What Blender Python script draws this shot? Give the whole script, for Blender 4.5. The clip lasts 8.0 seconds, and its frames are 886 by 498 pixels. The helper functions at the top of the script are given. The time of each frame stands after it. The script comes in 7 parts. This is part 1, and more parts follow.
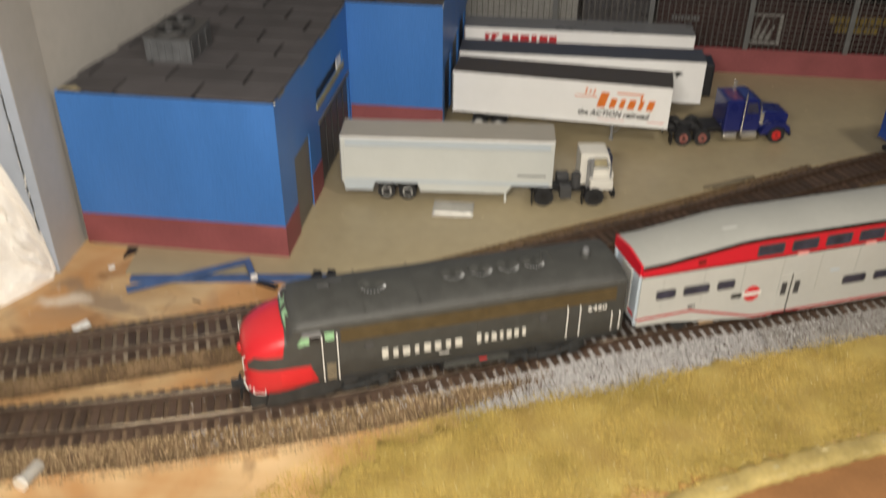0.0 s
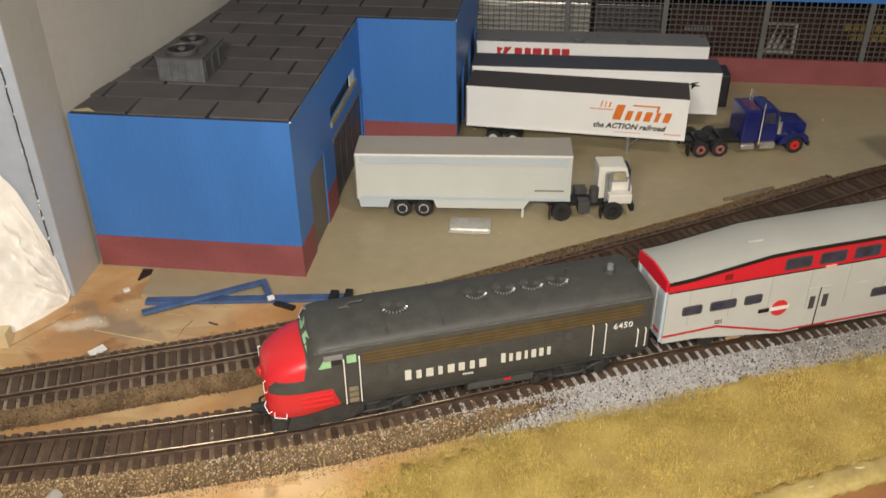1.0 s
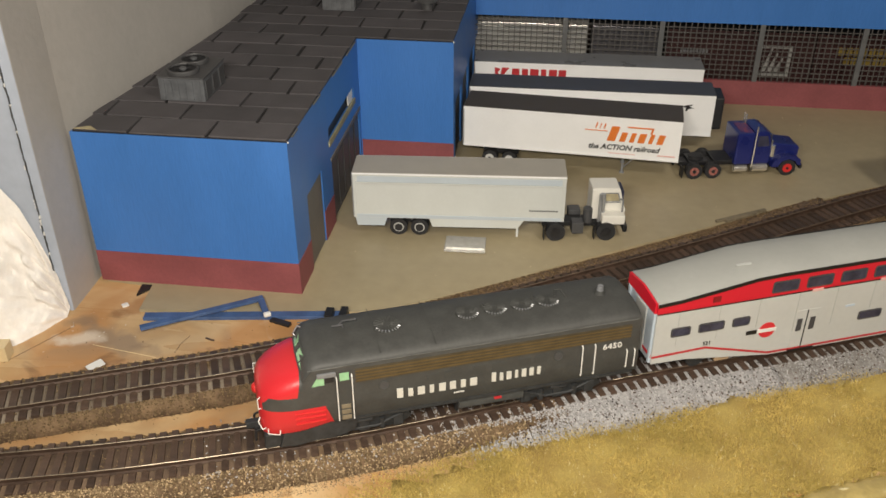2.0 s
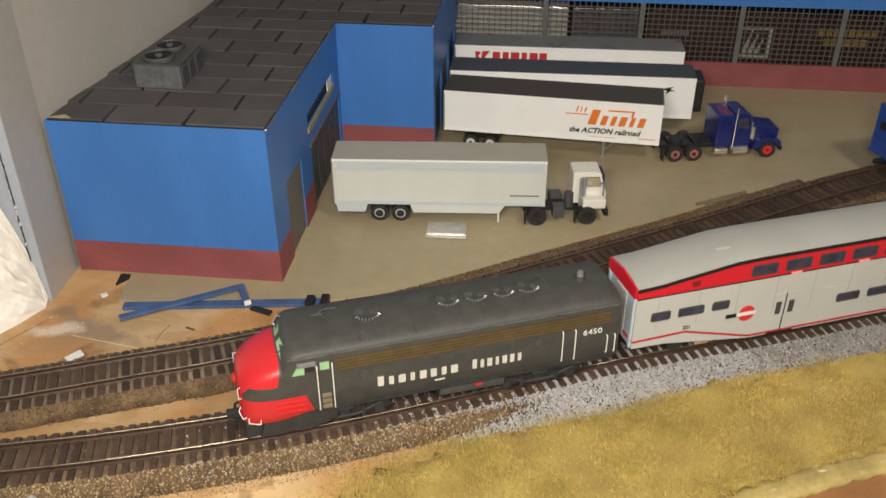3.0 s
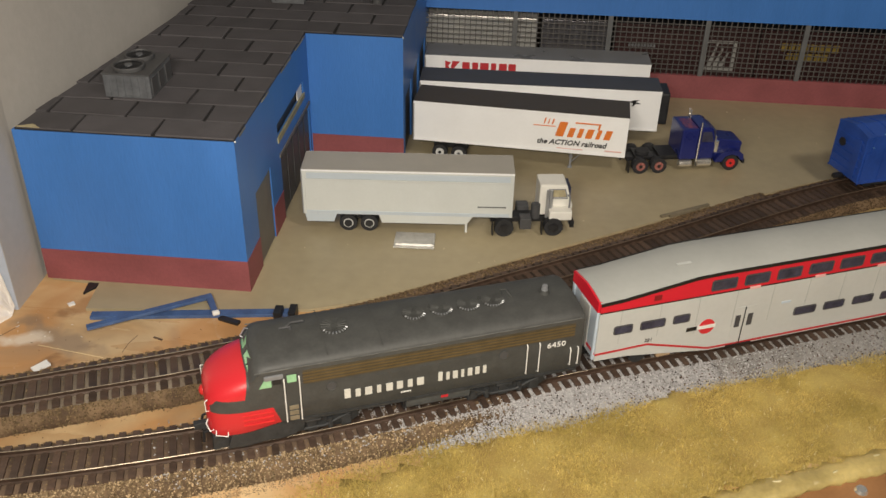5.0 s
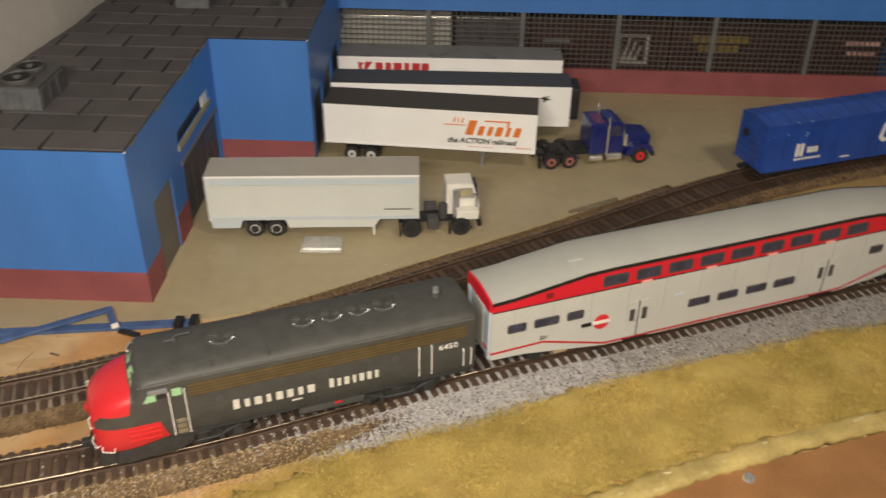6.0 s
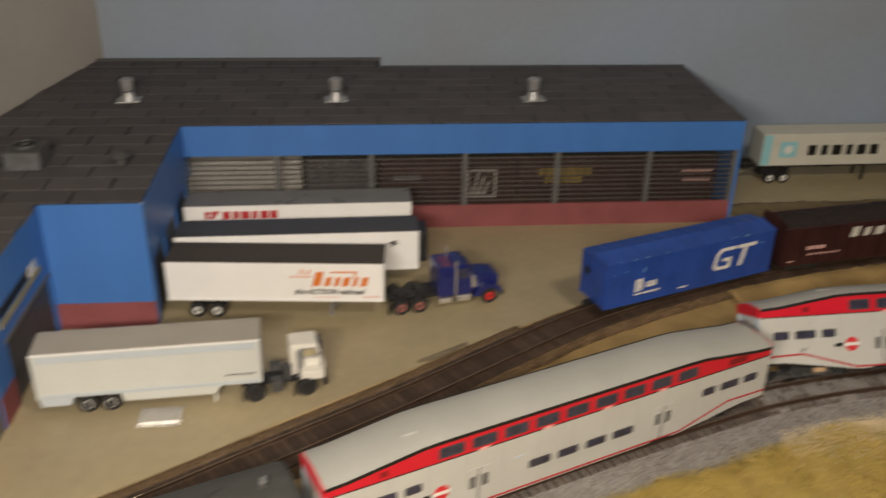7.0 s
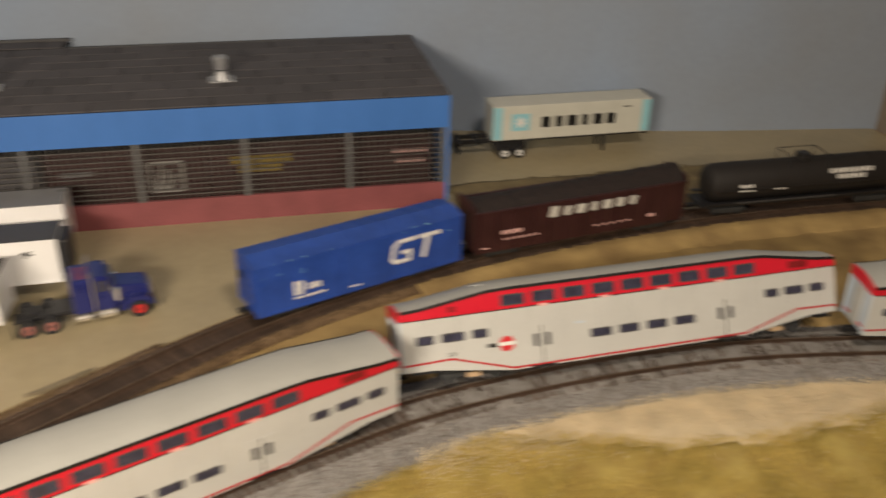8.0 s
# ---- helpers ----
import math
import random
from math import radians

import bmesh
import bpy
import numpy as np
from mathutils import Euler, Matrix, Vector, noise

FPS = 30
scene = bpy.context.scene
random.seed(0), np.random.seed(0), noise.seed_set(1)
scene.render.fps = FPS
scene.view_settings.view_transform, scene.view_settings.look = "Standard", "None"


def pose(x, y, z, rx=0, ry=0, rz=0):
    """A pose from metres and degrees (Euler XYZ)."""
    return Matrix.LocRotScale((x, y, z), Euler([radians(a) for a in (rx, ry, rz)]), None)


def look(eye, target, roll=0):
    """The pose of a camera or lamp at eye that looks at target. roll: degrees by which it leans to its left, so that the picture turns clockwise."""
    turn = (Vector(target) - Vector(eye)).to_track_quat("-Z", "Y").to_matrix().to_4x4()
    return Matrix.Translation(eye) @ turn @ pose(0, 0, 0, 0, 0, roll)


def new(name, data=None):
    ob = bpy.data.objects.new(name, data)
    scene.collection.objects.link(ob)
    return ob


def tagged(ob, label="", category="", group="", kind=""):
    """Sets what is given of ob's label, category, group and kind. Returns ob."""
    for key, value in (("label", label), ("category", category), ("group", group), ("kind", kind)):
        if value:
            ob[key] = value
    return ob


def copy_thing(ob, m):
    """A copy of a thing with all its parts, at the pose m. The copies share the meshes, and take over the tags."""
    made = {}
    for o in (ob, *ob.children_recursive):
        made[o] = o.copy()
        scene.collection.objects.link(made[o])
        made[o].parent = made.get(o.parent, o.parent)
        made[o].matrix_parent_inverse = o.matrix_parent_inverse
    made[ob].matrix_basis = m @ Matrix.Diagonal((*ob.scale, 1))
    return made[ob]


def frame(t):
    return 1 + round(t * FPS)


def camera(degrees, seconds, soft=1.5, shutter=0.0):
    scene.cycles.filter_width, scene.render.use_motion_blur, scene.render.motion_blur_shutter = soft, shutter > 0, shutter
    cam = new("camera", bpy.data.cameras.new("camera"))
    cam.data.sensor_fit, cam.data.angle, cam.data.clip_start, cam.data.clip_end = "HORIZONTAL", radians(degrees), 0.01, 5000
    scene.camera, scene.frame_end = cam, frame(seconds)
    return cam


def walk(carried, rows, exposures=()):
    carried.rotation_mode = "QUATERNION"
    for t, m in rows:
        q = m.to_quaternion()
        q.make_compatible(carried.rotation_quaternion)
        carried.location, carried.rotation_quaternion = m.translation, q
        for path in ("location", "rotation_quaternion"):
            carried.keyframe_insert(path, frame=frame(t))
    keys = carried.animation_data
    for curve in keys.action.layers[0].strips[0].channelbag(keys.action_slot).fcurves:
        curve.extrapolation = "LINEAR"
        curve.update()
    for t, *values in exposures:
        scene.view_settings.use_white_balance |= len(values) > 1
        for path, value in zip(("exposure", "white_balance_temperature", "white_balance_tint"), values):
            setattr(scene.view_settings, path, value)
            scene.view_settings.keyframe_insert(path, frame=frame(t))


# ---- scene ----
cam = camera(52.0, 8.0, shutter=0.6)
PATH = [
    (0, (0.07705, 0.00195, 0.29558), (0.04079, 0.29369, 0.10564), 0.44),
    (0.2, (0.07813, 0.00299, 0.30100), (0.04016, 0.29979, 0.11943), -0.95),
    (0.5, (0.07358, 0.00821, 0.29877), (0.03719, 0.30218, 0.11234), -1.03),
    (0.8, (0.06988, 0.00989, 0.29319), (0.03057, 0.30238, 0.10503), -0.89),
    (1, (0.06903, 0.00875, 0.29374), (0.03009, 0.30284, 0.10801), -0.67),
    (1.2, (0.07262, 0.00549, 0.29930), (0.03312, 0.30123, 0.11633), -1.17),
    (1.5, (0.07375, 0.00446, 0.30062), (0.03540, 0.30223, 0.12073), -0.37),
    (1.7, (0.07239, 0.00348, 0.30045), (0.03168, 0.30112, 0.12085), -0.02),
    (2.8, (0.07871, 0.00784, 0.30076), (0.04455, 0.30068, 0.11214), -0.42),
    (3, (0.07592, 0.00712, 0.30209), (0.04217, 0.30084, 0.11477), -0.15),
    (3.5, (0.07465, 0.00731, 0.30341), (0.04172, 0.30229, 0.11793), 0.40),
    (4, (0.07538, 0.01223, 0.30612), (0.04706, 0.30750, 0.12034), 0.08),
    (4.2, (0.07553, 0.01064, 0.30603), (0.05533, 0.30706, 0.12102), 0.69),
    (5.3, (0.08224, 0.00506, 0.31227), (0.05920, 0.29968, 0.12474), 1.59),
    (5.5, (0.09142, 0.00629, 0.31364), (0.07383, 0.30238, 0.12784), 1.59),
    (5.8, (0.10474, 0.00453, 0.32035), (0.09225, 0.30275, 0.13757), 1.35),
    (6, (0.11282, 0.00999, 0.31530), (0.10473, 0.30470, 0.12667), 0.93),
    (6.2, (0.11756, 0.01042, 0.31856), (0.11629, 0.30817, 0.13460), -0.44),
    (6.5, (0.12471, 0.01834, 0.32920), (0.13854, 0.32232, 0.15627), -0.29),
    (6.8, (0.13535, 0.02619, 0.34134), (0.15592, 0.33489, 0.17768), 0.32),
    (7, (0.14836, 0.03449, 0.35021), (0.17903, 0.34544, 0.19252), 1.29),
    (7.2, (0.17953, 0.04535, 0.35569), (0.21895, 0.35529, 0.19795), 1.19),
    (7.5, (0.23436, 0.06320, 0.34544), (0.28105, 0.36742, 0.17880), 1.79),
    (7.8, (0.28999, 0.07529, 0.34080), (0.34631, 0.37824, 0.17482), 1.61),
    (8, (0.32612, 0.08496, 0.33540), (0.39480, 0.38516, 0.16909), 1.39),
]
walk(cam, [(t, look(eye, target, roll)) for t, eye, target, roll in PATH], [(0.0, 0.0, 6500, 10), (4.0, 0.0, 6500, 10), (5.5, -0.08, 6700, 11), (6.5, 0.03, 7050, 12), (7.0, 0.05, 7050, 13), (7.5, 0.28, 7250, 14), (8.0, 0.52, 7350, 14)])

# ---- light ----
world = bpy.data.worlds.new("room_air")
scene.world = world
world.use_nodes = True
world.node_tree.nodes["Background"].inputs[0].default_value = (0.9, 0.95, 1.0, 1)
world.node_tree.nodes["Background"].inputs[1].default_value = 0.02


def area_lamp(name, eye, target, size, watts, colour):
    data = bpy.data.lights.new(name, "AREA")
    data.shape, data.size, data.energy, data.color = "DISK", size, watts, colour
    ob = new(name, data)
    ob.matrix_world = look(eye, target)
    return ob


LAMP_AT = (0.48, 0.06, 0.74)
# Fill lamp added to even out brightness; not a known fixture of the room.
area_lamp("pendant_lamp_light", LAMP_AT, (0.48, 0.50, 0), 0.16, 2.8, (1.0, 0.92, 0.80))
# Stands in for a flash carried with the camera; added, fixed and stretched sideways.
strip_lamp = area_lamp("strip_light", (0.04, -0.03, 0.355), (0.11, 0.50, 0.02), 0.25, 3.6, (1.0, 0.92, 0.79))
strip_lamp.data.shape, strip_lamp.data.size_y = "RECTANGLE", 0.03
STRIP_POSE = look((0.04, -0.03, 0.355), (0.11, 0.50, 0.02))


# ---- materials ----
def mat(name, colour, rough=0.6, metal=0.0, var=0.12, scale=60.0, fine=600.0, bump=0.15, bump_scale=900.0,
        tint=None, coat=0.0, rand=0.0, island=0.0, spec=0.5, streak=None):
    """A painted or natural surface: colour broken up at two scales, fine relief, uneven gloss."""
    m = bpy.data.materials.new(name)
    m.use_nodes = True
    nt = m.node_tree
    b = nt.nodes["Principled BSDF"]
    tc = nt.nodes.new("ShaderNodeTexCoord")

    def noise_at(sc, detail=4.0):
        n = nt.nodes.new("ShaderNodeTexNoise")
        n.inputs["Scale"].default_value, n.inputs["Detail"].default_value = sc, detail
        if streak:
            mp = nt.nodes.new("ShaderNodeMapping")
            mp.inputs["Scale"].default_value = streak
            nt.links.new(tc.outputs["Object"], mp.inputs["Vector"])
            nt.links.new(mp.outputs[0], n.inputs["Vector"])
        else:
            nt.links.new(tc.outputs["Object"], n.inputs["Vector"])
        return n

    big, small = noise_at(scale), noise_at(fine, 3.0)
    mix1 = nt.nodes.new("ShaderNodeMix")
    mix1.data_type = "RGBA"
    dark = [c * (1 - var) for c in colour] if tint is None else tint
    light = [min(1, c * (1 + var * 0.6)) for c in colour]
    mix1.inputs["A"].default_value = (*dark, 1)
    mix1.inputs["B"].default_value = (*light, 1)
    ramp = nt.nodes.new("ShaderNodeMapRange")
    ramp.inputs["From Min"].default_value, ramp.inputs["From Max"].default_value = 0.32, 0.68
    nt.links.new(big.outputs["Fac"], ramp.inputs["Value"])
    nt.links.new(ramp.outputs[0], mix1.inputs["Factor"])
    hsv = nt.nodes.new("ShaderNodeHueSaturation")
    nt.links.new(mix1.outputs["Result"], hsv.inputs["Color"])
    mr = nt.nodes.new("ShaderNodeMapRange")
    mr.inputs["To Min"].default_value, mr.inputs["To Max"].default_value = 1 - var * 0.9, 1 + var * 0.9
    nt.links.new(small.outputs["Fac"], mr.inputs["Value"])
    last = mr.outputs[0]
    if rand or island:
        src = nt.nodes.new("ShaderNodeObjectInfo").outputs["Random"] if rand else nt.nodes.new("ShaderNodeNewGeometry").outputs["Random Per Island"]
        amount = rand or island
        mr2 = nt.nodes.new("ShaderNodeMapRange")
        mr2.inputs["To Min"].default_value, mr2.inputs["To Max"].default_value = 1 - amount, 1 + amount
        nt.links.new(src, mr2.inputs["Value"])
        mul = nt.nodes.new("ShaderNodeMath")
        mul.operation = "MULTIPLY"
        nt.links.new(last, mul.inputs[0])
        nt.links.new(mr2.outputs[0], mul.inputs[1])
        last = mul.outputs[0]
    nt.links.new(last, hsv.inputs["Value"])
    nt.links.new(hsv.outputs["Color"], b.inputs["Base Color"])
    rr = nt.nodes.new("ShaderNodeMapRange")
    rr.inputs["To Min"].default_value, rr.inputs["To Max"].default_value = max(0.02, rough - 0.12), min(1, rough + 0.12)
    nt.links.new(big.outputs["Fac"], rr.inputs["Value"])
    nt.links.new(rr.outputs[0], b.inputs["Roughness"])
    b.inputs["Metallic"].default_value = metal
    b.inputs["Specular IOR Level"].default_value = spec
    if coat:
        b.inputs["Coat Weight"].default_value = coat
        b.inputs["Coat Roughness"].default_value = 0.2
    if bump:
        bn = noise_at(bump_scale, 3.0)
        bp = nt.nodes.new("ShaderNodeBump")
        bp.inputs["Strength"].default_value, bp.inputs["Distance"].default_value = bump, 0.0006
        nt.links.new(bn.outputs["Fac"], bp.inputs["Height"])
        nt.links.new(bp.outputs["Normal"], b.inputs["Normal"])
    return m


# dried glue, dust and plaster smears on the plywood; the second dims the overlit strip between the tracks by colour:
# centre, radii, turn, strength, colour
STAINS = [(-0.158, 0.3800, 0.034, 0.0095, -24, 0.8, (0.30, 0.215, 0.14)), (-0.152, 0.300, 0.085, 0.016, 17, 0.55, (0.34, 0.215, 0.105)), (-0.185, 0.395, 0.013, 0.006, 20, 0.6, (0.22, 0.16, 0.11)),
          (-0.180, 0.3780, 0.016, 0.0075, 14, 0.85, (0.70, 0.60, 0.48)), (-0.160, 0.4130, 0.018, 0.012, 30, 0.7, (0.36, 0.17, 0.06)), (-0.070, 0.4000, 0.020, 0.010, 10, 0.6, (0.40, 0.20, 0.07))]


def wood_mat(name, a, b_col, ring=9.0, angle=0.0):
    """Rotary-cut plywood: long wavy grain bands and a few knots."""
    m = bpy.data.materials.new(name)
    m.use_nodes = True
    nt = m.node_tree
    b = nt.nodes["Principled BSDF"]
    tc = nt.nodes.new("ShaderNodeTexCoord")
    mp = nt.nodes.new("ShaderNodeMapping")
    mp.inputs["Scale"].default_value = (4.0, 26.0, 8.0)
    mp.inputs["Rotation"].default_value = (0, 0, angle)
    nt.links.new(tc.outputs["Object"], mp.inputs["Vector"])
    n = nt.nodes.new("ShaderNodeTexNoise")
    n.inputs["Scale"].default_value, n.inputs["Detail"].default_value, n.inputs["Distortion"].default_value = 1.1, 5.0, 1.2
    nt.links.new(mp.outputs[0], n.inputs["Vector"])
    w = nt.nodes.new("ShaderNodeMath")
    w.operation = "MULTIPLY"
    w.inputs[1].default_value = ring
    nt.links.new(n.outputs["Fac"], w.inputs[0])
    fr = nt.nodes.new("ShaderNodeMath")
    fr.operation = "FRACT"
    nt.links.new(w.outputs[0], fr.inputs[0])
    ramp = nt.nodes.new("ShaderNodeValToRGB")
    e = ramp.color_ramp.elements
    e[0].position, e[0].color = 0.0, (*a, 1)
    e[1].position, e[1].color = 1.0, (*b_col, 1)
    mid = ramp.color_ramp.elements.new(0.55)
    mid.color = (*[x * 0.55 + y * 0.45 for x, y in zip(a, b_col)], 1)
    nt.links.new(fr.outputs[0], ramp.inputs["Fac"])
    n2 = nt.nodes.new("ShaderNodeTexNoise")
    n2.inputs["Scale"].default_value, n2.inputs["Detail"].default_value = 14.0, 6.0
    nt.links.new(tc.outputs["Object"], n2.inputs["Vector"])
    mr = nt.nodes.new("ShaderNodeMapRange")
    mr.inputs["From Min"].default_value, mr.inputs["From Max"].default_value = 0.3, 0.7
    mr.inputs["To Min"].default_value, mr.inputs["To Max"].default_value = 0.72, 1.12
    nt.links.new(n2.outputs["Fac"], mr.inputs["Value"])
    hsv = nt.nodes.new("ShaderNodeHueSaturation")
    nt.links.new(ramp.outputs["Color"], hsv.inputs["Color"])
    nt.links.new(mr.outputs[0], hsv.inputs["Value"])
    last = hsv.outputs["Color"]
    for sc, lo, hi, most, col in ((10.0, 0.48, 0.60, 0.74, (0.45, 0.205, 0.062)), (17.0, 0.53, 0.68, 0.62, (0.31, 0.215, 0.135)), (36.0, 0.63, 0.70, 0.6, (0.19, 0.10, 0.045)), (60.0, 0.66, 0.76, 0.4, (0.60, 0.48, 0.34))):
        st = nt.nodes.new("ShaderNodeTexNoise")
        st.inputs["Scale"].default_value, st.inputs["Detail"].default_value, st.inputs["Distortion"].default_value = sc, 5.0, 0.6
        nt.links.new(tc.outputs["Object"], st.inputs["Vector"])
        r2 = nt.nodes.new("ShaderNodeMapRange")
        r2.inputs["From Min"].default_value, r2.inputs["From Max"].default_value, r2.inputs["To Max"].default_value = lo, hi, most
        nt.links.new(st.outputs["Fac"], r2.inputs["Value"])
        mx = nt.nodes.new("ShaderNodeMix")
        mx.data_type = "RGBA"
        mx.inputs["B"].default_value = (*col, 1)
        nt.links.new(r2.outputs[0], mx.inputs["Factor"])
        nt.links.new(last, mx.inputs["A"])
        last = mx.outputs["Result"]
    for cx, cy0, rx, ry, turn, most, col in STAINS:
        sp = nt.nodes.new("ShaderNodeMapping")
        sp.vector_type = "TEXTURE"
        sp.inputs["Location"].default_value, sp.inputs["Rotation"].default_value, sp.inputs["Scale"].default_value = (cx, cy0, 0), (0, 0, math.radians(turn)), (rx, ry, 1)
        nt.links.new(tc.outputs["Object"], sp.inputs["Vector"])
        ln = nt.nodes.new("ShaderNodeVectorMath")
        ln.operation = "LENGTH"
        nt.links.new(sp.outputs[0], ln.inputs[0])
        st = nt.nodes.new("ShaderNodeTexNoise")
        st.inputs["Scale"].default_value, st.inputs["Detail"].default_value = 110.0, 6.0
        nt.links.new(tc.outputs["Object"], st.inputs["Vector"])
        ad = nt.nodes.new("ShaderNodeMath")
        ad.operation = "MULTIPLY_ADD"
        ad.inputs[1].default_value = 1.5
        nt.links.new(st.outputs["Fac"], ad.inputs[0])
        nt.links.new(ln.outputs["Value"], ad.inputs[2])
        r2 = nt.nodes.new("ShaderNodeMapRange")
        r2.inputs["From Min"].default_value, r2.inputs["From Max"].default_value = 1.15, 1.75
        r2.inputs["To Min"].default_value, r2.inputs["To Max"].default_value = most, 0.0
        nt.links.new(ad.outputs[0], r2.inputs["Value"])
        mx = nt.nodes.new("ShaderNodeMix")
        mx.data_type = "RGBA"
        mx.inputs["B"].default_value = (*col, 1)
        nt.links.new(r2.outputs[0], mx.inputs["Factor"])
        nt.links.new(last, mx.inputs["A"])
        last = mx.outputs["Result"]
    nt.links.new(last, b.inputs["Base Color"])
    b.inputs["Roughness"].default_value = 0.62
    bp = nt.nodes.new("ShaderNodeBump")
    bp.inputs["Strength"].default_value, bp.inputs["Distance"].default_value = 0.2, 0.0004
    nt.links.new(fr.outputs[0], bp.inputs["Height"])
    nt.links.new(bp.outputs["Normal"], b.inputs["Normal"])
    return m


M_WALL_L = mat("grey_wall_paint", (0.43, 0.41, 0.385), 0.75, var=0.08, scale=9, fine=160, bump=0.25, bump_scale=260)
M_WALL_B = mat("blue_grey_wall_paint", (0.275, 0.345, 0.455), 0.7, tint=(0.275, 0.31, 0.36), var=0.07, scale=5, fine=160, bump=0.25, bump_scale=260)
M_WALL_J = mat("pale_blue_wall_paint", (0.44, 0.49, 0.58), 0.7, var=0.10, scale=22, fine=200, bump=0.3, bump_scale=260)
M_WALL_R = mat("brown_wall_paint", (0.22, 0.18, 0.14), 0.7, var=0.1, scale=9, fine=160, bump=0.25, bump_scale=260)
M_CEIL = mat("white_ceiling_paint", (0.75, 0.74, 0.70), 0.8, var=0.05, scale=5, fine=80, bump=0.1)
M_FLOOR = mat("grey_carpet", (0.16, 0.15, 0.14), 0.95, var=0.2, scale=30, fine=400)
M_PLY = wood_mat("plywood", (0.70, 0.50, 0.275), (0.60, 0.385, 0.185), 5.0)
M_YARD = mat("tan_yard_paint", (0.385, 0.322, 0.204), 0.42, var=0.12, scale=11, fine=120, bump=0.05, bump_scale=120)
M_SOIL = mat("straw_soil", (0.40, 0.31, 0.095), 0.95, var=0.25, scale=45, fine=900, bump=0.8, bump_scale=1400, tint=(0.32, 0.22, 0.065))
M_SOIL_D = mat("olive_brown_soil", (0.235, 0.185, 0.095), 0.95, var=0.25, scale=40, fine=900, bump=0.6, bump_scale=1400, tint=(0.15, 0.11, 0.06))
M_SOIL_B = mat("brown_flock_soil", (0.41, 0.285, 0.118), 0.95, var=0.25, scale=30, fine=900, bump=0.8, bump_scale=1400, tint=(0.275, 0.18, 0.075))
M_SAND = mat("pale_sand", (0.65, 0.54, 0.365), 0.95, var=0.14, scale=60, fine=1100, bump=0.6, bump_scale=1600)
M_BOARD = mat("brown_hardboard", (0.295, 0.142, 0.055), 0.6, var=0.16, scale=40, fine=700, bump=0.2, bump_scale=1200)
M_LIP = mat("glue_soaked_edge", (0.47, 0.365, 0.14), 0.35, var=0.25, scale=60, fine=500, bump=0.6, bump_scale=350)
M_CORK = mat("brown_cork_roadbed", (0.18, 0.118, 0.066), 0.95, var=0.3, scale=90, fine=1200, bump=0.8, bump_scale=1400, tint=(0.085, 0.052, 0.03))
M_GREYBED = mat("grey_ballast_bed", (0.37, 0.36, 0.36), 0.95, var=0.25, scale=150, fine=1300, bump=0.9, bump_scale=1500)
M_STONE_G = mat("grey_ballast_stone", (0.40, 0.39, 0.39), 0.95, var=0.1, scale=300, spec=0.1, island=0.35, bump=0)
M_STONE_E = mat("dull_grey_ballast_stone", (0.27, 0.26, 0.255), 0.95, var=0.1, scale=300, spec=0.1, island=0.45, bump=0)
M_GREYBED_E = mat("dull_grey_ballast_bed", (0.245, 0.235, 0.225), 0.95, var=0.25, scale=110, fine=1300, bump=0.9, bump_scale=1500, tint=(0.18, 0.165, 0.15))
M_STONE_S = mat("dark_brown_ballast_stone", (0.125, 0.083, 0.047), 0.95, var=0.15, scale=300, spec=0.1, island=0.75, bump=0)
M_STONE_B = mat("brown_ballast_stone", (0.175, 0.122, 0.068), 0.95, var=0.15, scale=300, spec=0.1, island=0.5, bump=0)
M_STONE_D = mat("dark_ballast_stone", (0.085, 0.055, 0.042), 0.95, var=0.2, scale=300, spec=0.1, island=0.8, bump=0)
M_CORK_D = mat("dark_cork_between_ties", (0.045, 0.029, 0.02), 0.95, var=0.3, scale=90, fine=1200, bump=0.8, bump_scale=1400)
M_CORK_M = mat("dusty_grit_between_ties", (0.235, 0.195, 0.15), 0.95, var=0.35, scale=30, fine=1200, bump=0.8, bump_scale=1400, tint=(0.10, 0.072, 0.05))
M_CORK_W = mat("brown_cork_between_ties", (0.135, 0.09, 0.058), 0.95, var=0.35, scale=70, fine=1200, bump=0.8, bump_scale=1400, tint=(0.075, 0.048, 0.032))
M_STONE_T = mat("tan_ballast_stone", (0.37, 0.275, 0.165), 0.95, var=0.15, scale=300, spec=0.1, island=0.6, bump=0)
M_TIE = mat("dark_brown_tie", (0.075, 0.047, 0.033), 0.6, var=0.3, scale=150, fine=900, rand=0.35, bump=0.3)
M_RAIL = mat("brown_rail_web", (0.075, 0.046, 0.032), 0.5, metal=0.4, var=0.3, scale=200, bump=0.1)
# Three tones of one rail head, so that its glint is painted by position.
M_RAILDULL = mat("unlit_tone_rail_head", (0.125, 0.088, 0.06), 0.7, metal=0.15, var=0.3, scale=120, bump=0.1)
M_RAILMID = mat("half_tone_rail_head", (0.215, 0.175, 0.128), 0.42, metal=0.7, var=0.25, scale=90, bump=0.1)
M_RAILTOP = mat("glint_tone_rail_head", (0.30, 0.25, 0.185), 0.33, metal=0.9, var=0.2, scale=120, bump=0.05)
M_GRASS = mat("straw_static_grass", (0.53, 0.40, 0.122), 0.85, var=0.24, scale=34, fine=240, island=0.26, bump=0, tint=(0.41, 0.31, 0.078))
M_BLUE = mat("blue_building_paint", (0.052, 0.185, 0.53), 0.44, var=0.075, scale=40, fine=520, bump=0.3, bump_scale=900, streak=(1.0, 1.0, 0.22))
M_MAROON = mat("maroon_base_paint", (0.265, 0.075, 0.082), 0.6, var=0.16, scale=40, fine=500, bump=0.25, bump_scale=900)
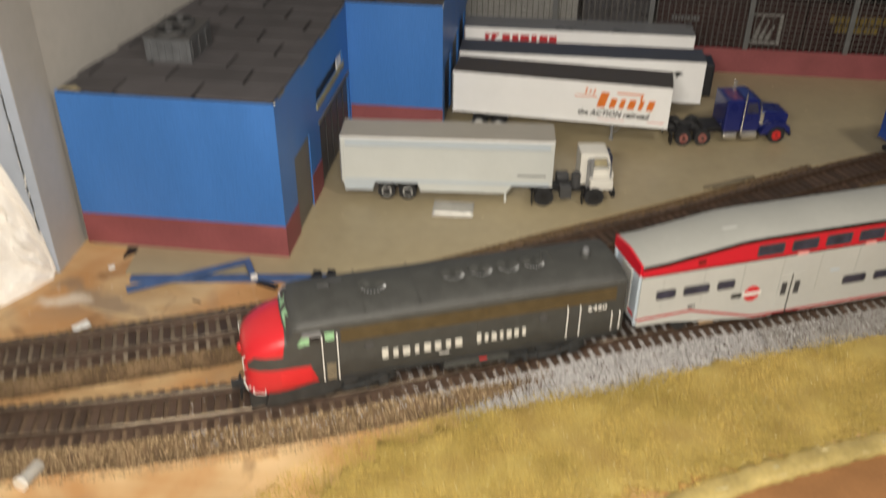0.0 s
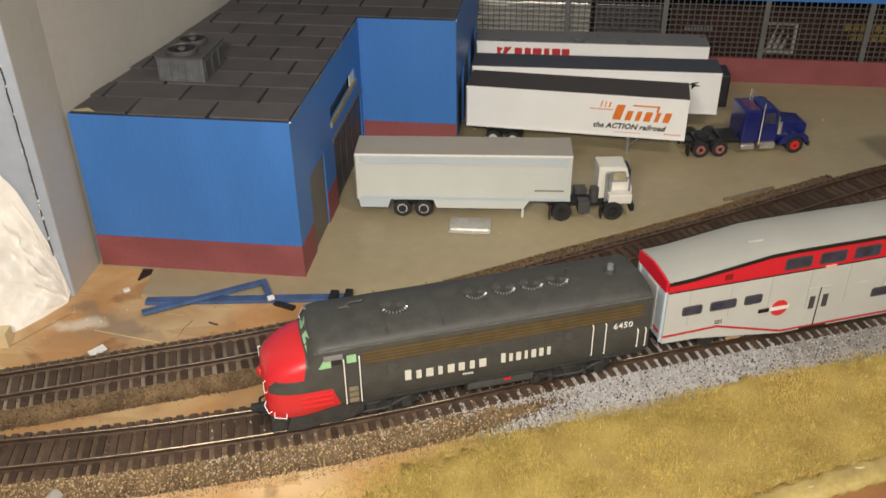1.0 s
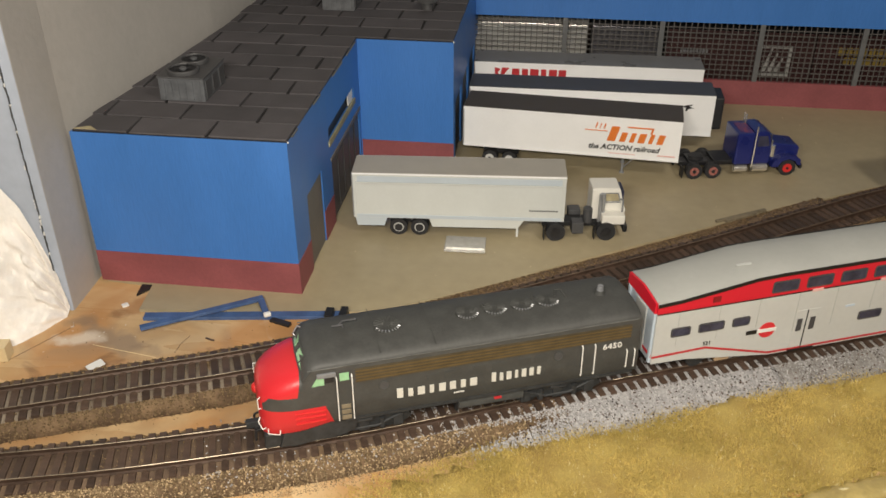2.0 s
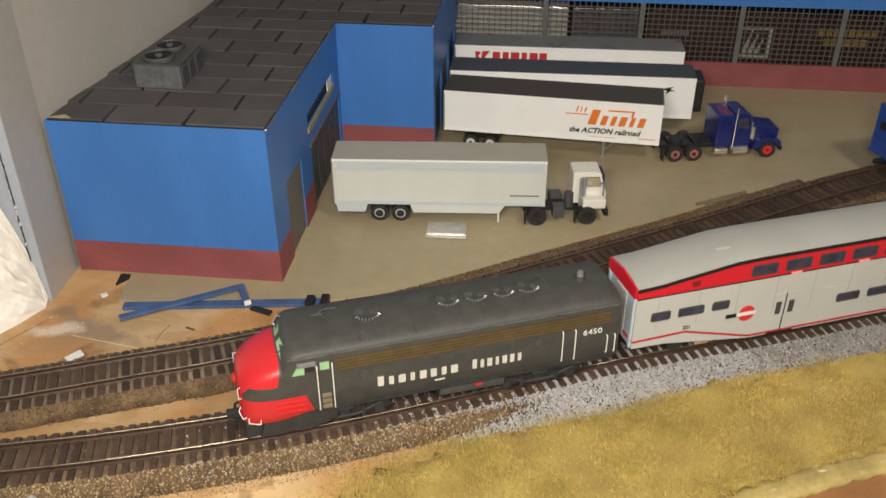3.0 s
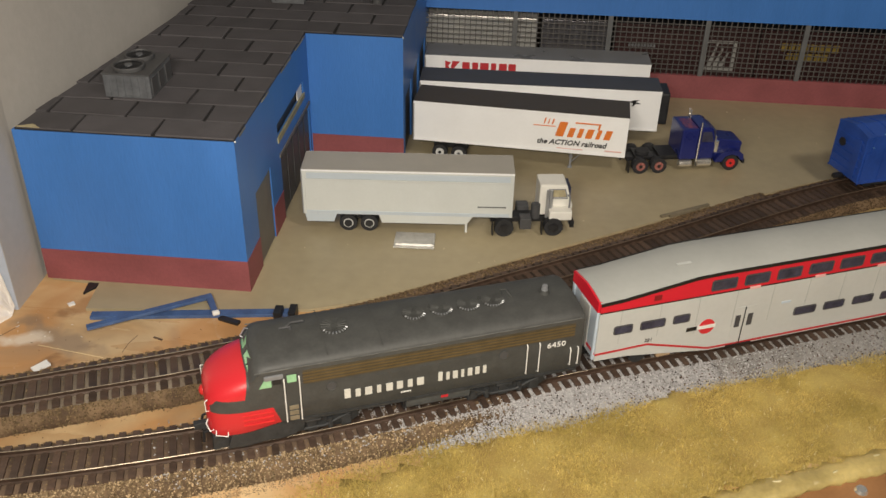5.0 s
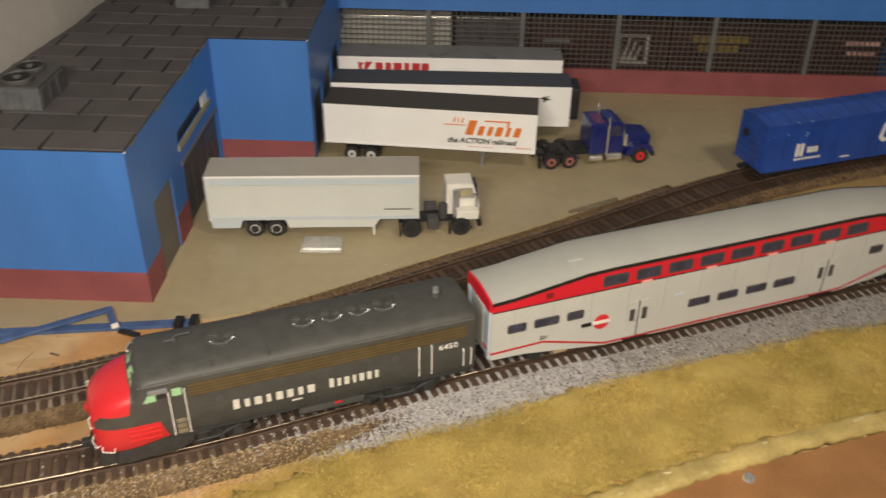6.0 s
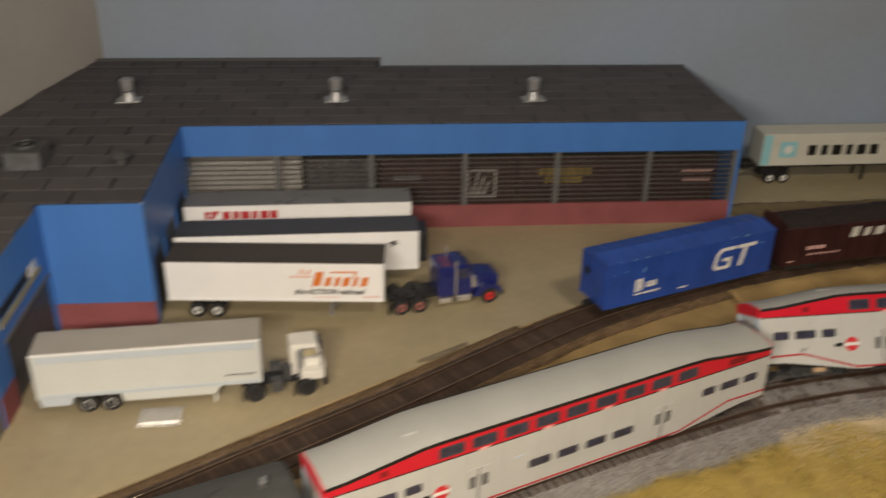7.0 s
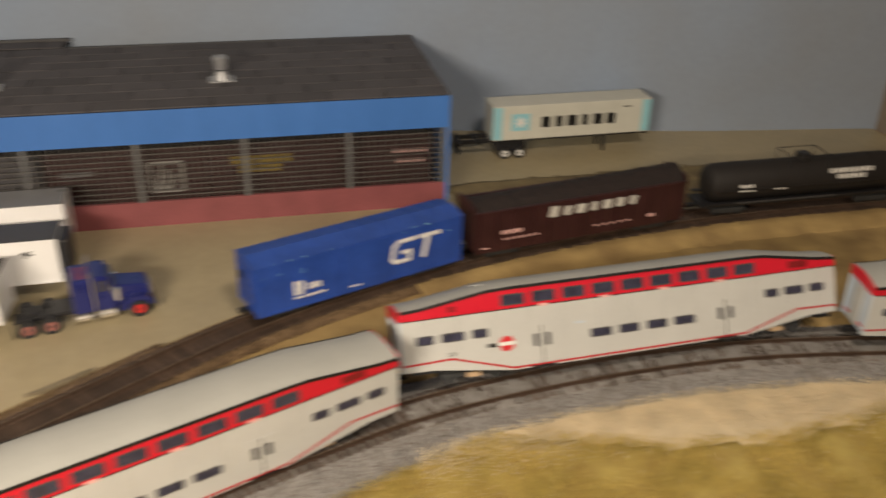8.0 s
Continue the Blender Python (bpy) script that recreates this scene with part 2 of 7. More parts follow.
M_SLAB = mat("dark_grey_roof_slab", (0.081, 0.075, 0.081), 0.75, var=0.14, scale=60, fine=700, rand=0.14, bump=0.3, bump_scale=1200)
M_JOINT = mat("black_roof_joint", (0.012, 0.011, 0.011), 0.8, bump=0.1)
M_CARD = mat("tan_card_edge", (0.42, 0.36, 0.22), 0.8, var=0.2, scale=200)
M_SILL = mat("dull_cream_card", (0.31, 0.29, 0.18), 0.8, var=0.2, scale=200)
M_DOORGREY = mat("brown_grey_door", (0.155, 0.14, 0.125), 0.6, var=0.15, scale=80)
M_DARK = mat("near_black_plastic", (0.016, 0.016, 0.018), 0.5, var=0.2, scale=200, bump=0.1)
M_TYRE = mat("black_tyre_rubber", (0.02, 0.02, 0.022), 0.75, var=0.2, scale=400, bump=0.2)
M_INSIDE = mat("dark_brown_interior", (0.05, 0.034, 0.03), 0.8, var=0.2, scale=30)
M_WIRE = mat("grey_wire", (0.125, 0.118, 0.112), 0.5, metal=0.2, var=0.15, scale=80, bump=0)
M_POST = mat("grey_post", (0.125, 0.128, 0.13), 0.5, var=0.12, scale=120)
M_GALV = mat("galvanised_metal", (0.46, 0.47, 0.49), 0.38, metal=0.6, var=0.15, scale=200, bump=0.1)
M_GREYP = mat("grey_plastic", (0.20, 0.205, 0.215), 0.5, var=0.14, scale=200, bump=0.2)
M_ACGREY = mat("weathered_grey_casing", (0.115, 0.12, 0.13), 0.5, var=0.25, scale=160, bump=0.25)
M_DARKSTEEL = mat("glossy_dark_steel", (0.17, 0.165, 0.18), 0.28, metal=0.5, var=0.2, scale=80, bump=0.05)
M_GREYD = mat("dark_grey_plastic", (0.07, 0.07, 0.073), 0.5, var=0.14, scale=200, bump=0.2)
M_LOCO = mat("dark_grey_engine_paint", (0.055, 0.056, 0.053), 0.62, var=0.10, scale=60, fine=500, bump=0.06)
M_LOCORED = mat("scarlet_engine_paint", (0.60, 0.028, 0.028), 0.36, var=0.06, scale=60, fine=500, bump=0.05)
M_LETTER = mat("cream_letter_paint", (0.62, 0.61, 0.56), 0.5, var=0.06, scale=200, bump=0)


def two_colour(m, other, rules):
    """Paints a second colour over m where any of the rules holds: each a list of (nx, nz, limit) with nx * x + nz * z < limit."""
    nt = m.node_tree
    b = nt.nodes["Principled BSDF"]
    tc = nt.nodes.new("ShaderNodeTexCoord")
    total = None
    for rule in rules:
        prod = None
        for nx, nz, limit in rule:
            d = nt.nodes.new("ShaderNodeVectorMath")
            d.operation = "DOT_PRODUCT"
            d.inputs[1].default_value = (nx, 0, nz)
            nt.links.new(tc.outputs["Object"], d.inputs[0])
            c = nt.nodes.new("ShaderNodeMath")
            c.operation = "LESS_THAN"
            c.inputs[1].default_value = limit
            nt.links.new(d.outputs["Value"], c.inputs[0])
            if prod is None:
                prod = c.outputs[0]
            else:
                q = nt.nodes.new("ShaderNodeMath")
                q.operation = "MULTIPLY"
                nt.links.new(prod, q.inputs[0])
                nt.links.new(c.outputs[0], q.inputs[1])
                prod = q.outputs[0]
        if total is None:
            total = prod
        else:
            q = nt.nodes.new("ShaderNodeMath")
            q.operation = "MAXIMUM"
            nt.links.new(total, q.inputs[0])
            nt.links.new(prod, q.inputs[1])
            total = q.outputs[0]
    for socket, value in (("Base Color", (*other, 1)), ("Roughness", None)):
        src = b.inputs[socket].links[0].from_socket
        mx = nt.nodes.new("ShaderNodeMix")
        mx.data_type = "RGBA" if value else "FLOAT"
        if value:
            nt.links.new(src, mx.inputs["A"])
            mx.inputs["B"].default_value = value
            nt.links.new(mx.outputs["Result"], b.inputs[socket])
        else:
            nt.links.new(src, mx.inputs[2])
            mx.inputs[3].default_value = 0.36
            nt.links.new(mx.outputs[0], b.inputs[socket])
        nt.links.new(total, mx.inputs[0])
    return m


M_LOCOBODY = two_colour(mat("engine_body_paint", (0.055, 0.056, 0.053), 0.6, var=0.24, scale=150, fine=700, bump=0.10, tint=(0.049, 0.049, 0.047)), (0.58, 0.025, 0.033),
                        [[(1, -0.2, 0.0108), (0, -1, -0.0322)], [(1, 0.35, 0.0378), (0, 1, 0.0253)], [(1, 0, 0.0020)], [(1, -0.9, -0.0238), (1, 0, 0.012)]])
M_GOLD = mat("gold_stripe_paint", (0.108, 0.073, 0.030), 0.5, var=0.15, scale=200, bump=0)
M_TRUCK = mat("dark_grey_running_gear", (0.032, 0.034, 0.036), 0.6, var=0.25, scale=300, bump=0.2)
M_WHITE = mat("white_lettering", (0.78, 0.77, 0.74), 0.5, var=0.04, scale=200, bump=0)
M_COACH = mat("pale_grey_coach_plastic", (0.525, 0.535, 0.520), 0.38, var=0.05, scale=40, fine=400, bump=0.03)
M_COACHROOF = mat("light_grey_coach_roof", (0.385, 0.39, 0.37), 0.5, var=0.06, scale=30, fine=300, bump=0.05)
M_COACHEND = mat("pale_blue_coach_end", (0.50, 0.58, 0.66), 0.4, var=0.04, scale=60, bump=0.03)
M_RED = mat("bright_red_coach_paint", (0.62, 0.015, 0.034), 0.38, var=0.05, scale=60, bump=0.03)
M_REDDARK = mat("dark_red_panel", (0.22, 0.012, 0.016), 0.4, var=0.1, scale=100, bump=0.05)
M_PINK = mat("pale_pink_ticket", (0.75, 0.45, 0.42), 0.5, var=0.06, scale=200, bump=0)
M_BLACK = mat("black_strip", (0.012, 0.012, 0.012), 0.45, var=0.1, scale=200, bump=0)
M_WINDOW = mat("dark_tinted_window", (0.048, 0.048, 0.078), 0.12, var=0.3, scale=150, bump=0)
M_FRAME = mat("grey_window_gasket", (0.06, 0.06, 0.066), 0.5, var=0.1, scale=200, bump=0)
M_GREENGL = mat("pale_green_glazing", (0.28, 0.52, 0.30), 0.2, var=0.15, scale=200, bump=0)
M_TRAILW = mat("white_trailer_plastic", (0.87, 0.87, 0.87), 0.35, var=0.03, scale=40, bump=0.03)
M_TRAILG = mat("pale_grey_trailer_plastic", (0.60, 0.62, 0.60), 0.4, var=0.04, scale=40, bump=0.04)
M_TRAILGR = mat("dusty_grey_trailer_roof", (0.40, 0.375, 0.33), 0.55, var=0.06, scale=60, bump=0.05)
M_TRAILK = mat("dark_brown_trailer_roof", (0.066, 0.054, 0.043), 0.5, var=0.12, scale=60, bump=0.05)
M_TRAILS = mat("blue_black_trailer_roof", (0.060, 0.059, 0.060), 0.4, var=0.12, scale=60, bump=0.05)
M_TRAILM = mat("mid_grey_trailer_roof", (0.20, 0.20, 0.20), 0.3, var=0.1, scale=60, bump=0.05)
M_ORANGE = mat("orange_marking", (0.72, 0.19, 0.03), 0.5, var=0.05, scale=200, bump=0)
M_REDMARK = mat("red_marking", (0.62, 0.03, 0.04), 0.5, var=0.05, scale=200, bump=0)
M_KNIGHT = mat("deep_red_lettering", (0.47, 0.028, 0.035), 0.5, var=0.06, scale=200, bump=0)
M_DULLWHITE = mat("dull_white_marking", (0.36, 0.355, 0.34), 0.6, var=0.12, scale=200, bump=0)
M_CABW = mat("cream_cab_plastic", (0.76, 0.74, 0.68), 0.35, var=0.03, scale=100, bump=0.03)
M_TRUCKBLUE = mat("deep_blue_cab_plastic", (0.012, 0.019, 0.135), 0.3, var=0.1, scale=100, bump=0.03, coat=0.4)
M_CHROME = mat("bright_chrome", (0.85, 0.82, 0.76), 0.22, metal=0.8, var=0.06, scale=200, bump=0)
M_REDRIM = mat("red_wheel_rim", (0.62, 0.03, 0.03), 0.35, var=0.08, scale=200, bump=0)
M_BOXBLUE = mat("blue_boxcar_paint", (0.021, 0.072, 0.34), 0.4, var=0.18, scale=60, fine=500, bump=0.06)
M_BOXBROWN = mat("dark_maroon_car_paint", (0.042, 0.0125, 0.0125), 0.5, var=0.2, scale=60, fine=500, bump=0.08)
M_COAL = mat("dark_brown_load", (0.016, 0.0095, 0.009), 0.8, var=0.4, scale=200, bump=0.9, bump_scale=500)
M_TANK = mat("black_tank_paint", (0.0115, 0.009, 0.008), 0.72, var=0.2, scale=80, bump=0.05)
M_CYAN = mat("pale_cyan_marking", (0.30, 0.62, 0.70), 0.5, var=0.04, scale=200, bump=0)
M_CONT = mat("cream_container_paint", (0.62, 0.62, 0.55), 0.5, var=0.05, scale=60, bump=0.05)
M_YELLOW = mat("yellow_lettering", (0.27, 0.19, 0.035), 0.5, var=0.1, scale=200, bump=0)
M_SILVER = mat("ribbed_aluminium", (0.75, 0.74, 0.70), 0.22, metal=0.45, var=0.08, scale=80, bump=0.05)
M_PLASTER = mat("crumpled_plaster_cloth", (0.86, 0.82, 0.77), 0.9, var=0.08, scale=40, fine=500, bump=0.5, bump_scale=500)
M_SCRAPBLUE = mat("blue_painted_strip", (0.060, 0.112, 0.25), 0.5, var=0.22, scale=120, fine=700, bump=0.15)
M_CREAM = mat("cream_wood_offcut", (0.70, 0.56, 0.33), 0.6, var=0.08, scale=60, bump=0.1)
M_PACKET = mat("cloudy_clear_plastic", (0.85, 0.84, 0.8), 0.12, var=0.1, scale=200, bump=0.5, bump_scale=160)
M_PACKET.node_tree.nodes["Principled BSDF"].inputs["Transmission Weight"].default_value = 0.62
M_STICK = mat("weathered_rail_piece", (0.20, 0.165, 0.11), 0.6, var=0.25, scale=200)
M_TAN = mat("tan_wheel_bolster", (0.52, 0.36, 0.22), 0.6, var=0.1, scale=200)


# ---- builders ----
def part(name, bm, material, parent=None, label="", smooth=False):
    me = bpy.data.meshes.new(name)
    bm.normal_update()
    bm.to_mesh(me)
    bm.free()
    for m in (material if isinstance(material, (list, tuple)) else [material]):
        me.materials.append(m)
    if smooth:
        me.polygons.foreach_set("use_smooth", [True] * len(me.polygons))
    ob = new(name, me)
    if parent is not None:
        ob.parent = parent
    if label:
        ob["label"] = label
    return ob


def thing(name, m, label, category, group="", kind=""):
    ob = new(name)
    ob.empty_display_size = 0.01
    ob.matrix_world = m
    return tagged(ob, label, category, group, kind)


def box(bm, x0, x1, y0, y1, z0, z1, mi=0):
    v = [bm.verts.new(p) for p in ((x0, y0, z0), (x1, y0, z0), (x1, y1, z0), (x0, y1, z0),
                                   (x0, y0, z1), (x1, y0, z1), (x1, y1, z1), (x0, y1, z1))]
    for q in ((3, 2, 1, 0), (4, 5, 6, 7), (0, 1, 5, 4), (1, 2, 6, 5), (2, 3, 7, 6), (3, 0, 4, 7)):
        bm.faces.new([v[i] for i in q]).material_index = mi
    return v


def bx(x0, x1, y0, y1, z0, z1, bevel=0.0):
    bm = bmesh.new()
    box(bm, x0, x1, y0, y1, z0, z1)
    if bevel:
        bmesh.ops.bevel(bm, geom=bm.edges[:], offset=bevel, segments=2, affect="EDGES", profile=0.6)
    return bm


def prism(bm, pts, h0, h1, axis="z", mi=0):
    """A closed outline drawn out between h0 and h1 along one axis."""
    def at(p, h):
        return {"z": (p[0], p[1], h), "y": (p[0], h, p[1]), "x": (h, p[0], p[1])}[axis]
    a, b = [bm.verts.new(at(p, h0)) for p in pts], [bm.verts.new(at(p, h1)) for p in pts]
    n = len(pts)
    fs = [bm.faces.new(a[::-1]), bm.faces.new(b)]
    for i in range(n):
        fs.append(bm.faces.new((a[i], a[(i + 1) % n], b[(i + 1) % n], b[i])))
    for f in fs:
        f.material_index = mi
    bmesh.ops.recalc_face_normals(bm, faces=fs)


def px(pts, h0, h1, axis="z", bevel=0.0):
    bm = bmesh.new()
    prism(bm, pts, h0, h1, axis)
    if bevel:
        bmesh.ops.bevel(bm, geom=bm.edges[:], offset=bevel, segments=2, affect="EDGES", profile=0.6)
    return bm


def cyl(bm, p, r, h, axis="z", n=20, r2=None):
    """A cylinder or cone from p, h long, along one axis."""
    m = {"z": Matrix.Identity(4), "y": Matrix.Rotation(radians(-90), 4, "X"), "x": Matrix.Rotation(radians(90), 4, "Y")}[axis]
    m = Matrix.Translation(p) @ m @ Matrix.Translation((0, 0, h / 2))
    bmesh.ops.create_cone(bm, cap_ends=True, segments=n, radius1=r, radius2=r if r2 is None else r2, depth=h, matrix=m)


def cy(p, r, h, axis="z", n=20, r2=None):
    bm = bmesh.new()
    cyl(bm, p, r, h, axis, n, r2)
    return bm


def rod(bm, a, b, r=0.0004, n=6):
    a, b = Vector(a), Vector(b)
    d = b - a
    m = Matrix.Translation((a + b) / 2) @ d.to_track_quat("Z", "Y").to_matrix().to_4x4()
    bmesh.ops.create_cone(bm, cap_ends=True, segments=n, radius1=r, radius2=r, depth=d.length, matrix=m)


def rd(*chain, r=0.0004):
    bm = bmesh.new()
    for a, b in zip(chain, chain[1:]):
        rod(bm, a, b, r)
    return bm


def loft(bm, sections, cap=True, closed=True, mi=lambda c: 0):
    """Skin through rings of equal count. mi: the material index by a face's middle."""
    rings = [[bm.verts.new(p) for p in s] for s in sections]
    n = len(rings[0])
    fs = []
    for r0, r1 in zip(rings, rings[1:]):
        for i in range(n if closed else n - 1):
            fs.append(bm.faces.new((r0[i], r0[(i + 1) % n], r1[(i + 1) % n], r1[i])))
    if cap:
        fs += [bm.faces.new(rings[0][::-1]), bm.faces.new(rings[-1])]
    bmesh.ops.recalc_face_normals(bm, faces=fs)
    for f in fs:
        f.material_index = mi(f.calc_center_median())
    return fs


def spline(points, step=0.004):
    """A smooth curve through the points, as evenly spaced points with headings."""
    p = [Vector((*q, 0)) for q in points]
    p = [2 * p[0] - p[1], *p, 2 * p[-1] - p[-2]]
    fine = []
    for i in range(1, len(p) - 2):
        for k in range(40):
            t = k / 40
            a, b, c, d = p[i - 1], p[i], p[i + 1], p[i + 2]
            fine.append(0.5 * (2 * b + (c - a) * t + (2 * a - 5 * b + 4 * c - d) * t * t + (3 * b - a - 3 * c + d) * t ** 3))
    fine.append(p[-2])
    out, acc, want = [], 0.0, 0.0
    for a, b in zip(fine, fine[1:]):
        seg = (b - a).length
        while want <= acc + seg:
            q = a + (b - a) * ((want - acc) / seg)
            out.append((q, math.atan2(b.y - a.y, b.x - a.x)))
            want += step
        acc += seg
    return out


def ribbon(name, line, profile, material, parent=None, rough=0.0, seed=1, smooth=True):
    """A strip with one cross-section (sideways, height) along a curve."""
    bm, rng = bmesh.new(), random.Random(seed)
    rings = []
    for q, a in line:
        ring = []
        for u, z in profile:
            j, k = rng.uniform(-rough, rough), rng.uniform(-rough, rough)
            ring.append((q.x - math.sin(a) * (u + j), q.y + math.cos(a) * (u + j), z + k * 0.6))
        rings.append(ring)
    loft(bm, rings, cap=True, closed=True)
    return part(name, bm, material, parent, smooth=smooth)


def sheet_mesh(name, verts, faces, material, smooth=False):
    me = bpy.data.meshes.new(name)
    me.from_pydata(verts, [], faces)
    me.materials.append(material)
    if smooth:
        me.polygons.foreach_set("use_smooth", [True] * len(me.polygons))
    me.update()
    return new(name, me)


def stones(name, centres, sizes, material, seed=3):
    """Loose grains as small uneven octahedra in one mesh."""
    rng = np.random.default_rng(seed)
    n = len(centres)
    base = np.array([(1, 0, 0), (-1, 0, 0), (0, 1, 0), (0, -1, 0), (0, 0, 1), (0, 0, -1)], float)
    tri = np.array([(0, 2, 4), (2, 1, 4), (1, 3, 4), (3, 0, 4), (2, 0, 5), (1, 2, 5), (3, 1, 5), (0, 3, 5)])
    ang = rng.uniform(0, 6.28, n)
    v = base[None] * (sizes[:, None, None] * rng.uniform(0.6, 1.2, (n, 6, 1)))
    c, s = np.cos(ang)[:, None], np.sin(ang)[:, None]
    x, y = v[..., 0] * c - v[..., 1] * s, v[..., 0] * s + v[..., 1] * c
    tilt = rng.uniform(-0.6, 0.6, n)[:, None]
    z = v[..., 2] + x * tilt
    pts = np.stack((x, y, z), -1) + np.asarray(centres)[:, None]
    faces = (tri[None] + 6 * np.arange(n)[:, None, None]).reshape(-1, 3)
    return sheet_mesh(name, pts.reshape(-1, 3).tolist(), faces.tolist(), material)


def inside(poly, x, y):
    """Which of the points lie in the outline."""
    hit = np.zeros(len(x), bool)
    for (x0, y0), (x1, y1) in zip(poly, poly[1:] + poly[:1]):
        cross = ((y0 > y) != (y1 > y)) & (x < (x1 - x0) * (y - y0) / (y1 - y0 + 1e-12) + x0)
        hit ^= cross
    return hit


def words(text, size, m, material, parent, name="lettering", shear=0.0, stretch=1.0, weight=0.0):
    """Lettering in the built-in font, as a thin mesh."""
    cu = bpy.data.curves.new("type", "FONT")
    cu.body, cu.size, cu.shear, cu.extrude, cu.resolution_u, cu.offset = text, size, shear, 0.00012, 2, weight
    tmp = bpy.data.objects.new("type", cu)
    scene.collection.objects.link(tmp)
    bpy.context.view_layer.update()
    me = bpy.data.meshes.new_from_object(tmp.evaluated_get(bpy.context.evaluated_depsgraph_get()))
    bpy.data.objects.remove(tmp)
    me.materials.clear()
    me.materials.append(material)
    ob = new(name, me)
    ob.parent = parent
    ob.matrix_local = m @ Matrix.Diagonal((stretch, 1, 1, 1))
    return ob


def side_bars(parent, name, rects, y, material, lean=0.0, thick=0.0003):
    """Plain bars (x0, x1, z0, z1) that stand for letters on a side wall at y."""
    bm = bmesh.new()
    for x0, x1, z0, z1 in rects:
        k = lean * (z1 - z0)
        prism(bm, [(x0, z0), (x1, z0), (x1 + k, z1), (x0 + k, z1)], y - thick, y + 0.0001, "y")
    return part(name, bm, material, parent)


def letters(x0, x1, z0, z1, count, gap=0.25, rise=0.0):
    """Equal bars, one for each letter of a word."""
    w = (x1 - x0) / count
    return [(x0 + i * w, x0 + (i + 1 - gap) * w, z0 + rise * i, z1 + rise * i) for i in range(count)]


def blocks(parent, name, x0, x1, z0, z1, count, y, material, cover=0.66, lean=0.0, first=1.0, thick=0.0003):
    """A word as a row of plain solid blocks, one for each letter. cover: how much of its pitch one fills; first: how much taller the first is."""
    bm = bmesh.new()
    w = (x1 - x0) / count
    for i in range(count):
        b = w * cover * (1.0, 0.80, 1.15, 0.70, 1.08)[i % 5]
        a, top = x0 + (i + 0.5) * w - b / 2, z0 + (z1 - z0) * (first if i == 0 else 1.0)
        c, k = b * 0.06, lean * (top - z0)
        prism(bm, [(a + c, z0), (a + b - c, z0), (a + b, z0 + c), (a + b + k, top - c), (a + b - c + k, top), (a + c + k, top), (a + k, top - c), (a, z0 + c)], y - thick, y + 0.0001, "y")
    return part(name, bm, material, parent)


def round_rect(x0, x1, z0, z1, r):
    """The outline of a rectangle with rounded corners."""
    pts = []
    for cx, cz, a0 in ((x1 - r, z0 + r, -90), (x1 - r, z1 - r, 0), (x0 + r, z1 - r, 90), (x0 + r, z0 + r, 180)):
        for k in range(4):
            a = radians(a0 + 30 * k)
            pts.append((cx + r * math.cos(a), cz + r * math.sin(a)))
    return pts


# ---- setting ----
def wall_slab(name, line, z0, z1, thick, material, label):
    """A wall along a line of plan points, thickness to its left."""
    pts = [Vector(p) for p in line]
    out = []
    for i, p in enumerate(pts):
        d = (pts[min(i + 1, len(pts) - 1)] - pts[max(i - 1, 0)]).normalized()
        out.append(p + Vector((-d.y, d.x)) * thick)
    bm = bmesh.new()
    loft(bm, [[(p.x, p.y, z0), (p.x, p.y, z1), (q.x, q.y, z1), (q.x, q.y, z0)] for p, q in zip(pts, out)])
    ob = part(name, bm, material)
    return tagged(ob, label, "wall", kind="structure")


FLOOR_Z, CEIL_Z = -0.95, 1.45
wall_slab("wall_west", [(-0.1955, 0.4045), (-0.1965, 0.44), (-0.176, 0.62), (-0.168, 0.76), (-0.112, 0.985)], FLOOR_Z, CEIL_Z, 0.05, M_WALL_L, "plain grey painted wall beside the warehouse")
wall_slab("wall_north", [(-0.13, 0.983), (0.1, 0.978), (0.3, 0.966), (0.48, 0.948), (0.65, 0.918), (0.8, 0.894), (1.0, 0.872)], FLOOR_Z, CEIL_Z, 0.05, M_WALL_B, "blue-grey painted backdrop wall")
wall_slab("wall_jut", [(-1.3, 0.30), (-0.1957, 0.4040)], FLOOR_Z, CEIL_Z, 0.05, M_WALL_J, "pale blue-grey wall end with torn paper edge")
wall_slab("wall_east", [(0.968, 0.95), (1.02, 0.3), (1.2, -1.75)], FLOOR_Z, CEIL_Z, 0.05, M_WALL_R, "brown painted side wall")
wall_slab("wall_south", [(1.25, -1.7), (-1.35, -1.7)], FLOOR_Z, CEIL_Z, 0.05, M_CEIL, "white wall at the room's back")
wall_slab("wall_room_west", [(-1.3, -1.75), (-1.3, 0.33)], FLOOR_Z, CEIL_Z, 0.05, M_CEIL, "white side wall of the room")
tagged(part("floor", bx(-1.36, 1.3, -1.76, 1.05, FLOOR_Z - 0.05, FLOOR_Z), M_FLOOR), "grey carpet floor of the room", "floor", kind="structure")
tagged(part("ceiling", bx(-1.36, 1.3, -1.76, 1.05, CEIL_Z, CEIL_Z + 0.05), M_CEIL), "plain white ceiling", "ceiling", kind="structure")

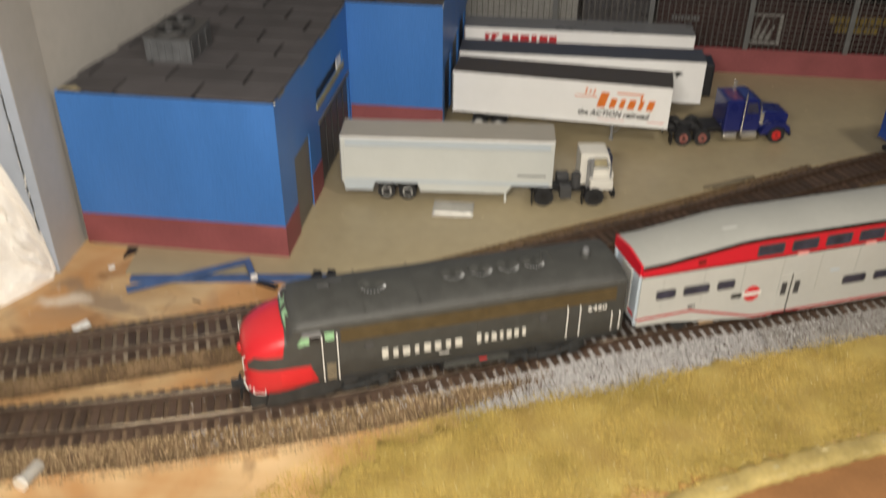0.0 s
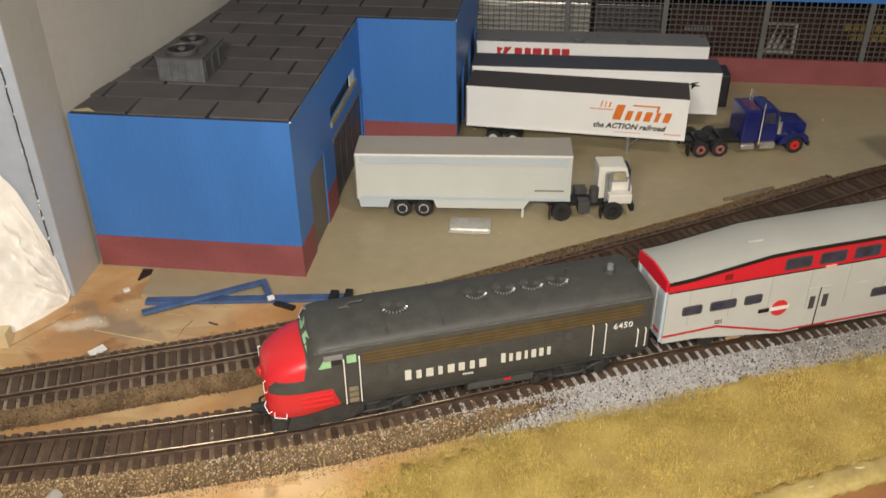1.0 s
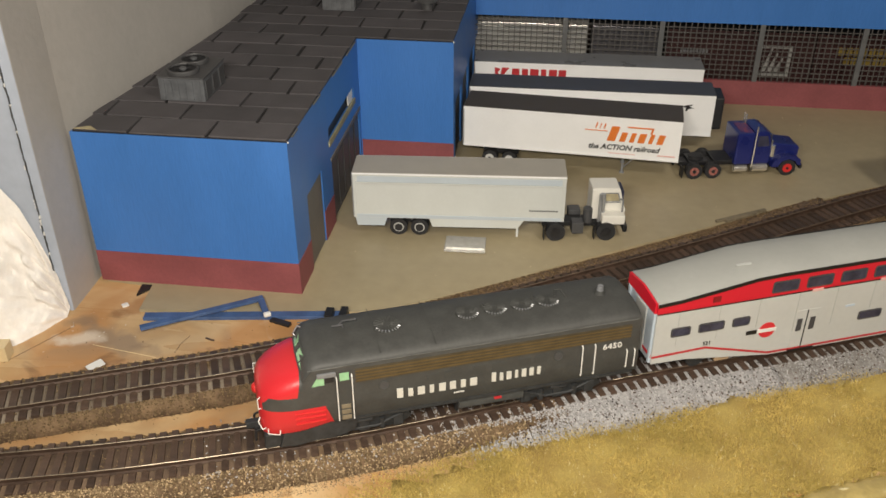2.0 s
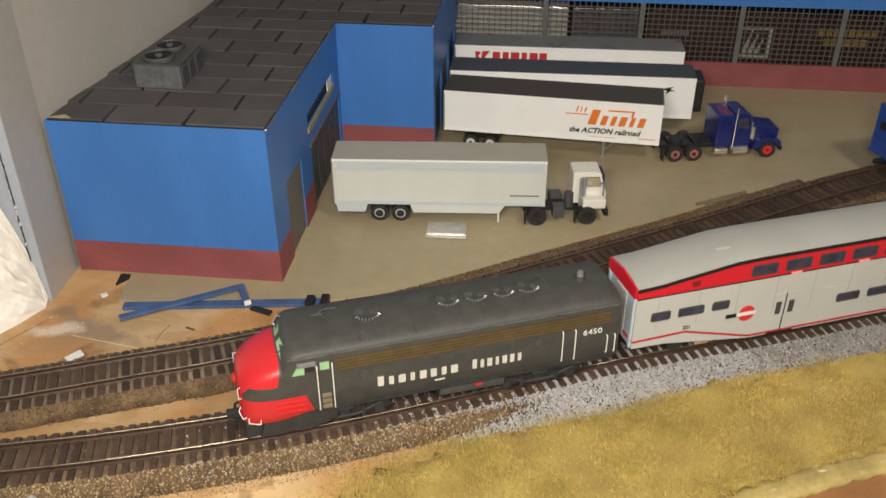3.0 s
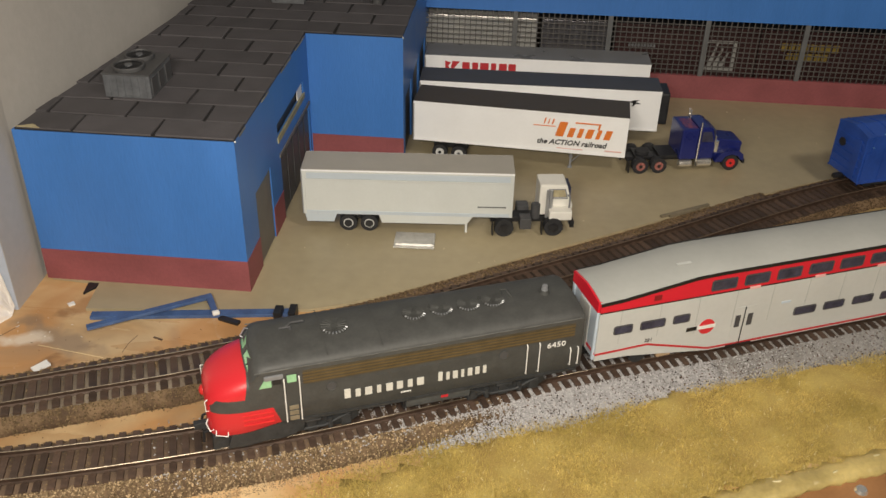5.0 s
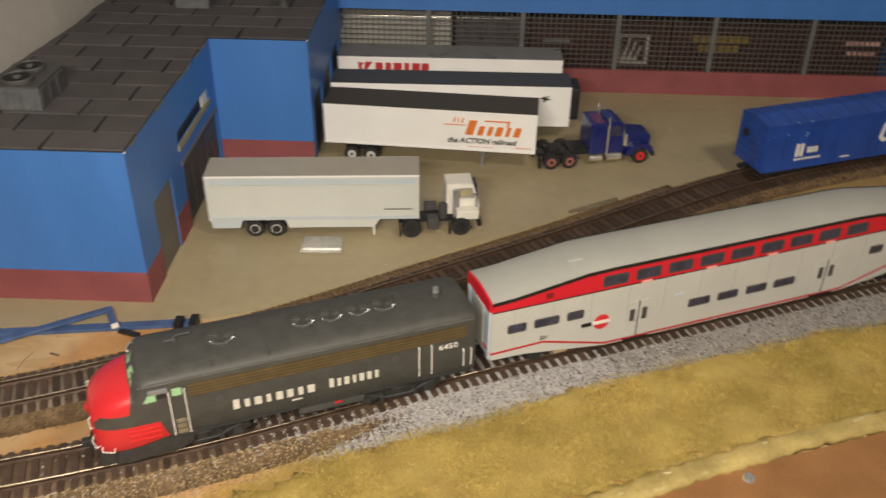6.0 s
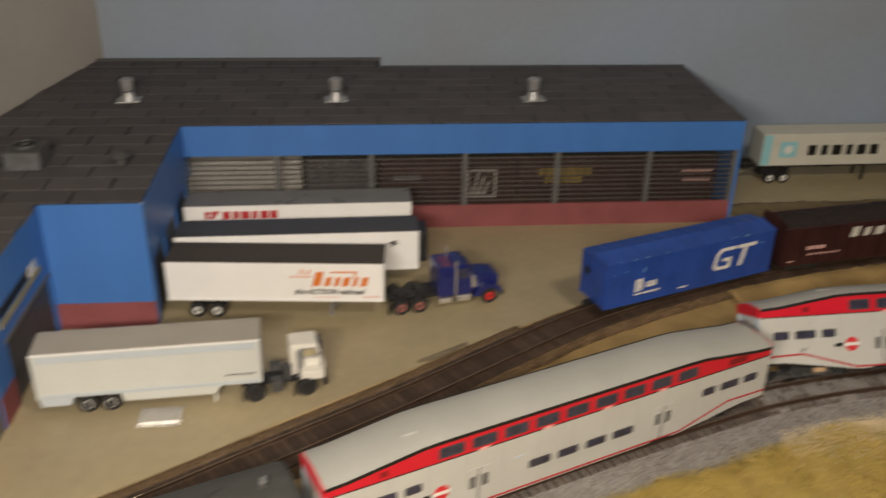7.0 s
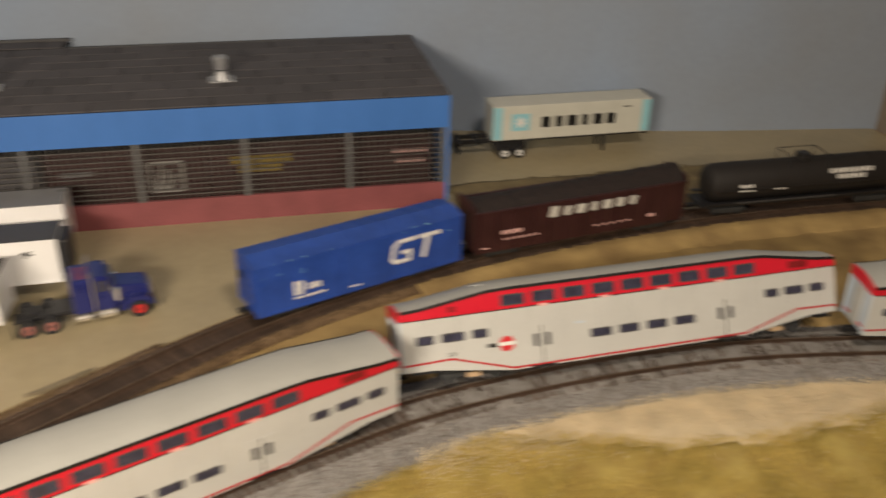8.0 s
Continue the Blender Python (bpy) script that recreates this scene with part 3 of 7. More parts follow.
PLY_Z = -0.002
tagged(part("layout_tabletop", px([(-0.55, 0.15), (0.12, 0.15), (0.9, 0.36), (1.0, 0.36), (0.99, 0.9), (-0.13, 0.99), (-0.205, 0.42), (-0.55, 0.37)], PLY_Z - 0.012, PLY_Z), M_PLY),
       "knotty plywood top of the model railway", "tabletop", kind="structure")
YARD = [(-0.1600, 0.4335), (-0.1572, 0.4072), (-0.09, 0.4145), (-0.031, 0.4213), (-0.010, 0.4295), (0.0088, 0.4395), (0.0467, 0.4623), (0.0972, 0.4963), (0.187, 0.5522),
        (0.2982, 0.6182), (0.36, 0.648), (0.45, 0.682), (0.55, 0.708), (0.65, 0.722), (0.8, 0.728), (0.975, 0.726), (0.97, 0.874), (0.48, 0.945), (0.1, 0.975), (-0.115, 0.98), (-0.165, 0.76), (-0.19, 0.436)]
tagged(part("yard_slab", px(YARD, PLY_Z + 0.0001, 0.0), M_YARD), "tan-grey painted paved truck yard", "pavement", kind="structure")


def ground_patch(name, outline, z, material, label, step=0.006, rough=0.0008, seed=5, skirt=PLY_Z):
    """An uneven patch of ground with feathered edges."""
    ox, oy = [p[0] for p in outline], [p[1] for p in outline]
    bm = bmesh.new()
    grid = {}
    nx, ny = int((max(ox) - min(ox)) / step) + 1, int((max(oy) - min(oy)) / step) + 1
    xs = np.array([min(ox) + i * step for i in range(nx + 1) for j in range(ny + 1)])
    ys = np.array([min(oy) + j * step for i in range(nx + 1) for j in range(ny + 1)])
    wob = np.array([noise.noise((x * 60, y * 60, seed)) * 0.004 for x, y in zip(xs, ys)])
    ok = inside(outline, xs + wob, ys - wob)
    for k, (x, y) in enumerate(zip(xs, ys)):
        if ok[k]:
            i, j = divmod(k, ny + 1)
            grid[i, j] = bm.verts.new((x + noise.noise((x * 90, y * 90, 3)) * 0.002, y + noise.noise((x * 90, y * 90, 9)) * 0.002,
                                       z + noise.noise((x * 45, y * 45, seed)) * rough * 2))
    for (i, j) in list(grid):
        q = [grid.get(k) for k in ((i, j), (i + 1, j), (i + 1, j + 1), (i, j + 1))]
        if all(q):
            bm.faces.new(q)
    edge = [e for e in bm.edges if len(e.link_faces) == 1]
    out = bmesh.ops.extrude_edge_only(bm, edges=edge)
    for v in out["geom"]:
        if isinstance(v, bmesh.types.BMVert):
            v.co.z = skirt - 0.0005
    bmesh.ops.delete(bm, geom=[v for v in bm.verts if not v.link_faces], context="VERTS")
    bmesh.ops.recalc_face_normals(bm, faces=bm.faces[:])
    ob = part(name, bm, material, smooth=True)
    return tagged(ob, label, "ground", kind="structure")


TURF = [(-0.012, 0.258), (0.0, 0.2805), (0.022, 0.2992), (0.0455, 0.3165), (0.098, 0.3423), (0.1543, 0.368), (0.2153, 0.398), (0.2705, 0.4242), (0.3415, 0.4303),
        (0.395, 0.4535), (0.44, 0.4700), (0.4823, 0.460), (0.5445, 0.4422), (0.6012, 0.4357), (0.66, 0.444), (0.70, 0.457), (0.80, 0.45), (0.98, 0.40), (0.98, 0.37),
        (0.60, 0.375), (0.45, 0.372), (0.3385, 0.3605), (0.27, 0.338), (0.20, 0.3105), (0.1667, 0.293), (0.10, 0.262), (0.05, 0.24)]
ground_patch("turf_ground", TURF, 0.0004, M_SOIL, "straw-coloured scenic soil under static grass")
ground_patch("sand_ground", [(0.42, 0.474), (0.456, 0.481), (0.52, 0.489), (0.60, 0.491), (0.68, 0.483), (0.78, 0.462), (0.95, 0.41), (0.96, 0.43), (0.80, 0.448), (0.70, 0.452), (0.66, 0.438), (0.60, 0.430), (0.5445, 0.436), (0.4823, 0.455)],
             0.0007, M_SAND, "pale bare sand patch beside the track", step=0.004, rough=0.0003, seed=8)
ground_patch("flock_ground", [(0.06, 0.412), (0.12, 0.426), (0.2, 0.455), (0.3, 0.488), (0.4, 0.518), (0.52, 0.54), (0.64, 0.543), (0.75, 0.53), (0.97, 0.49), (0.975, 0.72), (0.76, 0.72), (0.64, 0.70), (0.5, 0.672), (0.4, 0.635), (0.3, 0.588), (0.2, 0.525), (0.1, 0.463)],
             -0.0002, M_SOIL_B, "brown flocked ground between the two tracks", rough=0.0003, seed=11)
ground_patch("olive_ground", [(0.490, 0.700), (0.490, 0.8085), (0.56, 0.811), (0.62, 0.812), (0.70, 0.815), (0.965, 0.812), (0.965, 0.730), (0.65, 0.726), (0.55, 0.712)],
             0.0005, M_SOIL_D, "dull olive soil between the siding and the yard's far part", step=0.0035, rough=0.0001, seed=13, skirt=0.0)
tagged(part("brown_edge_board", px([(0.10, 0.155), (0.1667, 0.2838), (0.2398, 0.318), (0.335, 0.3522), (0.45, 0.362), (0.985, 0.362), (0.985, 0.2), (0.4, 0.155)], PLY_Z - 0.002, PLY_Z + 0.0012), M_BOARD),
       "brown hardboard edge strip along the layout", "board", kind="structure")
LIP = spline([(0.095, 0.242), (0.1667, 0.288), (0.2398, 0.3235), (0.335, 0.3575), (0.45, 0.367), (0.7, 0.37), (0.97, 0.366)], 0.004)
tagged(ribbon("turf_edge_lip", LIP, [(-0.0065, PLY_Z), (-0.006, 0.0012), (-0.002, 0.0022), (0.003, 0.0018), (0.0065, 0.0004), (0.007, PLY_Z)], M_LIP, rough=0.0011, seed=4),
       "glossy glue-soaked edge of the grass mat", "edging", kind="structure")

# Pale glossy blobs put in as the glare spots along the lip.
M_GLARE = mat("pale_glare_blob", (0.52, 0.45, 0.25), 0.18, var=0.2, scale=200, bump=0.4, bump_scale=400)
glare_rng = random.Random(77)
for q, a in LIP[20:110:7]:
    bm = bmesh.new()
    m = pose(q.x + glare_rng.uniform(-0.003, 0.003), q.y + glare_rng.uniform(-0.003, 0.003), 0.0016, 0, 0, math.degrees(a) + glare_rng.uniform(-15, 15))
    bmesh.ops.create_icosphere(bm, subdivisions=2, radius=1.0, matrix=m @ Matrix.Diagonal((glare_rng.uniform(0.002, 0.007), glare_rng.uniform(0.0005, 0.0012), 0.0007, 1)))
    tagged(part("glue_drop", bm, M_GLARE, smooth=True), "pale glossy blob standing in for a glare spot on the mat's edge", "glue", group="glue drops")

# ---- tracks ----
RAIL_Z, TIE_Z, GAUGE = 0.009, 0.0064, 0.0172
MAIN = [(-0.36, 0.224), (-0.25, 0.249), (-0.149, 0.2747), (-0.104, 0.2874), (-0.0506, 0.3055), (0.0022, 0.3265), (0.0627, 0.3540), (0.1236, 0.3825), (0.21, 0.417), (0.30, 0.4535),
        (0.36, 0.4755), (0.399, 0.4885), (0.456, 0.5005), (0.534, 0.5095), (0.61, 0.511), (0.68, 0.5045), (0.75, 0.493), (0.86, 0.468), (0.97, 0.435)]
SIDING = [(-0.40, 0.234), (-0.30, 0.270), (-0.1765, 0.319), (-0.1275, 0.339), (-0.071, 0.3625), (0.0115, 0.4045), (0.0892, 0.4530), (0.1778, 0.5082), (0.3006, 0.5893), (0.39, 0.632),
          (0.465, 0.659), (0.56, 0.682), (0.65, 0.695), (0.76, 0.702), (0.965, 0.702)]


def rail_profile(side):
    u = side * GAUGE / 2
    return [(u - 0.0010, TIE_Z - 0.0002), (u + 0.0010, TIE_Z - 0.0002), (u + 0.0004, TIE_Z + 0.0008), (u + 0.00042, RAIL_Z - 0.0001), (u - 0.00042, RAIL_Z - 0.0001), (u - 0.0004, TIE_Z + 0.0008)]


def build_track(points, label, bed, start=0.0, seed=1):
    top = thing("railway_track", Matrix.Identity(4), label, "railway track", group="model railway tracks")
    line = spline(points, 0.004)
    for s in (-1, 1):
        r = ribbon("rail", line, rail_profile(s), M_RAIL, top, smooth=False)
        u = s * GAUGE / 2
        # Splits the head along x: bright where the glint falls, duller on either side.
        for head, said, piece in ((M_RAILMID, "rail head in a brown tone outside the painted glint", [q for q in line if q[0].x < -0.118 - 0.012 * s]), (M_RAILTOP, "bright rail head with the glint put into its colour", [q for q in line if -0.122 - 0.012 * s <= q[0].x < start + 0.004]), (M_RAILDULL, "rail head in a dull brown tone outside the painted glint", [q for q in line if q[0].x >= start])):
            ribbon("rail_head", piece, [(u - 0.00040, RAIL_Z - 0.0001), (u + 0.00040, RAIL_Z - 0.0001), (u + 0.00016, RAIL_Z + 0.0001), (u - 0.00016, RAIL_Z + 0.0001)], head, r, smooth=False)["label"] = said
    return top, line


main_track, MAIN_LINE = build_track(MAIN, "brown model railway track under the passenger train", "grey", 0.13)
siding_track, SIDING_LINE = build_track(SIDING, "brown siding track with weathered ties", "brown", 0.03)
BED = [(-0.0245, PLY_Z - 0.0004), (-0.0185, 0.0038), (-0.016, 0.0048), (0.016, 0.0048), (0.0185, 0.0038), (0.0245, PLY_Z - 0.0004)]
GREYBED = [(-0.0345, -0.0007), (-0.0235, 0.0024), (-0.0155, 0.0053), (0.0155, 0.0053), (0.0235, 0.0024), (0.0345, -0.0007)]
SIDEBED = [(-0.0215, PLY_Z - 0.0004), (-0.0180, 0.0038), (-0.016, 0.0048), (0.016, 0.0048), (0.0185, 0.0038), (0.0245, PLY_Z - 0.0004)]
MAINBED = [(-0.0245, PLY_Z - 0.0004), (-0.0185, 0.0038), (-0.016, 0.0048), (0.0155, 0.0046), (0.0168, 0.0034), (0.0182, PLY_Z - 0.0004)]
tagged(ribbon("siding_roadbed", SIDING_LINE, SIDEBED, M_CORK, rough=0.0005, seed=2), "crumbly brown cork roadbed of the siding", "roadbed", kind="structure")
for line, end, seed, grit in ((SIDING_LINE, 0.004, 31, M_CORK_M), (MAIN_LINE, 0.05, 32, M_CORK_W)):
    tagged(ribbon("worn_cork_fill", [q for q in line if q[0].x < end], [(-0.0160, 0.0040), (-0.0150, 0.0051), (0.0142, 0.0050), (0.0150, 0.0040)], grit, rough=0.0003, seed=seed), "dusty packed grit between the ties", "roadbed", kind="structure")
tagged(ribbon("siding_cork_fill", [q for q in SIDING_LINE if q[0].x > 0.0], [(-0.0160, 0.0042), (-0.0152, 0.0056), (0.0152, 0.0056), (0.0160, 0.0042)], M_CORK_D, rough=0.0003, seed=9), "dark packed cork between the siding's ties", "roadbed", kind="structure")
tagged(ribbon("soil_bank", [q for q in SIDING_LINE if q[0].x > 0.425], [(-0.048, -0.0040), (-0.034, 0.0012), (-0.024, 0.0042), (-0.0165, 0.0060), (-0.0145, 0.0044)], M_SOIL_B, rough=0.0010, seed=12), "golden brown soil banked against the siding", "soil", kind="structure")
tagged(ribbon("main_roadbed", [q for q in MAIN_LINE if q[0].x < 0.088], MAINBED, M_CORK, rough=0.0005, seed=3), "crumbly brown cork roadbed without grey stone", "roadbed", kind="structure")
tagged(ribbon("main_ballast_bed", [q for q in MAIN_LINE if 0.080 < q[0].x < 0.19], GREYBED, M_GREYBED, rough=0.0006, seed=6), "light grey ballast bed under the main track", "roadbed", kind="structure")
tagged(ribbon("main_ballast_bed_east", [q for q in MAIN_LINE if q[0].x > 0.185], [(u, z + 0.0001) for u, z in GREYBED], M_GREYBED_E, rough=0.0006, seed=7), "dull grey ballast bed on the curve", "roadbed", kind="structure")


def scatter(line, xr, u0, u1, profile, n, seed):
    """Points on a roadbed: along the line within xr, sideways u0 to u1."""
    rng = np.random.default_rng(seed)
    sel = [q for q in line if xr[0] < q[0].x < xr[1]]
    k = rng.integers(0, len(sel), n)
    u = rng.uniform(u0, u1, n)
    pu, pz = [p[0] for p in profile], [p[1] for p in profile]
    z = np.interp(u, pu, pz)
    a = np.array([sel[i][1] for i in k])
    x = np.array([sel[i][0].x for i in k]) - np.sin(a) * u + rng.uniform(-0.002, 0.002, n) * np.cos(a)
    y = np.array([sel[i][0].y for i in k]) + np.cos(a) * u + rng.uniform(-0.002, 0.002, n) * np.sin(a)
    return np.stack((x, y, z), -1)


tagged(ribbon("main_ballast_fill", [q for q in MAIN_LINE if q[0].x > 0.40], [(-0.0162, 0.0045), (-0.0150, 0.0062), (-0.0075, 0.0064), (0.0, 0.0064), (0.0075, 0.0064), (0.0150, 0.0062), (0.0162, 0.0045)], M_GREYBED_E, rough=0.0009, seed=16), "packed grey ballast between the ties on the curve", "roadbed", kind="structure")
def near_side(g):
    """How far points lie on the near side of the main track's middle."""
    return np.interp(g[:, 0], [c.x for c, _ in MAIN_LINE], [c.y for c, _ in MAIN_LINE]) - g[:, 1]


def brown_patch(x, side):
    """The brown tongue that reaches into the grey ballast."""
    return np.exp(-(((x - 0.066) / 0.014) ** 2 + ((side - 0.0225) / 0.0036) ** 2))


g = np.concatenate((scatter(MAIN_LINE, (0.025, 0.10), -0.035, -0.0145, GREYBED, 5500, 64), scatter(MAIN_LINE, (-0.08, 0.97), -0.037, -0.0145, GREYBED, 50000, 21), scatter(MAIN_LINE, (-0.08, 0.97), -0.0145, 0.037, GREYBED, 40000, 20)))
rr = np.random.default_rng(5).random(len(g))
side = near_side(g)
patch = brown_patch(g[:, 0], side)
wave = np.array([0.014 * noise.noise((x * 70, y * 70, 3)) for x, y in g[:, :2]])
start = 0.043 - 0.041 * (np.abs(side) < 0.0170) + 0.005 * (side > 0.020) - 0.006 * (side > 0.0290)
g = g[(rr < np.clip((g[:, 0] + wave - start) / 0.024, 0.0, 1) + 0.07 * (np.abs(side) < 0.024)) & (rr > 1.25 * patch)]
g[:, 2] += np.random.default_rng(6).uniform(-0.0001, 0.0003, len(g)) + 0.0008 * ((g[:, 0] > 0.40) & (np.abs(np.interp(g[:, 0], [c.x for c, _ in MAIN_LINE], [c.y for c, _ in MAIN_LINE]) - g[:, 1]) < 0.014))
east = np.random.default_rng(71).random(len(g)) < np.clip((g[:, 0] - 0.13) / 0.14, 0, 1)
size = np.random.default_rng(7).uniform(0.0003, 0.00065, len(g))
tagged(stones("grey_ballast", g[~east], size[~east], M_STONE_G), "loose light grey ballast stones", "ballast", kind="stuff")
tagged(stones("dull_ballast", g[east], size[east], M_STONE_E, 5), "loose dull grey ballast stones", "ballast", kind="stuff")
g = np.concatenate((scatter(MAIN_LINE, (0.05, 0.97), -0.035, -0.0145, GREYBED, 3600, 61), scatter(MAIN_LINE, (0.05, 0.97), -0.0145, 0.035, GREYBED, 1500, 62)))
g[:, 2] += 0.0004
tagged(stones("dark_ballast", g, np.random.default_rng(63).uniform(0.0003, 0.0007, len(g)), M_STONE_D, 9), "scattered dark and rusty ballast grains", "ballast", kind="stuff")
g = np.concatenate((scatter(MAIN_LINE, (-0.3, 0.085), -0.029, -0.0145, BED, 21500, 22), scatter(MAIN_LINE, (-0.3, 0.09), 0.0145, 0.0185, MAINBED, 3500, 23),
                    scatter(SIDING_LINE, (-0.3, 0.44), -0.0225, -0.0145, SIDEBED, 24000, 24), scatter(SIDING_LINE, (-0.3, 0.9), 0.0145, 0.0275, BED, 34000, 25),
                    scatter(SIDING_LINE, (-0.3, 0.02), -0.013, 0.013, BED, 6000, 26), scatter(MAIN_LINE, (-0.3, 0.06), -0.013, 0.013, BED, 5000, 27)))
side = near_side(g)
keep = (np.random.default_rng(67).random(len(g)) < (0.068 - g[:, 0]) / 0.026) | (side < 0.0) | (np.random.default_rng(65).random(len(g)) < 1.3 * brown_patch(g[:, 0], side))
g = g[keep]
dark = (g[:, 0] > 0.0) & (g[:, 1] > np.interp(g[:, 0], [c.x for c, _ in MAIN_LINE], [c.y for c, _ in MAIN_LINE]) + 0.033)
size = np.random.default_rng(8).uniform(0.0003, 0.00068, len(g))
tagged(stones("brown_ballast", g[~dark], size[~dark], M_STONE_B, 4), "fine brown ballast grains on cork", "ballast", kind="stuff")
tagged(stones("dark_brown_ballast", g[dark], size[dark], M_STONE_S, 6), "dark brown ballast grains along the siding", "ballast", kind="stuff")

g = scatter(MAIN_LINE, (-0.3, 0.062), -0.030, -0.0145, BED, 10500, 34)
g = g[(np.random.default_rng(68).random(len(g)) < (0.064 - g[:, 0]) / 0.026) | (np.random.default_rng(66).random(len(g)) < brown_patch(g[:, 0], near_side(g)))]
g[:, 2] += 0.0002
tagged(stones("tan_ballast", g, np.random.default_rng(35).uniform(0.0003, 0.0007, len(g)), M_STONE_T, 36), "pale tan ballast grains on the near shoulder", "ballast", kind="stuff")

BANK = [(0.0146, 0.0044), (0.0170, 0.0060), (0.0215, 0.0054), (0.0262, 0.0020), (0.0285, PLY_Z - 0.0004)]
tagged(ribbon("ballast_bank", [q for q in SIDING_LINE if -0.02 < q[0].x < 0.27], BANK, M_CORK_W, rough=0.0009, seed=19), "brown ballast bank between siding and yard", "roadbed", kind="structure")
g = scatter(SIDING_LINE, (-0.02, 0.27), 0.0150, 0.0290, BANK, 17000, 28)
g = g[np.random.default_rng(29).random(len(g)) < np.clip((0.29 - g[:, 0]) / 0.12, 0, 1)]
dim = np.random.default_rng(33).random(len(g)) < 0.7
size = np.random.default_rng(30).uniform(0.0003, 0.00062, len(g))
tagged(stones("bank_ballast", g[~dim], size[~dim], M_STONE_B, 14), "brown ballast grains along the yard's edge", "ballast", kind="stuff")
tagged(stones("dark_bank_ballast", g[dim], size[dim], M_STONE_S, 15), "dark ballast grains along the yard's edge", "ballast", kind="stuff")
rng = np.random.default_rng(91)
n = 26000
sx = rng.uniform(0.40, 0.95, n)
sy = np.interp(sx, [0.40, 0.456, 0.52, 0.60, 0.68, 0.78, 0.95], [0.466, 0.474, 0.478, 0.474, 0.466, 0.455, 0.42]) + rng.normal(0, 0.0155, n)
tagged(stones("sand_grains", np.stack((sx, sy, rng.uniform(0.0006, 0.0022, n)), -1), rng.uniform(0.0003, 0.0007, n), M_SAND, 92), "loose sand grains along the patch's edges", "sand", kind="stuff")


# ---- static grass ----
def grass(name, outline, n, h0, h1, z, material, label, seed, thin=None):
    rng = np.random.default_rng(seed)
    ox, oy = [p[0] for p in outline], [p[1] for p in outline]
    x, y = rng.uniform(min(ox), max(ox), n), rng.uniform(min(oy), max(oy), n)
    keep = inside(outline, x + rng.normal(0, 0.0025, n), y + rng.normal(0, 0.0025, n))
    if thin is not None:
        keep &= rng.random(n) < thin(x, y)
    x, y = x[keep], y[keep]
    k = len(x)
    a, lean, h = rng.uniform(0, 6.28, k), rng.uniform(0.1, 1.1, k), rng.uniform(h0, h1, k)
    w = rng.uniform(0.00010, 0.00021, k)
    d = rng.uniform(0, 6.28, k)
    zz = z + 0.0006 * np.sin(x * 90) * np.cos(y * 110)
    p0 = np.stack((x - w * np.cos(a), y - w * np.sin(a), zz), -1)
    p1 = np.stack((x + w * np.cos(a), y + w * np.sin(a), zz), -1)
    p2 = np.stack((x + h * np.sin(lean) * np.cos(d), y + h * np.sin(lean) * np.sin(d), zz + h * np.cos(lean)), -1)
    pts = np.stack((p0, p1, p2), 1).reshape(-1, 3)
    me = bpy.data.meshes.new(name)
    me.vertices.add(3 * k)
    me.vertices.foreach_set("co", pts.ravel())
    me.loops.add(3 * k)
    me.loops.foreach_set("vertex_index", np.arange(3 * k))
    me.polygons.add(k)
    me.polygons.foreach_set("loop_start", np.arange(0, 3 * k, 3))
    me.update(calc_edges=True)
    me.materials.append(material)
    return tagged(new(name, me), label, "grass", kind="stuff")


grass("static_grass", TURF, 1150000, 0.0010, 0.0027, 0.0002, M_GRASS, "dry straw-yellow static grass fibres", 31)

grass("thin_grass", [(-0.046, 0.240), (-0.014, 0.284), (0.02, 0.306), (0.052, 0.323), (0.10, 0.346), (0.098, 0.3423), (0.0455, 0.3165), (0.0, 0.2805), (-0.012, 0.258), (-0.02, 0.235)], 55000, 0.0010, 0.0026, PLY_Z, M_GRASS, "thin straw-coloured fibres scattered over plywood", 37)
grass("edge_grass", [(0.43, 0.474), (0.4823, 0.463), (0.5445, 0.4455), (0.60, 0.4400), (0.66, 0.448), (0.70, 0.461), (0.80, 0.457), (0.95, 0.425), (0.95, 0.405), (0.80, 0.445), (0.70, 0.448), (0.66, 0.434), (0.60, 0.426), (0.5445, 0.432), (0.4823, 0.450), (0.43, 0.464)], 170000, 0.0010, 0.0026, 0.0008, M_GRASS, "ragged straw fibres along the sand's edge", 39,
      thin=lambda x, y: np.clip(0.55 + 0.45 * np.sin(x * 260 + 3 * np.sin(y * 310)) * np.cos(y * 190 + x * 60), 0.1, 1))
M_FIBRE = mat("pale_straw_fibre", (0.72, 0.62, 0.33), 0.7, var=0.15, scale=60, fine=240, island=0.2, bump=0)
grass("pale_grass", TURF, 12000, 0.0016, 0.0031, 0.0006, M_FIBRE, "stray pale straw fibres standing over the grass", 38)


# ---- warehouse ----
ROOF_Z = 0.098
X_W, X_S, X_E, X_R = -0.192, -0.0685, 0.0, 0.4825
Y_F, Y_N, Y_M = 0.435, 0.6115, 0.7685
warehouse = thing("warehouse", Matrix.Identity(4), "long blue and maroon model warehouse with flat dark roof", "building")


def west_edge(y):
    return float(np.interp(y, [0.43, 0.638, 0.763, 0.97], [-0.1915, -0.169, -0.1605, -0.119]))


T = 0.003
part("front_wall", px([(X_W, Y_F), (X_S, Y_F), (X_S, Y_F + T), (X_W, Y_F + T)], 0, ROOF_Z - 0.001), M_BLUE, warehouse, "bright blue end wall")
part("base_band", bx(X_W - 0.0002, X_S + 0.0004, Y_F - 0.0004, Y_F - 0.00005, 0.0, 0.0207), M_MAROON, warehouse, "maroon painted base band")
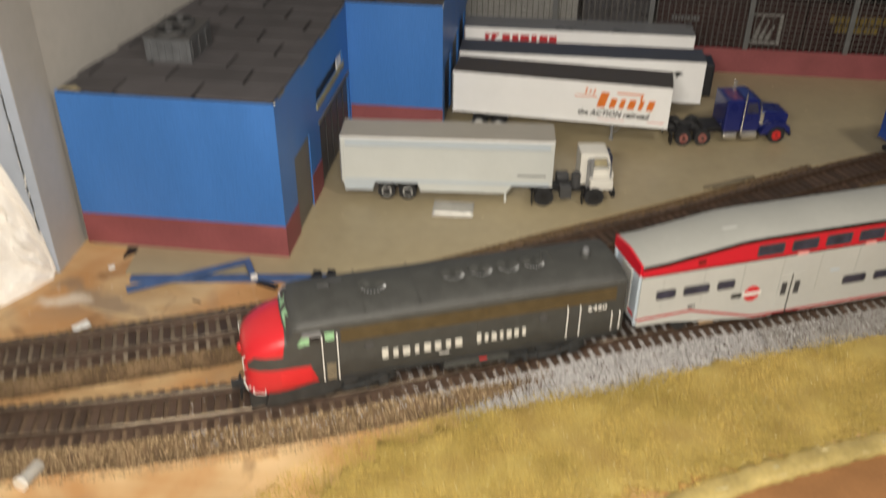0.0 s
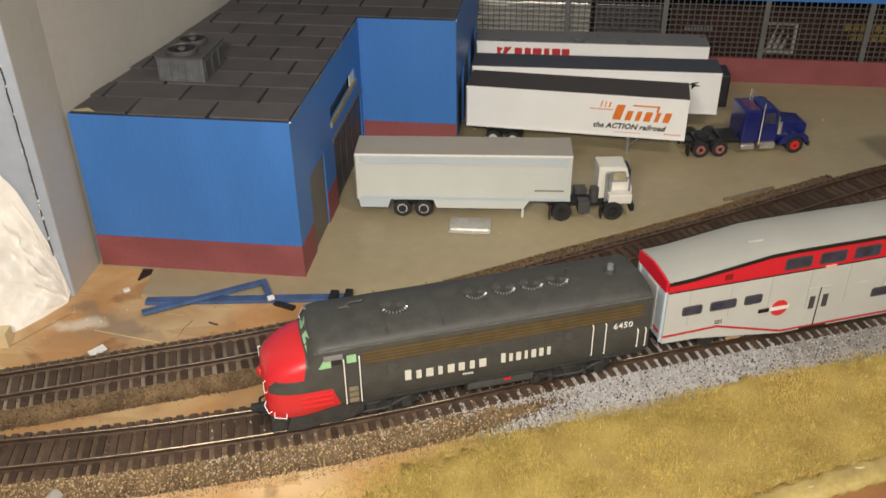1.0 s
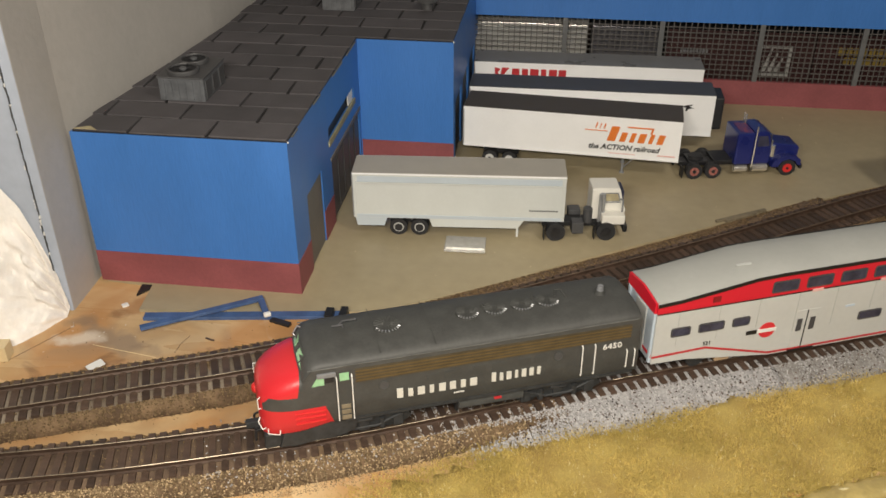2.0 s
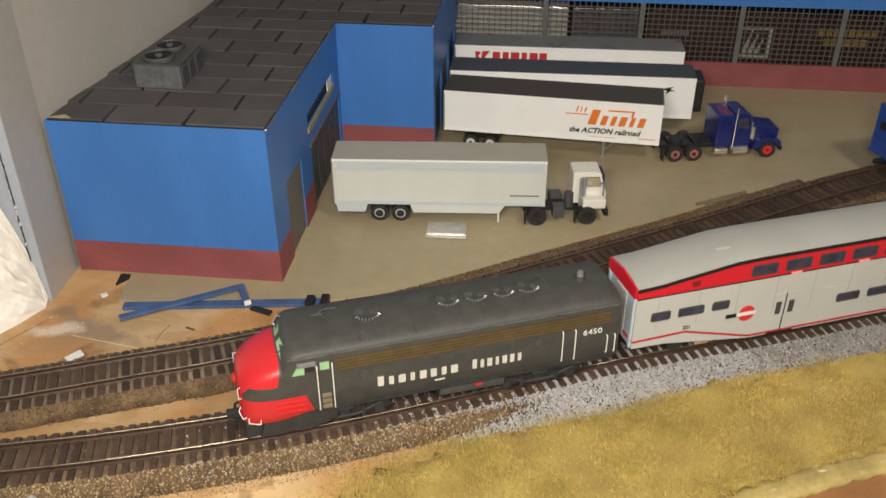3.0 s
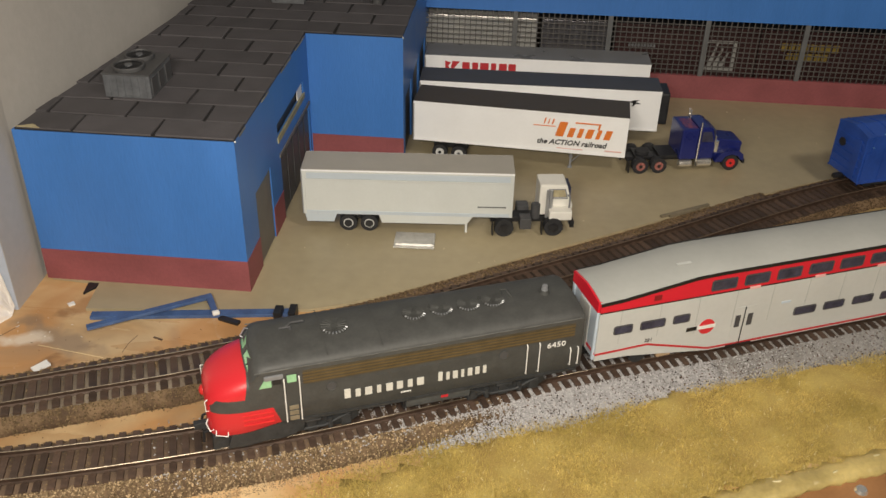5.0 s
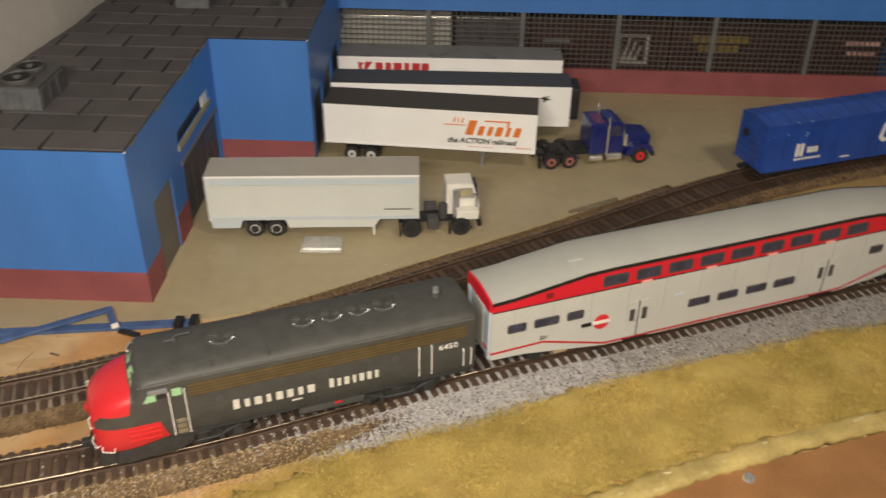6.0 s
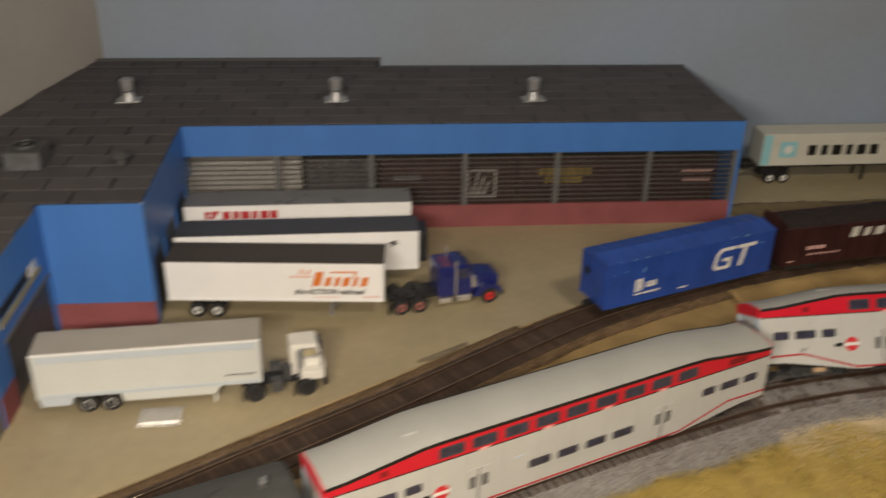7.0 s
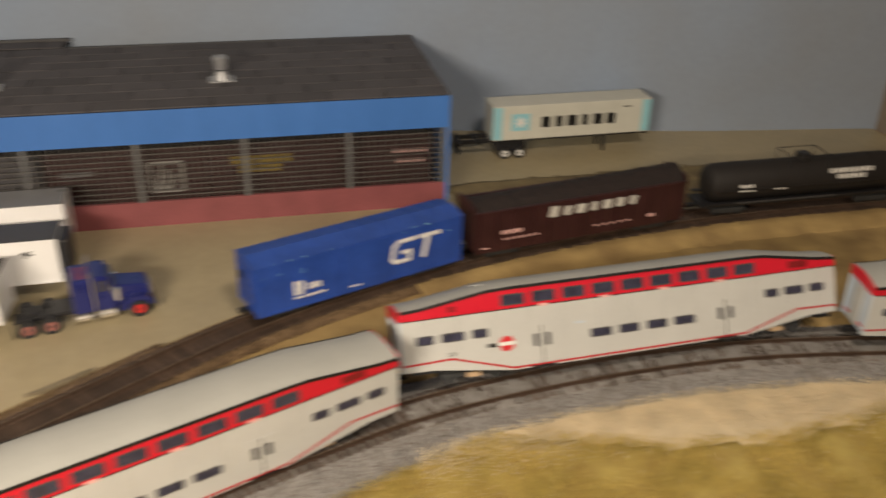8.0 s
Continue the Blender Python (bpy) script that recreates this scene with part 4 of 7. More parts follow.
# side wall with a door, a strip window and a wide bay
SIDE_OPEN = [(0.463, 0.4975, 0.0, 0.0505), (0.5195, 0.5935, 0.0590, 0.0690), (0.5225, 0.607, 0.0, 0.0455)]
cuts = sorted({Y_F + T, Y_N, *[v for o in SIDE_OPEN for v in o[:2]]})
for y0, y1 in zip(cuts, cuts[1:]):
    spans = [(0.0, ROOF_Z - 0.001)]
    for a, b, z0, z1 in SIDE_OPEN:
        if a <= y0 + 1e-6 and y1 <= b + 1e-6:
            spans = [q for s0, s1 in spans for q in ((s0, min(s1, z0)), (max(s0, z1), s1)) if q[1] - q[0] > 1e-5]
    for s0, s1 in spans:
        part("side_wall_panel", bx(X_S - T, X_S, y0, y1, s0, s1), M_BLUE, warehouse)
for y0, y1 in ((Y_F - 0.0003, 0.463), (0.4975, 0.5225)):
    part("base_band", bx(X_S + 0.00005, X_S + 0.0004, y0, y1, 0, 0.0207), M_MAROON, warehouse)
part("door", bx(X_S - 0.0022, X_S - 0.0008, 0.4632, 0.4973, 0.0002, 0.0503), M_DOORGREY, warehouse, "brown-grey side door")
part("window", bx(X_S - 0.0026, X_S - 0.0022, 0.5195, 0.5935, 0.0590, 0.0690), M_BLACK, warehouse, "dark strip window")
bm = bmesh.new()
box(bm, X_S - 0.0004, X_S + 0.0008, 0.5185, 0.5945, 0.0565, 0.0602)
part("window_sill", bm, M_SILL, warehouse, "cream card sill under the window")
part("window_blind", bx(X_S - 0.0012, X_S - 0.0004, 0.578, 0.5905, 0.0604, 0.0688), M_WHITE, warehouse, "torn white paper in the window")
bay = part("bay_door", bx(X_S - 0.0026, X_S - 0.0014, 0.5227, 0.6068, 0.0002, 0.0453), M_GREYD, warehouse, "dark grey panelled bay door")
for i in range(5):
    y = 0.5227 + (i + 0.5) * 0.0841 / 5
    part("panel", bx(X_S - 0.0014, X_S - 0.0006, y - 0.0065, y + 0.0065, 0.003, 0.042, 0.0004), M_GREYD, bay)
part("lintel", bx(X_S - 0.0014, X_S + 0.0007, 0.5205, 0.6085, 0.0455, 0.0478), M_DOORGREY, warehouse)
# return wall, dock side and long front
part("return_wall", bx(X_S, X_E, Y_N, Y_N + T, 0, ROOF_Z - 0.001), M_BLUE, warehouse, "blue return wall")
part("base_band", bx(X_S + 0.0006, X_E + 0.0003, Y_N - 0.0004, Y_N - 0.00005, 0, 0.0207), M_MAROON, warehouse)
bm = bmesh.new()
box(bm, X_E - T, X_E, Y_N + T, Y_M + 0.02, 0.048, ROOF_Z - 0.001)
for k in range(4):
    y = Y_N + T + k * 0.048
    box(bm, X_E - T, X_E, y, min(y + 0.010, Y_M + 0.02), 0, 0.048)
part("dock_wall", bm, M_BLUE, warehouse, "blue dock wall behind the trailers")
for k in range(3):
    y = Y_N + T + 0.010 + k * 0.048
    part("dock_door", bx(X_E - 0.0024, X_E - 0.0014, y, y + 0.038, 0, 0.048), M_GREYD, warehouse, "dark dock door")
part("fascia", bx(X_E, X_R, Y_M, Y_M + T, 0.0702, ROOF_Z - 0.001), M_BLUE, warehouse, "blue fascia over the wire mesh front")
part("knee_wall", bx(X_E, X_R, Y_M, Y_M + T, 0, 0.0212), M_MAROON, warehouse, "maroon knee wall under the mesh")
part("end_wall", bx(X_R, X_R + T, Y_M, 0.9435, 0, ROOF_Z - 0.001), M_BLUE, warehouse, "blue end wall")
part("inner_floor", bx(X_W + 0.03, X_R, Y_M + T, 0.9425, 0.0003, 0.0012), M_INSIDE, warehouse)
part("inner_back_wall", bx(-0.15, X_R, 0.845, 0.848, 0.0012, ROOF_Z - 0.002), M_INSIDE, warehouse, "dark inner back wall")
POSTS = [0.0765, 0.157, 0.2385, 0.3202, 0.4028, 0.4805]
for x in POSTS:
    part("post", bx(x - 0.0021, x + 0.0021, Y_M - 0.0006, Y_M + 0.0022, 0.0212, 0.0702, 0.0003), M_POST, warehouse)
edges = [X_E] + POSTS
for x0, x1 in zip(edges, edges[1:]):
    bm = bmesh.new()
    n = max(4, round((x1 - x0) / 0.0047))
    for i in range(1, n):
        x = x0 + (x1 - x0) * i / n
        box(bm, x - 0.00034, x + 0.00034, Y_M + 0.0006, Y_M + 0.0013, 0.0212, 0.0702)
    for i in range(1, 11):
        z = 0.0212 + 0.049 * i / 11
        box(bm, x0, x1, Y_M + 0.0003, Y_M + 0.0010, z - 0.00034, z + 0.00034)
    part("wire_mesh", bm, M_WIRE, warehouse, "grey square wire mesh")

# roof: dark core with slabs laid in running bond
ROOF = [(west_edge(0.43), Y_F - 0.001), (X_S + 0.0015, Y_F - 0.001), (X_S + 0.0015, Y_N - 0.001), (X_E + 0.0012, Y_N - 0.001), (X_E + 0.0012, Y_M - 0.0012), (X_R + 0.0035, Y_M - 0.0012),
        (X_R + 0.0035, 0.9445), (0.1705, 0.9445), (0.1705, 0.9705), (-0.1195, 0.9705), (west_edge(0.763), 0.763), (west_edge(0.638), 0.638)]
roof = part("roof", px([(x + (0.0012 if x < -0.1 else -0.0016), y + (0.0016 if y < 0.8 else -0.001)) for x, y in ROOF], ROOF_Z - 0.001, ROOF_Z), M_JOINT, warehouse, "flat roof core")
part("parapet", bx(-0.118, 0.1705, 0.9665, 0.9705, ROOF_Z, ROOF_Z + 0.0028), M_GREYD, roof, "raised dark edge along the back")
part("parapet", bx(0.1705, X_R + 0.0035, 0.9405, 0.9445, ROOF_Z, ROOF_Z + 0.0012), M_GREYD, roof)
for q in ((X_S + 0.0008, Y_F - 0.0006), (X_E + 0.0003, Y_N - 0.0009)):
    bm = bmesh.new()
    bmesh.ops.create_icosphere(bm, subdivisions=1, radius=0.0006, matrix=Matrix.Translation((q[0], q[1], ROOF_Z - 0.0004)) @ Matrix.Diagonal((1.0, 0.7, 1.2, 1)))
    part("corner_scuff", bm, M_WHITE, warehouse, "chipped pale corner")
part("card_tab", px([(-0.189, 0.4348), (-0.1755, 0.4345), (-0.181, 0.4388)], ROOF_Z + 0.0011, ROOF_Z + 0.0015), M_CARD, warehouse, "torn cream card tab")
M_WORN = mat("worn_pale_edge", (0.22, 0.215, 0.175), 0.8, var=0.35, scale=300)
for y0, y1 in ((0.4405, 0.452), (0.487, 0.503), (0.534, 0.561), (0.574, 0.602)):
    part("worn_edge", bx(X_S + 0.0012, X_S + 0.0016, y0, y1, ROOF_Z - 0.0002, ROOF_Z + 0.0007), M_WORN, roof, "worn pale card edge")

# ---- on the roof ----
def ac_unit(x, y, w, d, h, fans, label):
    top = thing("rooftop_unit", pose(x, y, ROOF_Z + 0.001), label, "air conditioner", group="rooftop units")
    part("casing", bx(0, w, 0, d, 0, h, 0.0006), M_ACGREY, top, "grey ribbed casing")
    part("lid", bx(-0.0006, w + 0.0006, -0.0006, d + 0.0006, h, h + 0.001, 0.0003), M_GREYD, top)
    for i in range(3):
        part("louvre", bx(w - 0.0001, w + 0.0005, d * (0.08 + 0.32 * i), d * (0.30 + 0.32 * i), h * 0.12, h * 0.85, 0.0002), M_GREYD, top)
    for i in range(6):
        part("rib", bx(w * (0.06 + 0.155 * i), w * (0.14 + 0.155 * i), -0.0004, 0.0001, h * 0.08, h * 0.92), M_ACGREY, top)
    for fx, fy, r in fans:
        bm = bmesh.new()
        circle = [(math.cos(k * math.pi / 16), math.sin(k * math.pi / 16)) for k in range(32)]
        loft(bm, [[(fx + q * c, fy + q * d, h + z) for c, d in circle] for q, z in ((r * 0.97, 0.0008), (r, 0.0014), (r, 0.0030), (r * 0.96, 0.0035), (r * 0.88, 0.0035), (r * 0.86, 0.0030), (r * 0.86, 0.0011))])
        f = part("fan_shroud", bm, M_GREYD, top, "dark round fan shroud")
        bm = bmesh.new()
        cyl(bm, (fx, fy, h + 0.0012), r * 0.86, 0.0012, n=28)
        for k in range(8):
            a = k * math.pi / 8
            rod(bm, (fx - r * 0.84 * math.cos(a), fy - r * 0.84 * math.sin(a), h + 0.0030), (fx + r * 0.84 * math.cos(a), fy + r * 0.84 * math.sin(a), h + 0.0030), 0.0002, 4)
        part("fan_grille", bm, M_DARK, f, "dark fan grille")
        part("fan_hub", cy((fx, fy, h + 0.0024), r * 0.24, 0.0010, n=16), M_ACGREY, f)
    return top


ac_unit(-0.1575, 0.4805, 0.0276, 0.035, 0.0138, [(0.0125, 0.0095, 0.0092), (0.0125, 0.0268, 0.0086)], "grey rooftop cooling unit with two round fans")
ac_unit(-0.1072, 0.6690, 0.0250, 0.026, 0.0130, [(0.0125, 0.013, 0.0085)], "smaller pale grey rooftop cooling unit")
small_vent = thing("roof_vent", pose(-0.0288, 0.682, ROOF_Z + 0.001), "small dark mushroom roof vent", "vent")
part("stack", cy((0, 0, 0), 0.004, 0.006, n=16), M_GREYD, small_vent)
part("cap", cy((0, 0, 0.006), 0.0075, 0.003, n=20, r2=0.003), M_GREYD, small_vent)
for vx, vy in ((-0.0555, 0.8345), (0.1270, 0.832), (0.3065, 0.829)):
    v = thing("stack_vent", pose(vx, vy, ROOF_Z + 0.001, 0, 0, 4), "pale galvanised exhaust stack on a square base", "vent", group="roof stacks")
    part("base_plate", bx(-0.010, 0.010, -0.008, 0.008, 0, 0.0012, 0.0003), M_GALV, v)
    part("cone", cy((0, 0, 0.0012), 0.0072, 0.0070, n=24, r2=0.0042), M_GALV, v, smooth=False)
    part("neck", cy((0, 0, 0.0082), 0.0032, 0.0014, n=18), M_DARK, v, "dark gap under the cap")
    part("cap", cy((0, 0, 0.0096), 0.0050, 0.0092, n=24, r2=0.0060), M_GALV, v)
    part("cap_top", cy((0, 0, 0.0188), 0.0060, 0.0014, n=24, r2=0.0046), M_GALV, v)


# ---- cars inside the warehouse ----
def stored_car(x0, x1, material, label, silver=False):
    top = thing("stored_boxcar", pose(x0, 0.792, 0.0012), label, "boxcar", group="cars stored inside the warehouse")
    L = x1 - x0
    part("body", bx(0, L, 0, 0.034, 0.008, 0.056, 0.0006), material, top)
    part("roof", px([(-0.0005, 0.056), (0.034 + 0.0005, 0.056), (0.017, 0.0605)], 0, L, "x"), M_SILVER if silver else M_DARK, top)
    n = round(L / 0.011)
    for i in range(n):
        x = L * (i + 0.5) / n
        part("rib", bx(x - 0.0011, x + 0.0011, -0.0008, 0.0, 0.010, 0.055), material, top)
    part("sliding_door", bx(L * 0.42, L * 0.58, -0.0016, -0.0008, 0.010, 0.053, 0.0003), material, top)
    for x in (0.025, L - 0.025):
        part("truck", bx(x - 0.014, x + 0.014, 0.004, 0.030, 0.003, 0.008, 0.0006), M_TRUCK, top)
        for w in (-0.009, 0.009):
            part("wheel", cy((x + w, 0.006, 0.0045), 0.0045, 0.0025, "y", 16), M_TRUCK, top)
    return top


stored_car(-0.075, 0.096, M_SILVER, "ribbed silver boxcar behind the wire mesh", True)
stored_car(0.1, 0.161, M_DARKSTEEL, "short glossy dark grey boxcar behind the mesh")
brown_a = stored_car(0.165, 0.289, M_BOXBROWN, "dark brown boxcar with a white emblem panel")
brown_b = stored_car(0.29, 0.475, M_BOXBROWN, "dark brown boxcar with yellow lettering")
side_bars(brown_a, "emblem_frame", [(0.0780, 0.1055, 0.018, 0.0205), (0.0780, 0.1055, 0.0425, 0.045), (0.0780, 0.0805, 0.0205, 0.0425), (0.1030, 0.1055, 0.0205, 0.0425)], -0.0018, M_DULLWHITE)["label"] = "square pale emblem outline"
bm = bmesh.new()
for k in range(3):
    prism(bm, [(0.082 + 0.005 * k, 0.021), (0.086 + 0.005 * k, 0.021), (0.0895 + 0.005 * k, 0.042 - 0.004 * k), (0.0885 + 0.005 * k, 0.042 - 0.004 * k)], -0.0019, -0.0008, "y")
part("emblem", bm, M_DULLWHITE, brown_a, "slanted pale emblem strokes")
side_bars(brown_a, "lettering", letters(0.012, 0.036, 0.036, 0.040, 9), -0.0018, M_GREYP)
side_bars(brown_b, "lettering", letters(0.0185, 0.068, 0.0385, 0.0455, 8, 0.2) + letters(0.024, 0.06, 0.031, 0.037, 6, 0.2), -0.0018, M_YELLOW)
side_bars(brown_b, "lettering", letters(0.152, 0.182, 0.040, 0.0435, 7) + letters(0.155, 0.180, 0.031, 0.0345, 5), -0.0018, M_PINK)


# ---- diesel engine ----
M_TANKGREY = mat("grey_fuel_tank_plastic", (0.085, 0.09, 0.09), 0.55, var=0.2, scale=200, bump=0.15)


M_EAVELINE = mat("pale_eave_line", (0.105, 0.105, 0.10), 0.5, var=0.35, scale=120, bump=0.05)


def build_engine(m):
    top = thing("diesel_locomotive", m, "dark grey streamlined diesel engine with scarlet nose", "locomotive")
    W, L, ROOF, EAVE, BOT = 0.0184, 0.1785, 0.0502, 0.0455, 0.0153
    K = W / 0.0169

    def ring(x, w, t, bottom=BOT, soft=1.0):
        # half outline from the bottom edge up over the roof, then mirrored
        h = (ROOF - EAVE) * soft
        e = t - h
        half = [(w * 0.96, bottom), (w, bottom + 0.0010), (w, bottom + (e - bottom) * 0.35), (w, bottom + (e - bottom) * 0.7), (w, e - 0.0004), (w * 0.985, e + h * 0.16),
                (w * 0.93, e + h * 0.42), (w * 0.78, e + h * 0.69), (w * 0.50, e + h * 0.90), (w * 0.18, t)]
        return [(x, -y, z) for y, z in half] + [(x, y, z) for y, z in reversed(half)]

    nose = [(0.0000, 0.0074, 0.0312), (0.0005, 0.0100, 0.0334), (0.0015, 0.0119, 0.0352), (0.0032, 0.0136, 0.0369), (0.0060, 0.0151, 0.0387), (0.0095, 0.0161, 0.0404), (0.0135, 0.0167, 0.0418), (0.0172, 0.0169, 0.0428), (0.0197, 0.0169, 0.0434)]
    secs = [ring(x, w * K, t, 0.0112 + 0.09 * x, 1.9 - x * 22) for x, w, t in nose]
    secs += [ring(0.0206, W, 0.0460, 0.0132, soft=1.15), ring(0.0232, W, 0.0488, 0.0137, soft=1.1), ring(0.0252, W, 0.0498, 0.0141, soft=1.05), ring(0.0278, W, ROOF, 0.0146)]
    secs += [ring(x, W, ROOF) for x in (0.032, 0.0385, 0.055, 0.0555, 0.08, 0.0805, 0.11, 0.145, 0.168, 0.176)]
    secs += [ring(0.1782, W * 0.985, ROOF - 0.0009), ring(L, W * 0.96, ROOF - 0.0022)]

    bm = bmesh.new()
    loft(bm, secs)
    body = part("car_body", bm, M_LOCOBODY, top, "dark grey body with a scarlet nose")
    body.data.polygons.foreach_set("use_smooth", [True] * len(body.data.polygons))
    body.data.set_sharp_from_angle(angle=radians(38))
    # nose furniture
    bm = bmesh.new()
    bmesh.ops.create_uvsphere(bm, u_segments=14, v_segments=8, radius=0.0027, matrix=Matrix.Translation((0.0002, 0, 0.0270)) @ Matrix.Diagonal((0.8, 1, 1, 1)))
    part("headlight", bm, M_LOCORED, top, "round scarlet headlight housing", smooth=True)
    for s in (-1, 1):
        part("grab_iron", rd((0.0006, s * K * 0.0092, 0.0186), (-0.0006, s * K * 0.0105, 0.0168), (0.0008, s * K * 0.0134, 0.0146), (0.0024, s * K * 0.0134, 0.0154), r=0.00023), M_WHITE, top, "white grab iron")
        part("grab_iron", rd((0.0034, s * K * 0.0138, 0.0150), (0.0030, s * K * 0.0152, 0.0134), (0.0080, s * K * 0.0170, 0.0132), (0.0084, s * K * 0.0158, 0.0148), r=0.00023), M_WHITE, top)
        part("grab_iron", rd((0.0014, s * K * 0.0114, 0.0312), (0.0002, s * K * 0.0120, 0.0308), (0.0002, s * K * 0.0120, 0.0252), (0.0014, s * K * 0.0114, 0.0248), r=0.00023), M_WHITE, top)
        # windshield halves and cab windows
        a = [(0.0193, s * 0.0002, 0.0443), (0.0196, s * 0.0089, 0.0434), (0.0208, s * 0.0181, 0.0408), (0.0244, s * 0.0181, 0.0451), (0.0231, s * 0.0100, 0.0474), (0.0217, s * 0.0002, 0.0476)]
        bm = bmesh.new()
        out, back = [bm.verts.new(p) for p in a], [bm.verts.new((x + 0.0045, y * 0.90, z - 0.0025)) for x, y, z in a]
        front = bm.faces.new(out)
        front.material_index = 1
        bm.faces.new(back[::-1])
        for i in range(6):
            bm.faces.new((out[i], back[i], back[(i + 1) % 6], out[(i + 1) % 6]))
        bmesh.ops.recalc_face_normals(bm, faces=bm.faces[:])
        pane = part("windshield", bm, [M_LOCO, M_LOCO], top, "dark windshield frame")
        mid = sum((Vector(p) for p in a), Vector()) / 6
        bm = bmesh.new()
        front = [Vector(p).lerp(mid, 0.27) + Vector((-0.0005, 0, 0.0003)) for p in a]
        loft(bm, [[tuple(p) for p in front], [tuple(p + Vector((0.0012, 0, -0.0006))) for p in front]])
        part("glass", bm, M_GREENGL, pane, "pale green windshield glass")
        part("wiper", rd(*[(x - 0.0003, y, z + 0.0002) for x, y, z in (a[1], a[4])], r=0.00035), M_LOCO, pane)
        part("gasket", rd(*[(x - 0.0001, y, z) for x, y, z in a + a[:1]], r=0.0006), M_LOCO, pane, "dark window surround")
        y0, y1 = sorted((s * (W + 0.0003), s * (W - 0.0012)))
        part("cab_window", px([(0.0238, 0.0372), (0.0292, 0.0372), (0.0292, 0.0414), (0.0262, 0.0414)], y0, y1, "y"), M_GREENGL, top, "pale green cab side window")
        part("open_window", bx(0.0296, 0.0336, y0, y1, 0.0380, 0.0414, 0.0002), M_DARK, top, "dark open half of the cab window")
        part("window_shade", bx(0.0262, 0.0345, y0 - 0.0006, y1 + 0.0006, 0.0412, 0.0434, 0.0003), M_GREYP, top)
        part("door_window", bx(0.0360, 0.0402, y0, y1, 0.0380, 0.0422, 0.0002), M_GREENGL, top, "pale green door window")
        part("cab_door", bx(0.0355, 0.0406, s * (W + 0.00005) - 0.0001, s * (W + 0.00005) + 0.0001, 0.0165, 0.0428), M_LOCO, top)
        for i in range(3):
            part("step", bx(0.0360, 0.0402, s * W - 0.0004, s * W + 0.0004, 0.0160 + 0.0031 * i, 0.0184 + 0.0031 * i, 0.0003), M_STICK, top)
        for x, z0, z1 in ((0.0346, 0.0157, 0.0403), (0.0413, 0.0158, 0.0408), (0.1491, 0.0182, 0.0354), (0.1554, 0.0180, 0.0352), (0.1718, 0.0187, 0.0289), (0.1758, 0.0185, 0.0288)):
            part("handrail", rd((x, s * W, z0), (x, s * (W + 0.001), z0 + 0.0006), (x, s * (W + 0.001), z1 - 0.0006), (x, s * W, z1), r=0.0003), M_WHITE, top, "thin white handrail")
        for k in range(4):
            z = 0.0362 + 0.0017 * k
            part("stripe", bx(0.0430, 0.1732, s * W - 0.00022, s * W + 0.00022, z, z + 0.0009), M_GOLD, top, "dull gold side stripe")
        part("side_vent_band", bx(0.0430, 0.1732, s * W - 0.0001, s * W + 0.0001, 0.0356, 0.0434), mat("bronze_band", (0.066, 0.054, 0.034), 0.55, var=0.22, scale=200, bump=0.1) if s < 0 else bpy.data.materials["bronze_band"], top)
        for x in (0.0555, 0.1375):
            bm = bmesh.new()
            bmesh.ops.create_cone(bm, cap_ends=True, segments=18, radius1=0.0023, radius2=0.0023, depth=0.0006, matrix=Matrix.Translation((x, s * W, 0.0317)) @ Matrix.Rotation(radians(90), 4, "X"))
            hole = part("porthole", bm, M_GREYD, top, "round side window")
            part("rim", rd(*[(x + 0.0023 * math.cos(k * math.pi / 8), s * (W + 0.0003), 0.0317 + 0.0023 * math.sin(k * math.pi / 8)) for k in range(17)], r=0.0002), M_LOCO, hole, "dark grey rim")
        for x in (0.075, 0.083, 0.0965, 0.1055, 0.118, 0.126):
            part("filter_panel", bx(x, x + 0.006, s * W - 0.0002, s * W + 0.0002, 0.0295, 0.0335), M_LOCO, top)
        # Added rod: the eave's bright line is put into its pale colour.
        part("drip_rail", rd((0.0225, s * (W + 0.0001), EAVE + 0.0002), (0.1765, s * (W + 0.0001), EAVE + 0.0002), r=0.0003), M_EAVELINE, top, "pale rod painting the bright line along the eave")
        part("side_skirt", px([(0.0075, 0.0045), (0.0150, 0.0038), (0.0235, 0.0050), (0.0330, 0.0048), (0.0420, 0.0080), (0.0430, 0.0158), (0.0100, 0.0128)], *sorted((s * (W - 0.0035), s * (W - 0.0012))), "y", 0.0004), M_TRUCK, top, "dark step skirt under the cab")
        part("side_sill", bx(0.0380, 0.176, s * W - 0.0004, s * W + 0.0002, BOT - 0.0006, BOT + 0.0008), M_TRUCK, top)
        for z in (0.0172, 0.0200, 0.0226):
            part("louvre", bx(0.0155, 0.0290, s * W - 0.0006, s * W + 0.0006, z, z + 0.0007, 0.0002), M_LOCORED, top, "raised scarlet louvre")
    blocks(top, "lettering", 0.0600, 0.0992, 0.0231, 0.0274, 8, -W - 0.0001, M_LETTER, 0.58, first=1.22)["label"] = "row of cream letter blocks"
    blocks(top, "lettering", 0.1046, 0.1300, 0.0233, 0.0276, 7, -W - 0.0001, M_LETTER, 0.56, first=1.18)["label"] = "row of cream letter blocks"
    side_bars(top, "notice", letters(0.0875, 0.0925, 0.0203, 0.0209, 5, 0.3), -W - 0.0001, M_WHITE)
    words("6450", 0.0043, pose(0.1592, -W - 0.0003, 0.0311, 90, 0, 0), M_WHITE, top, "road_number", stretch=1.15)
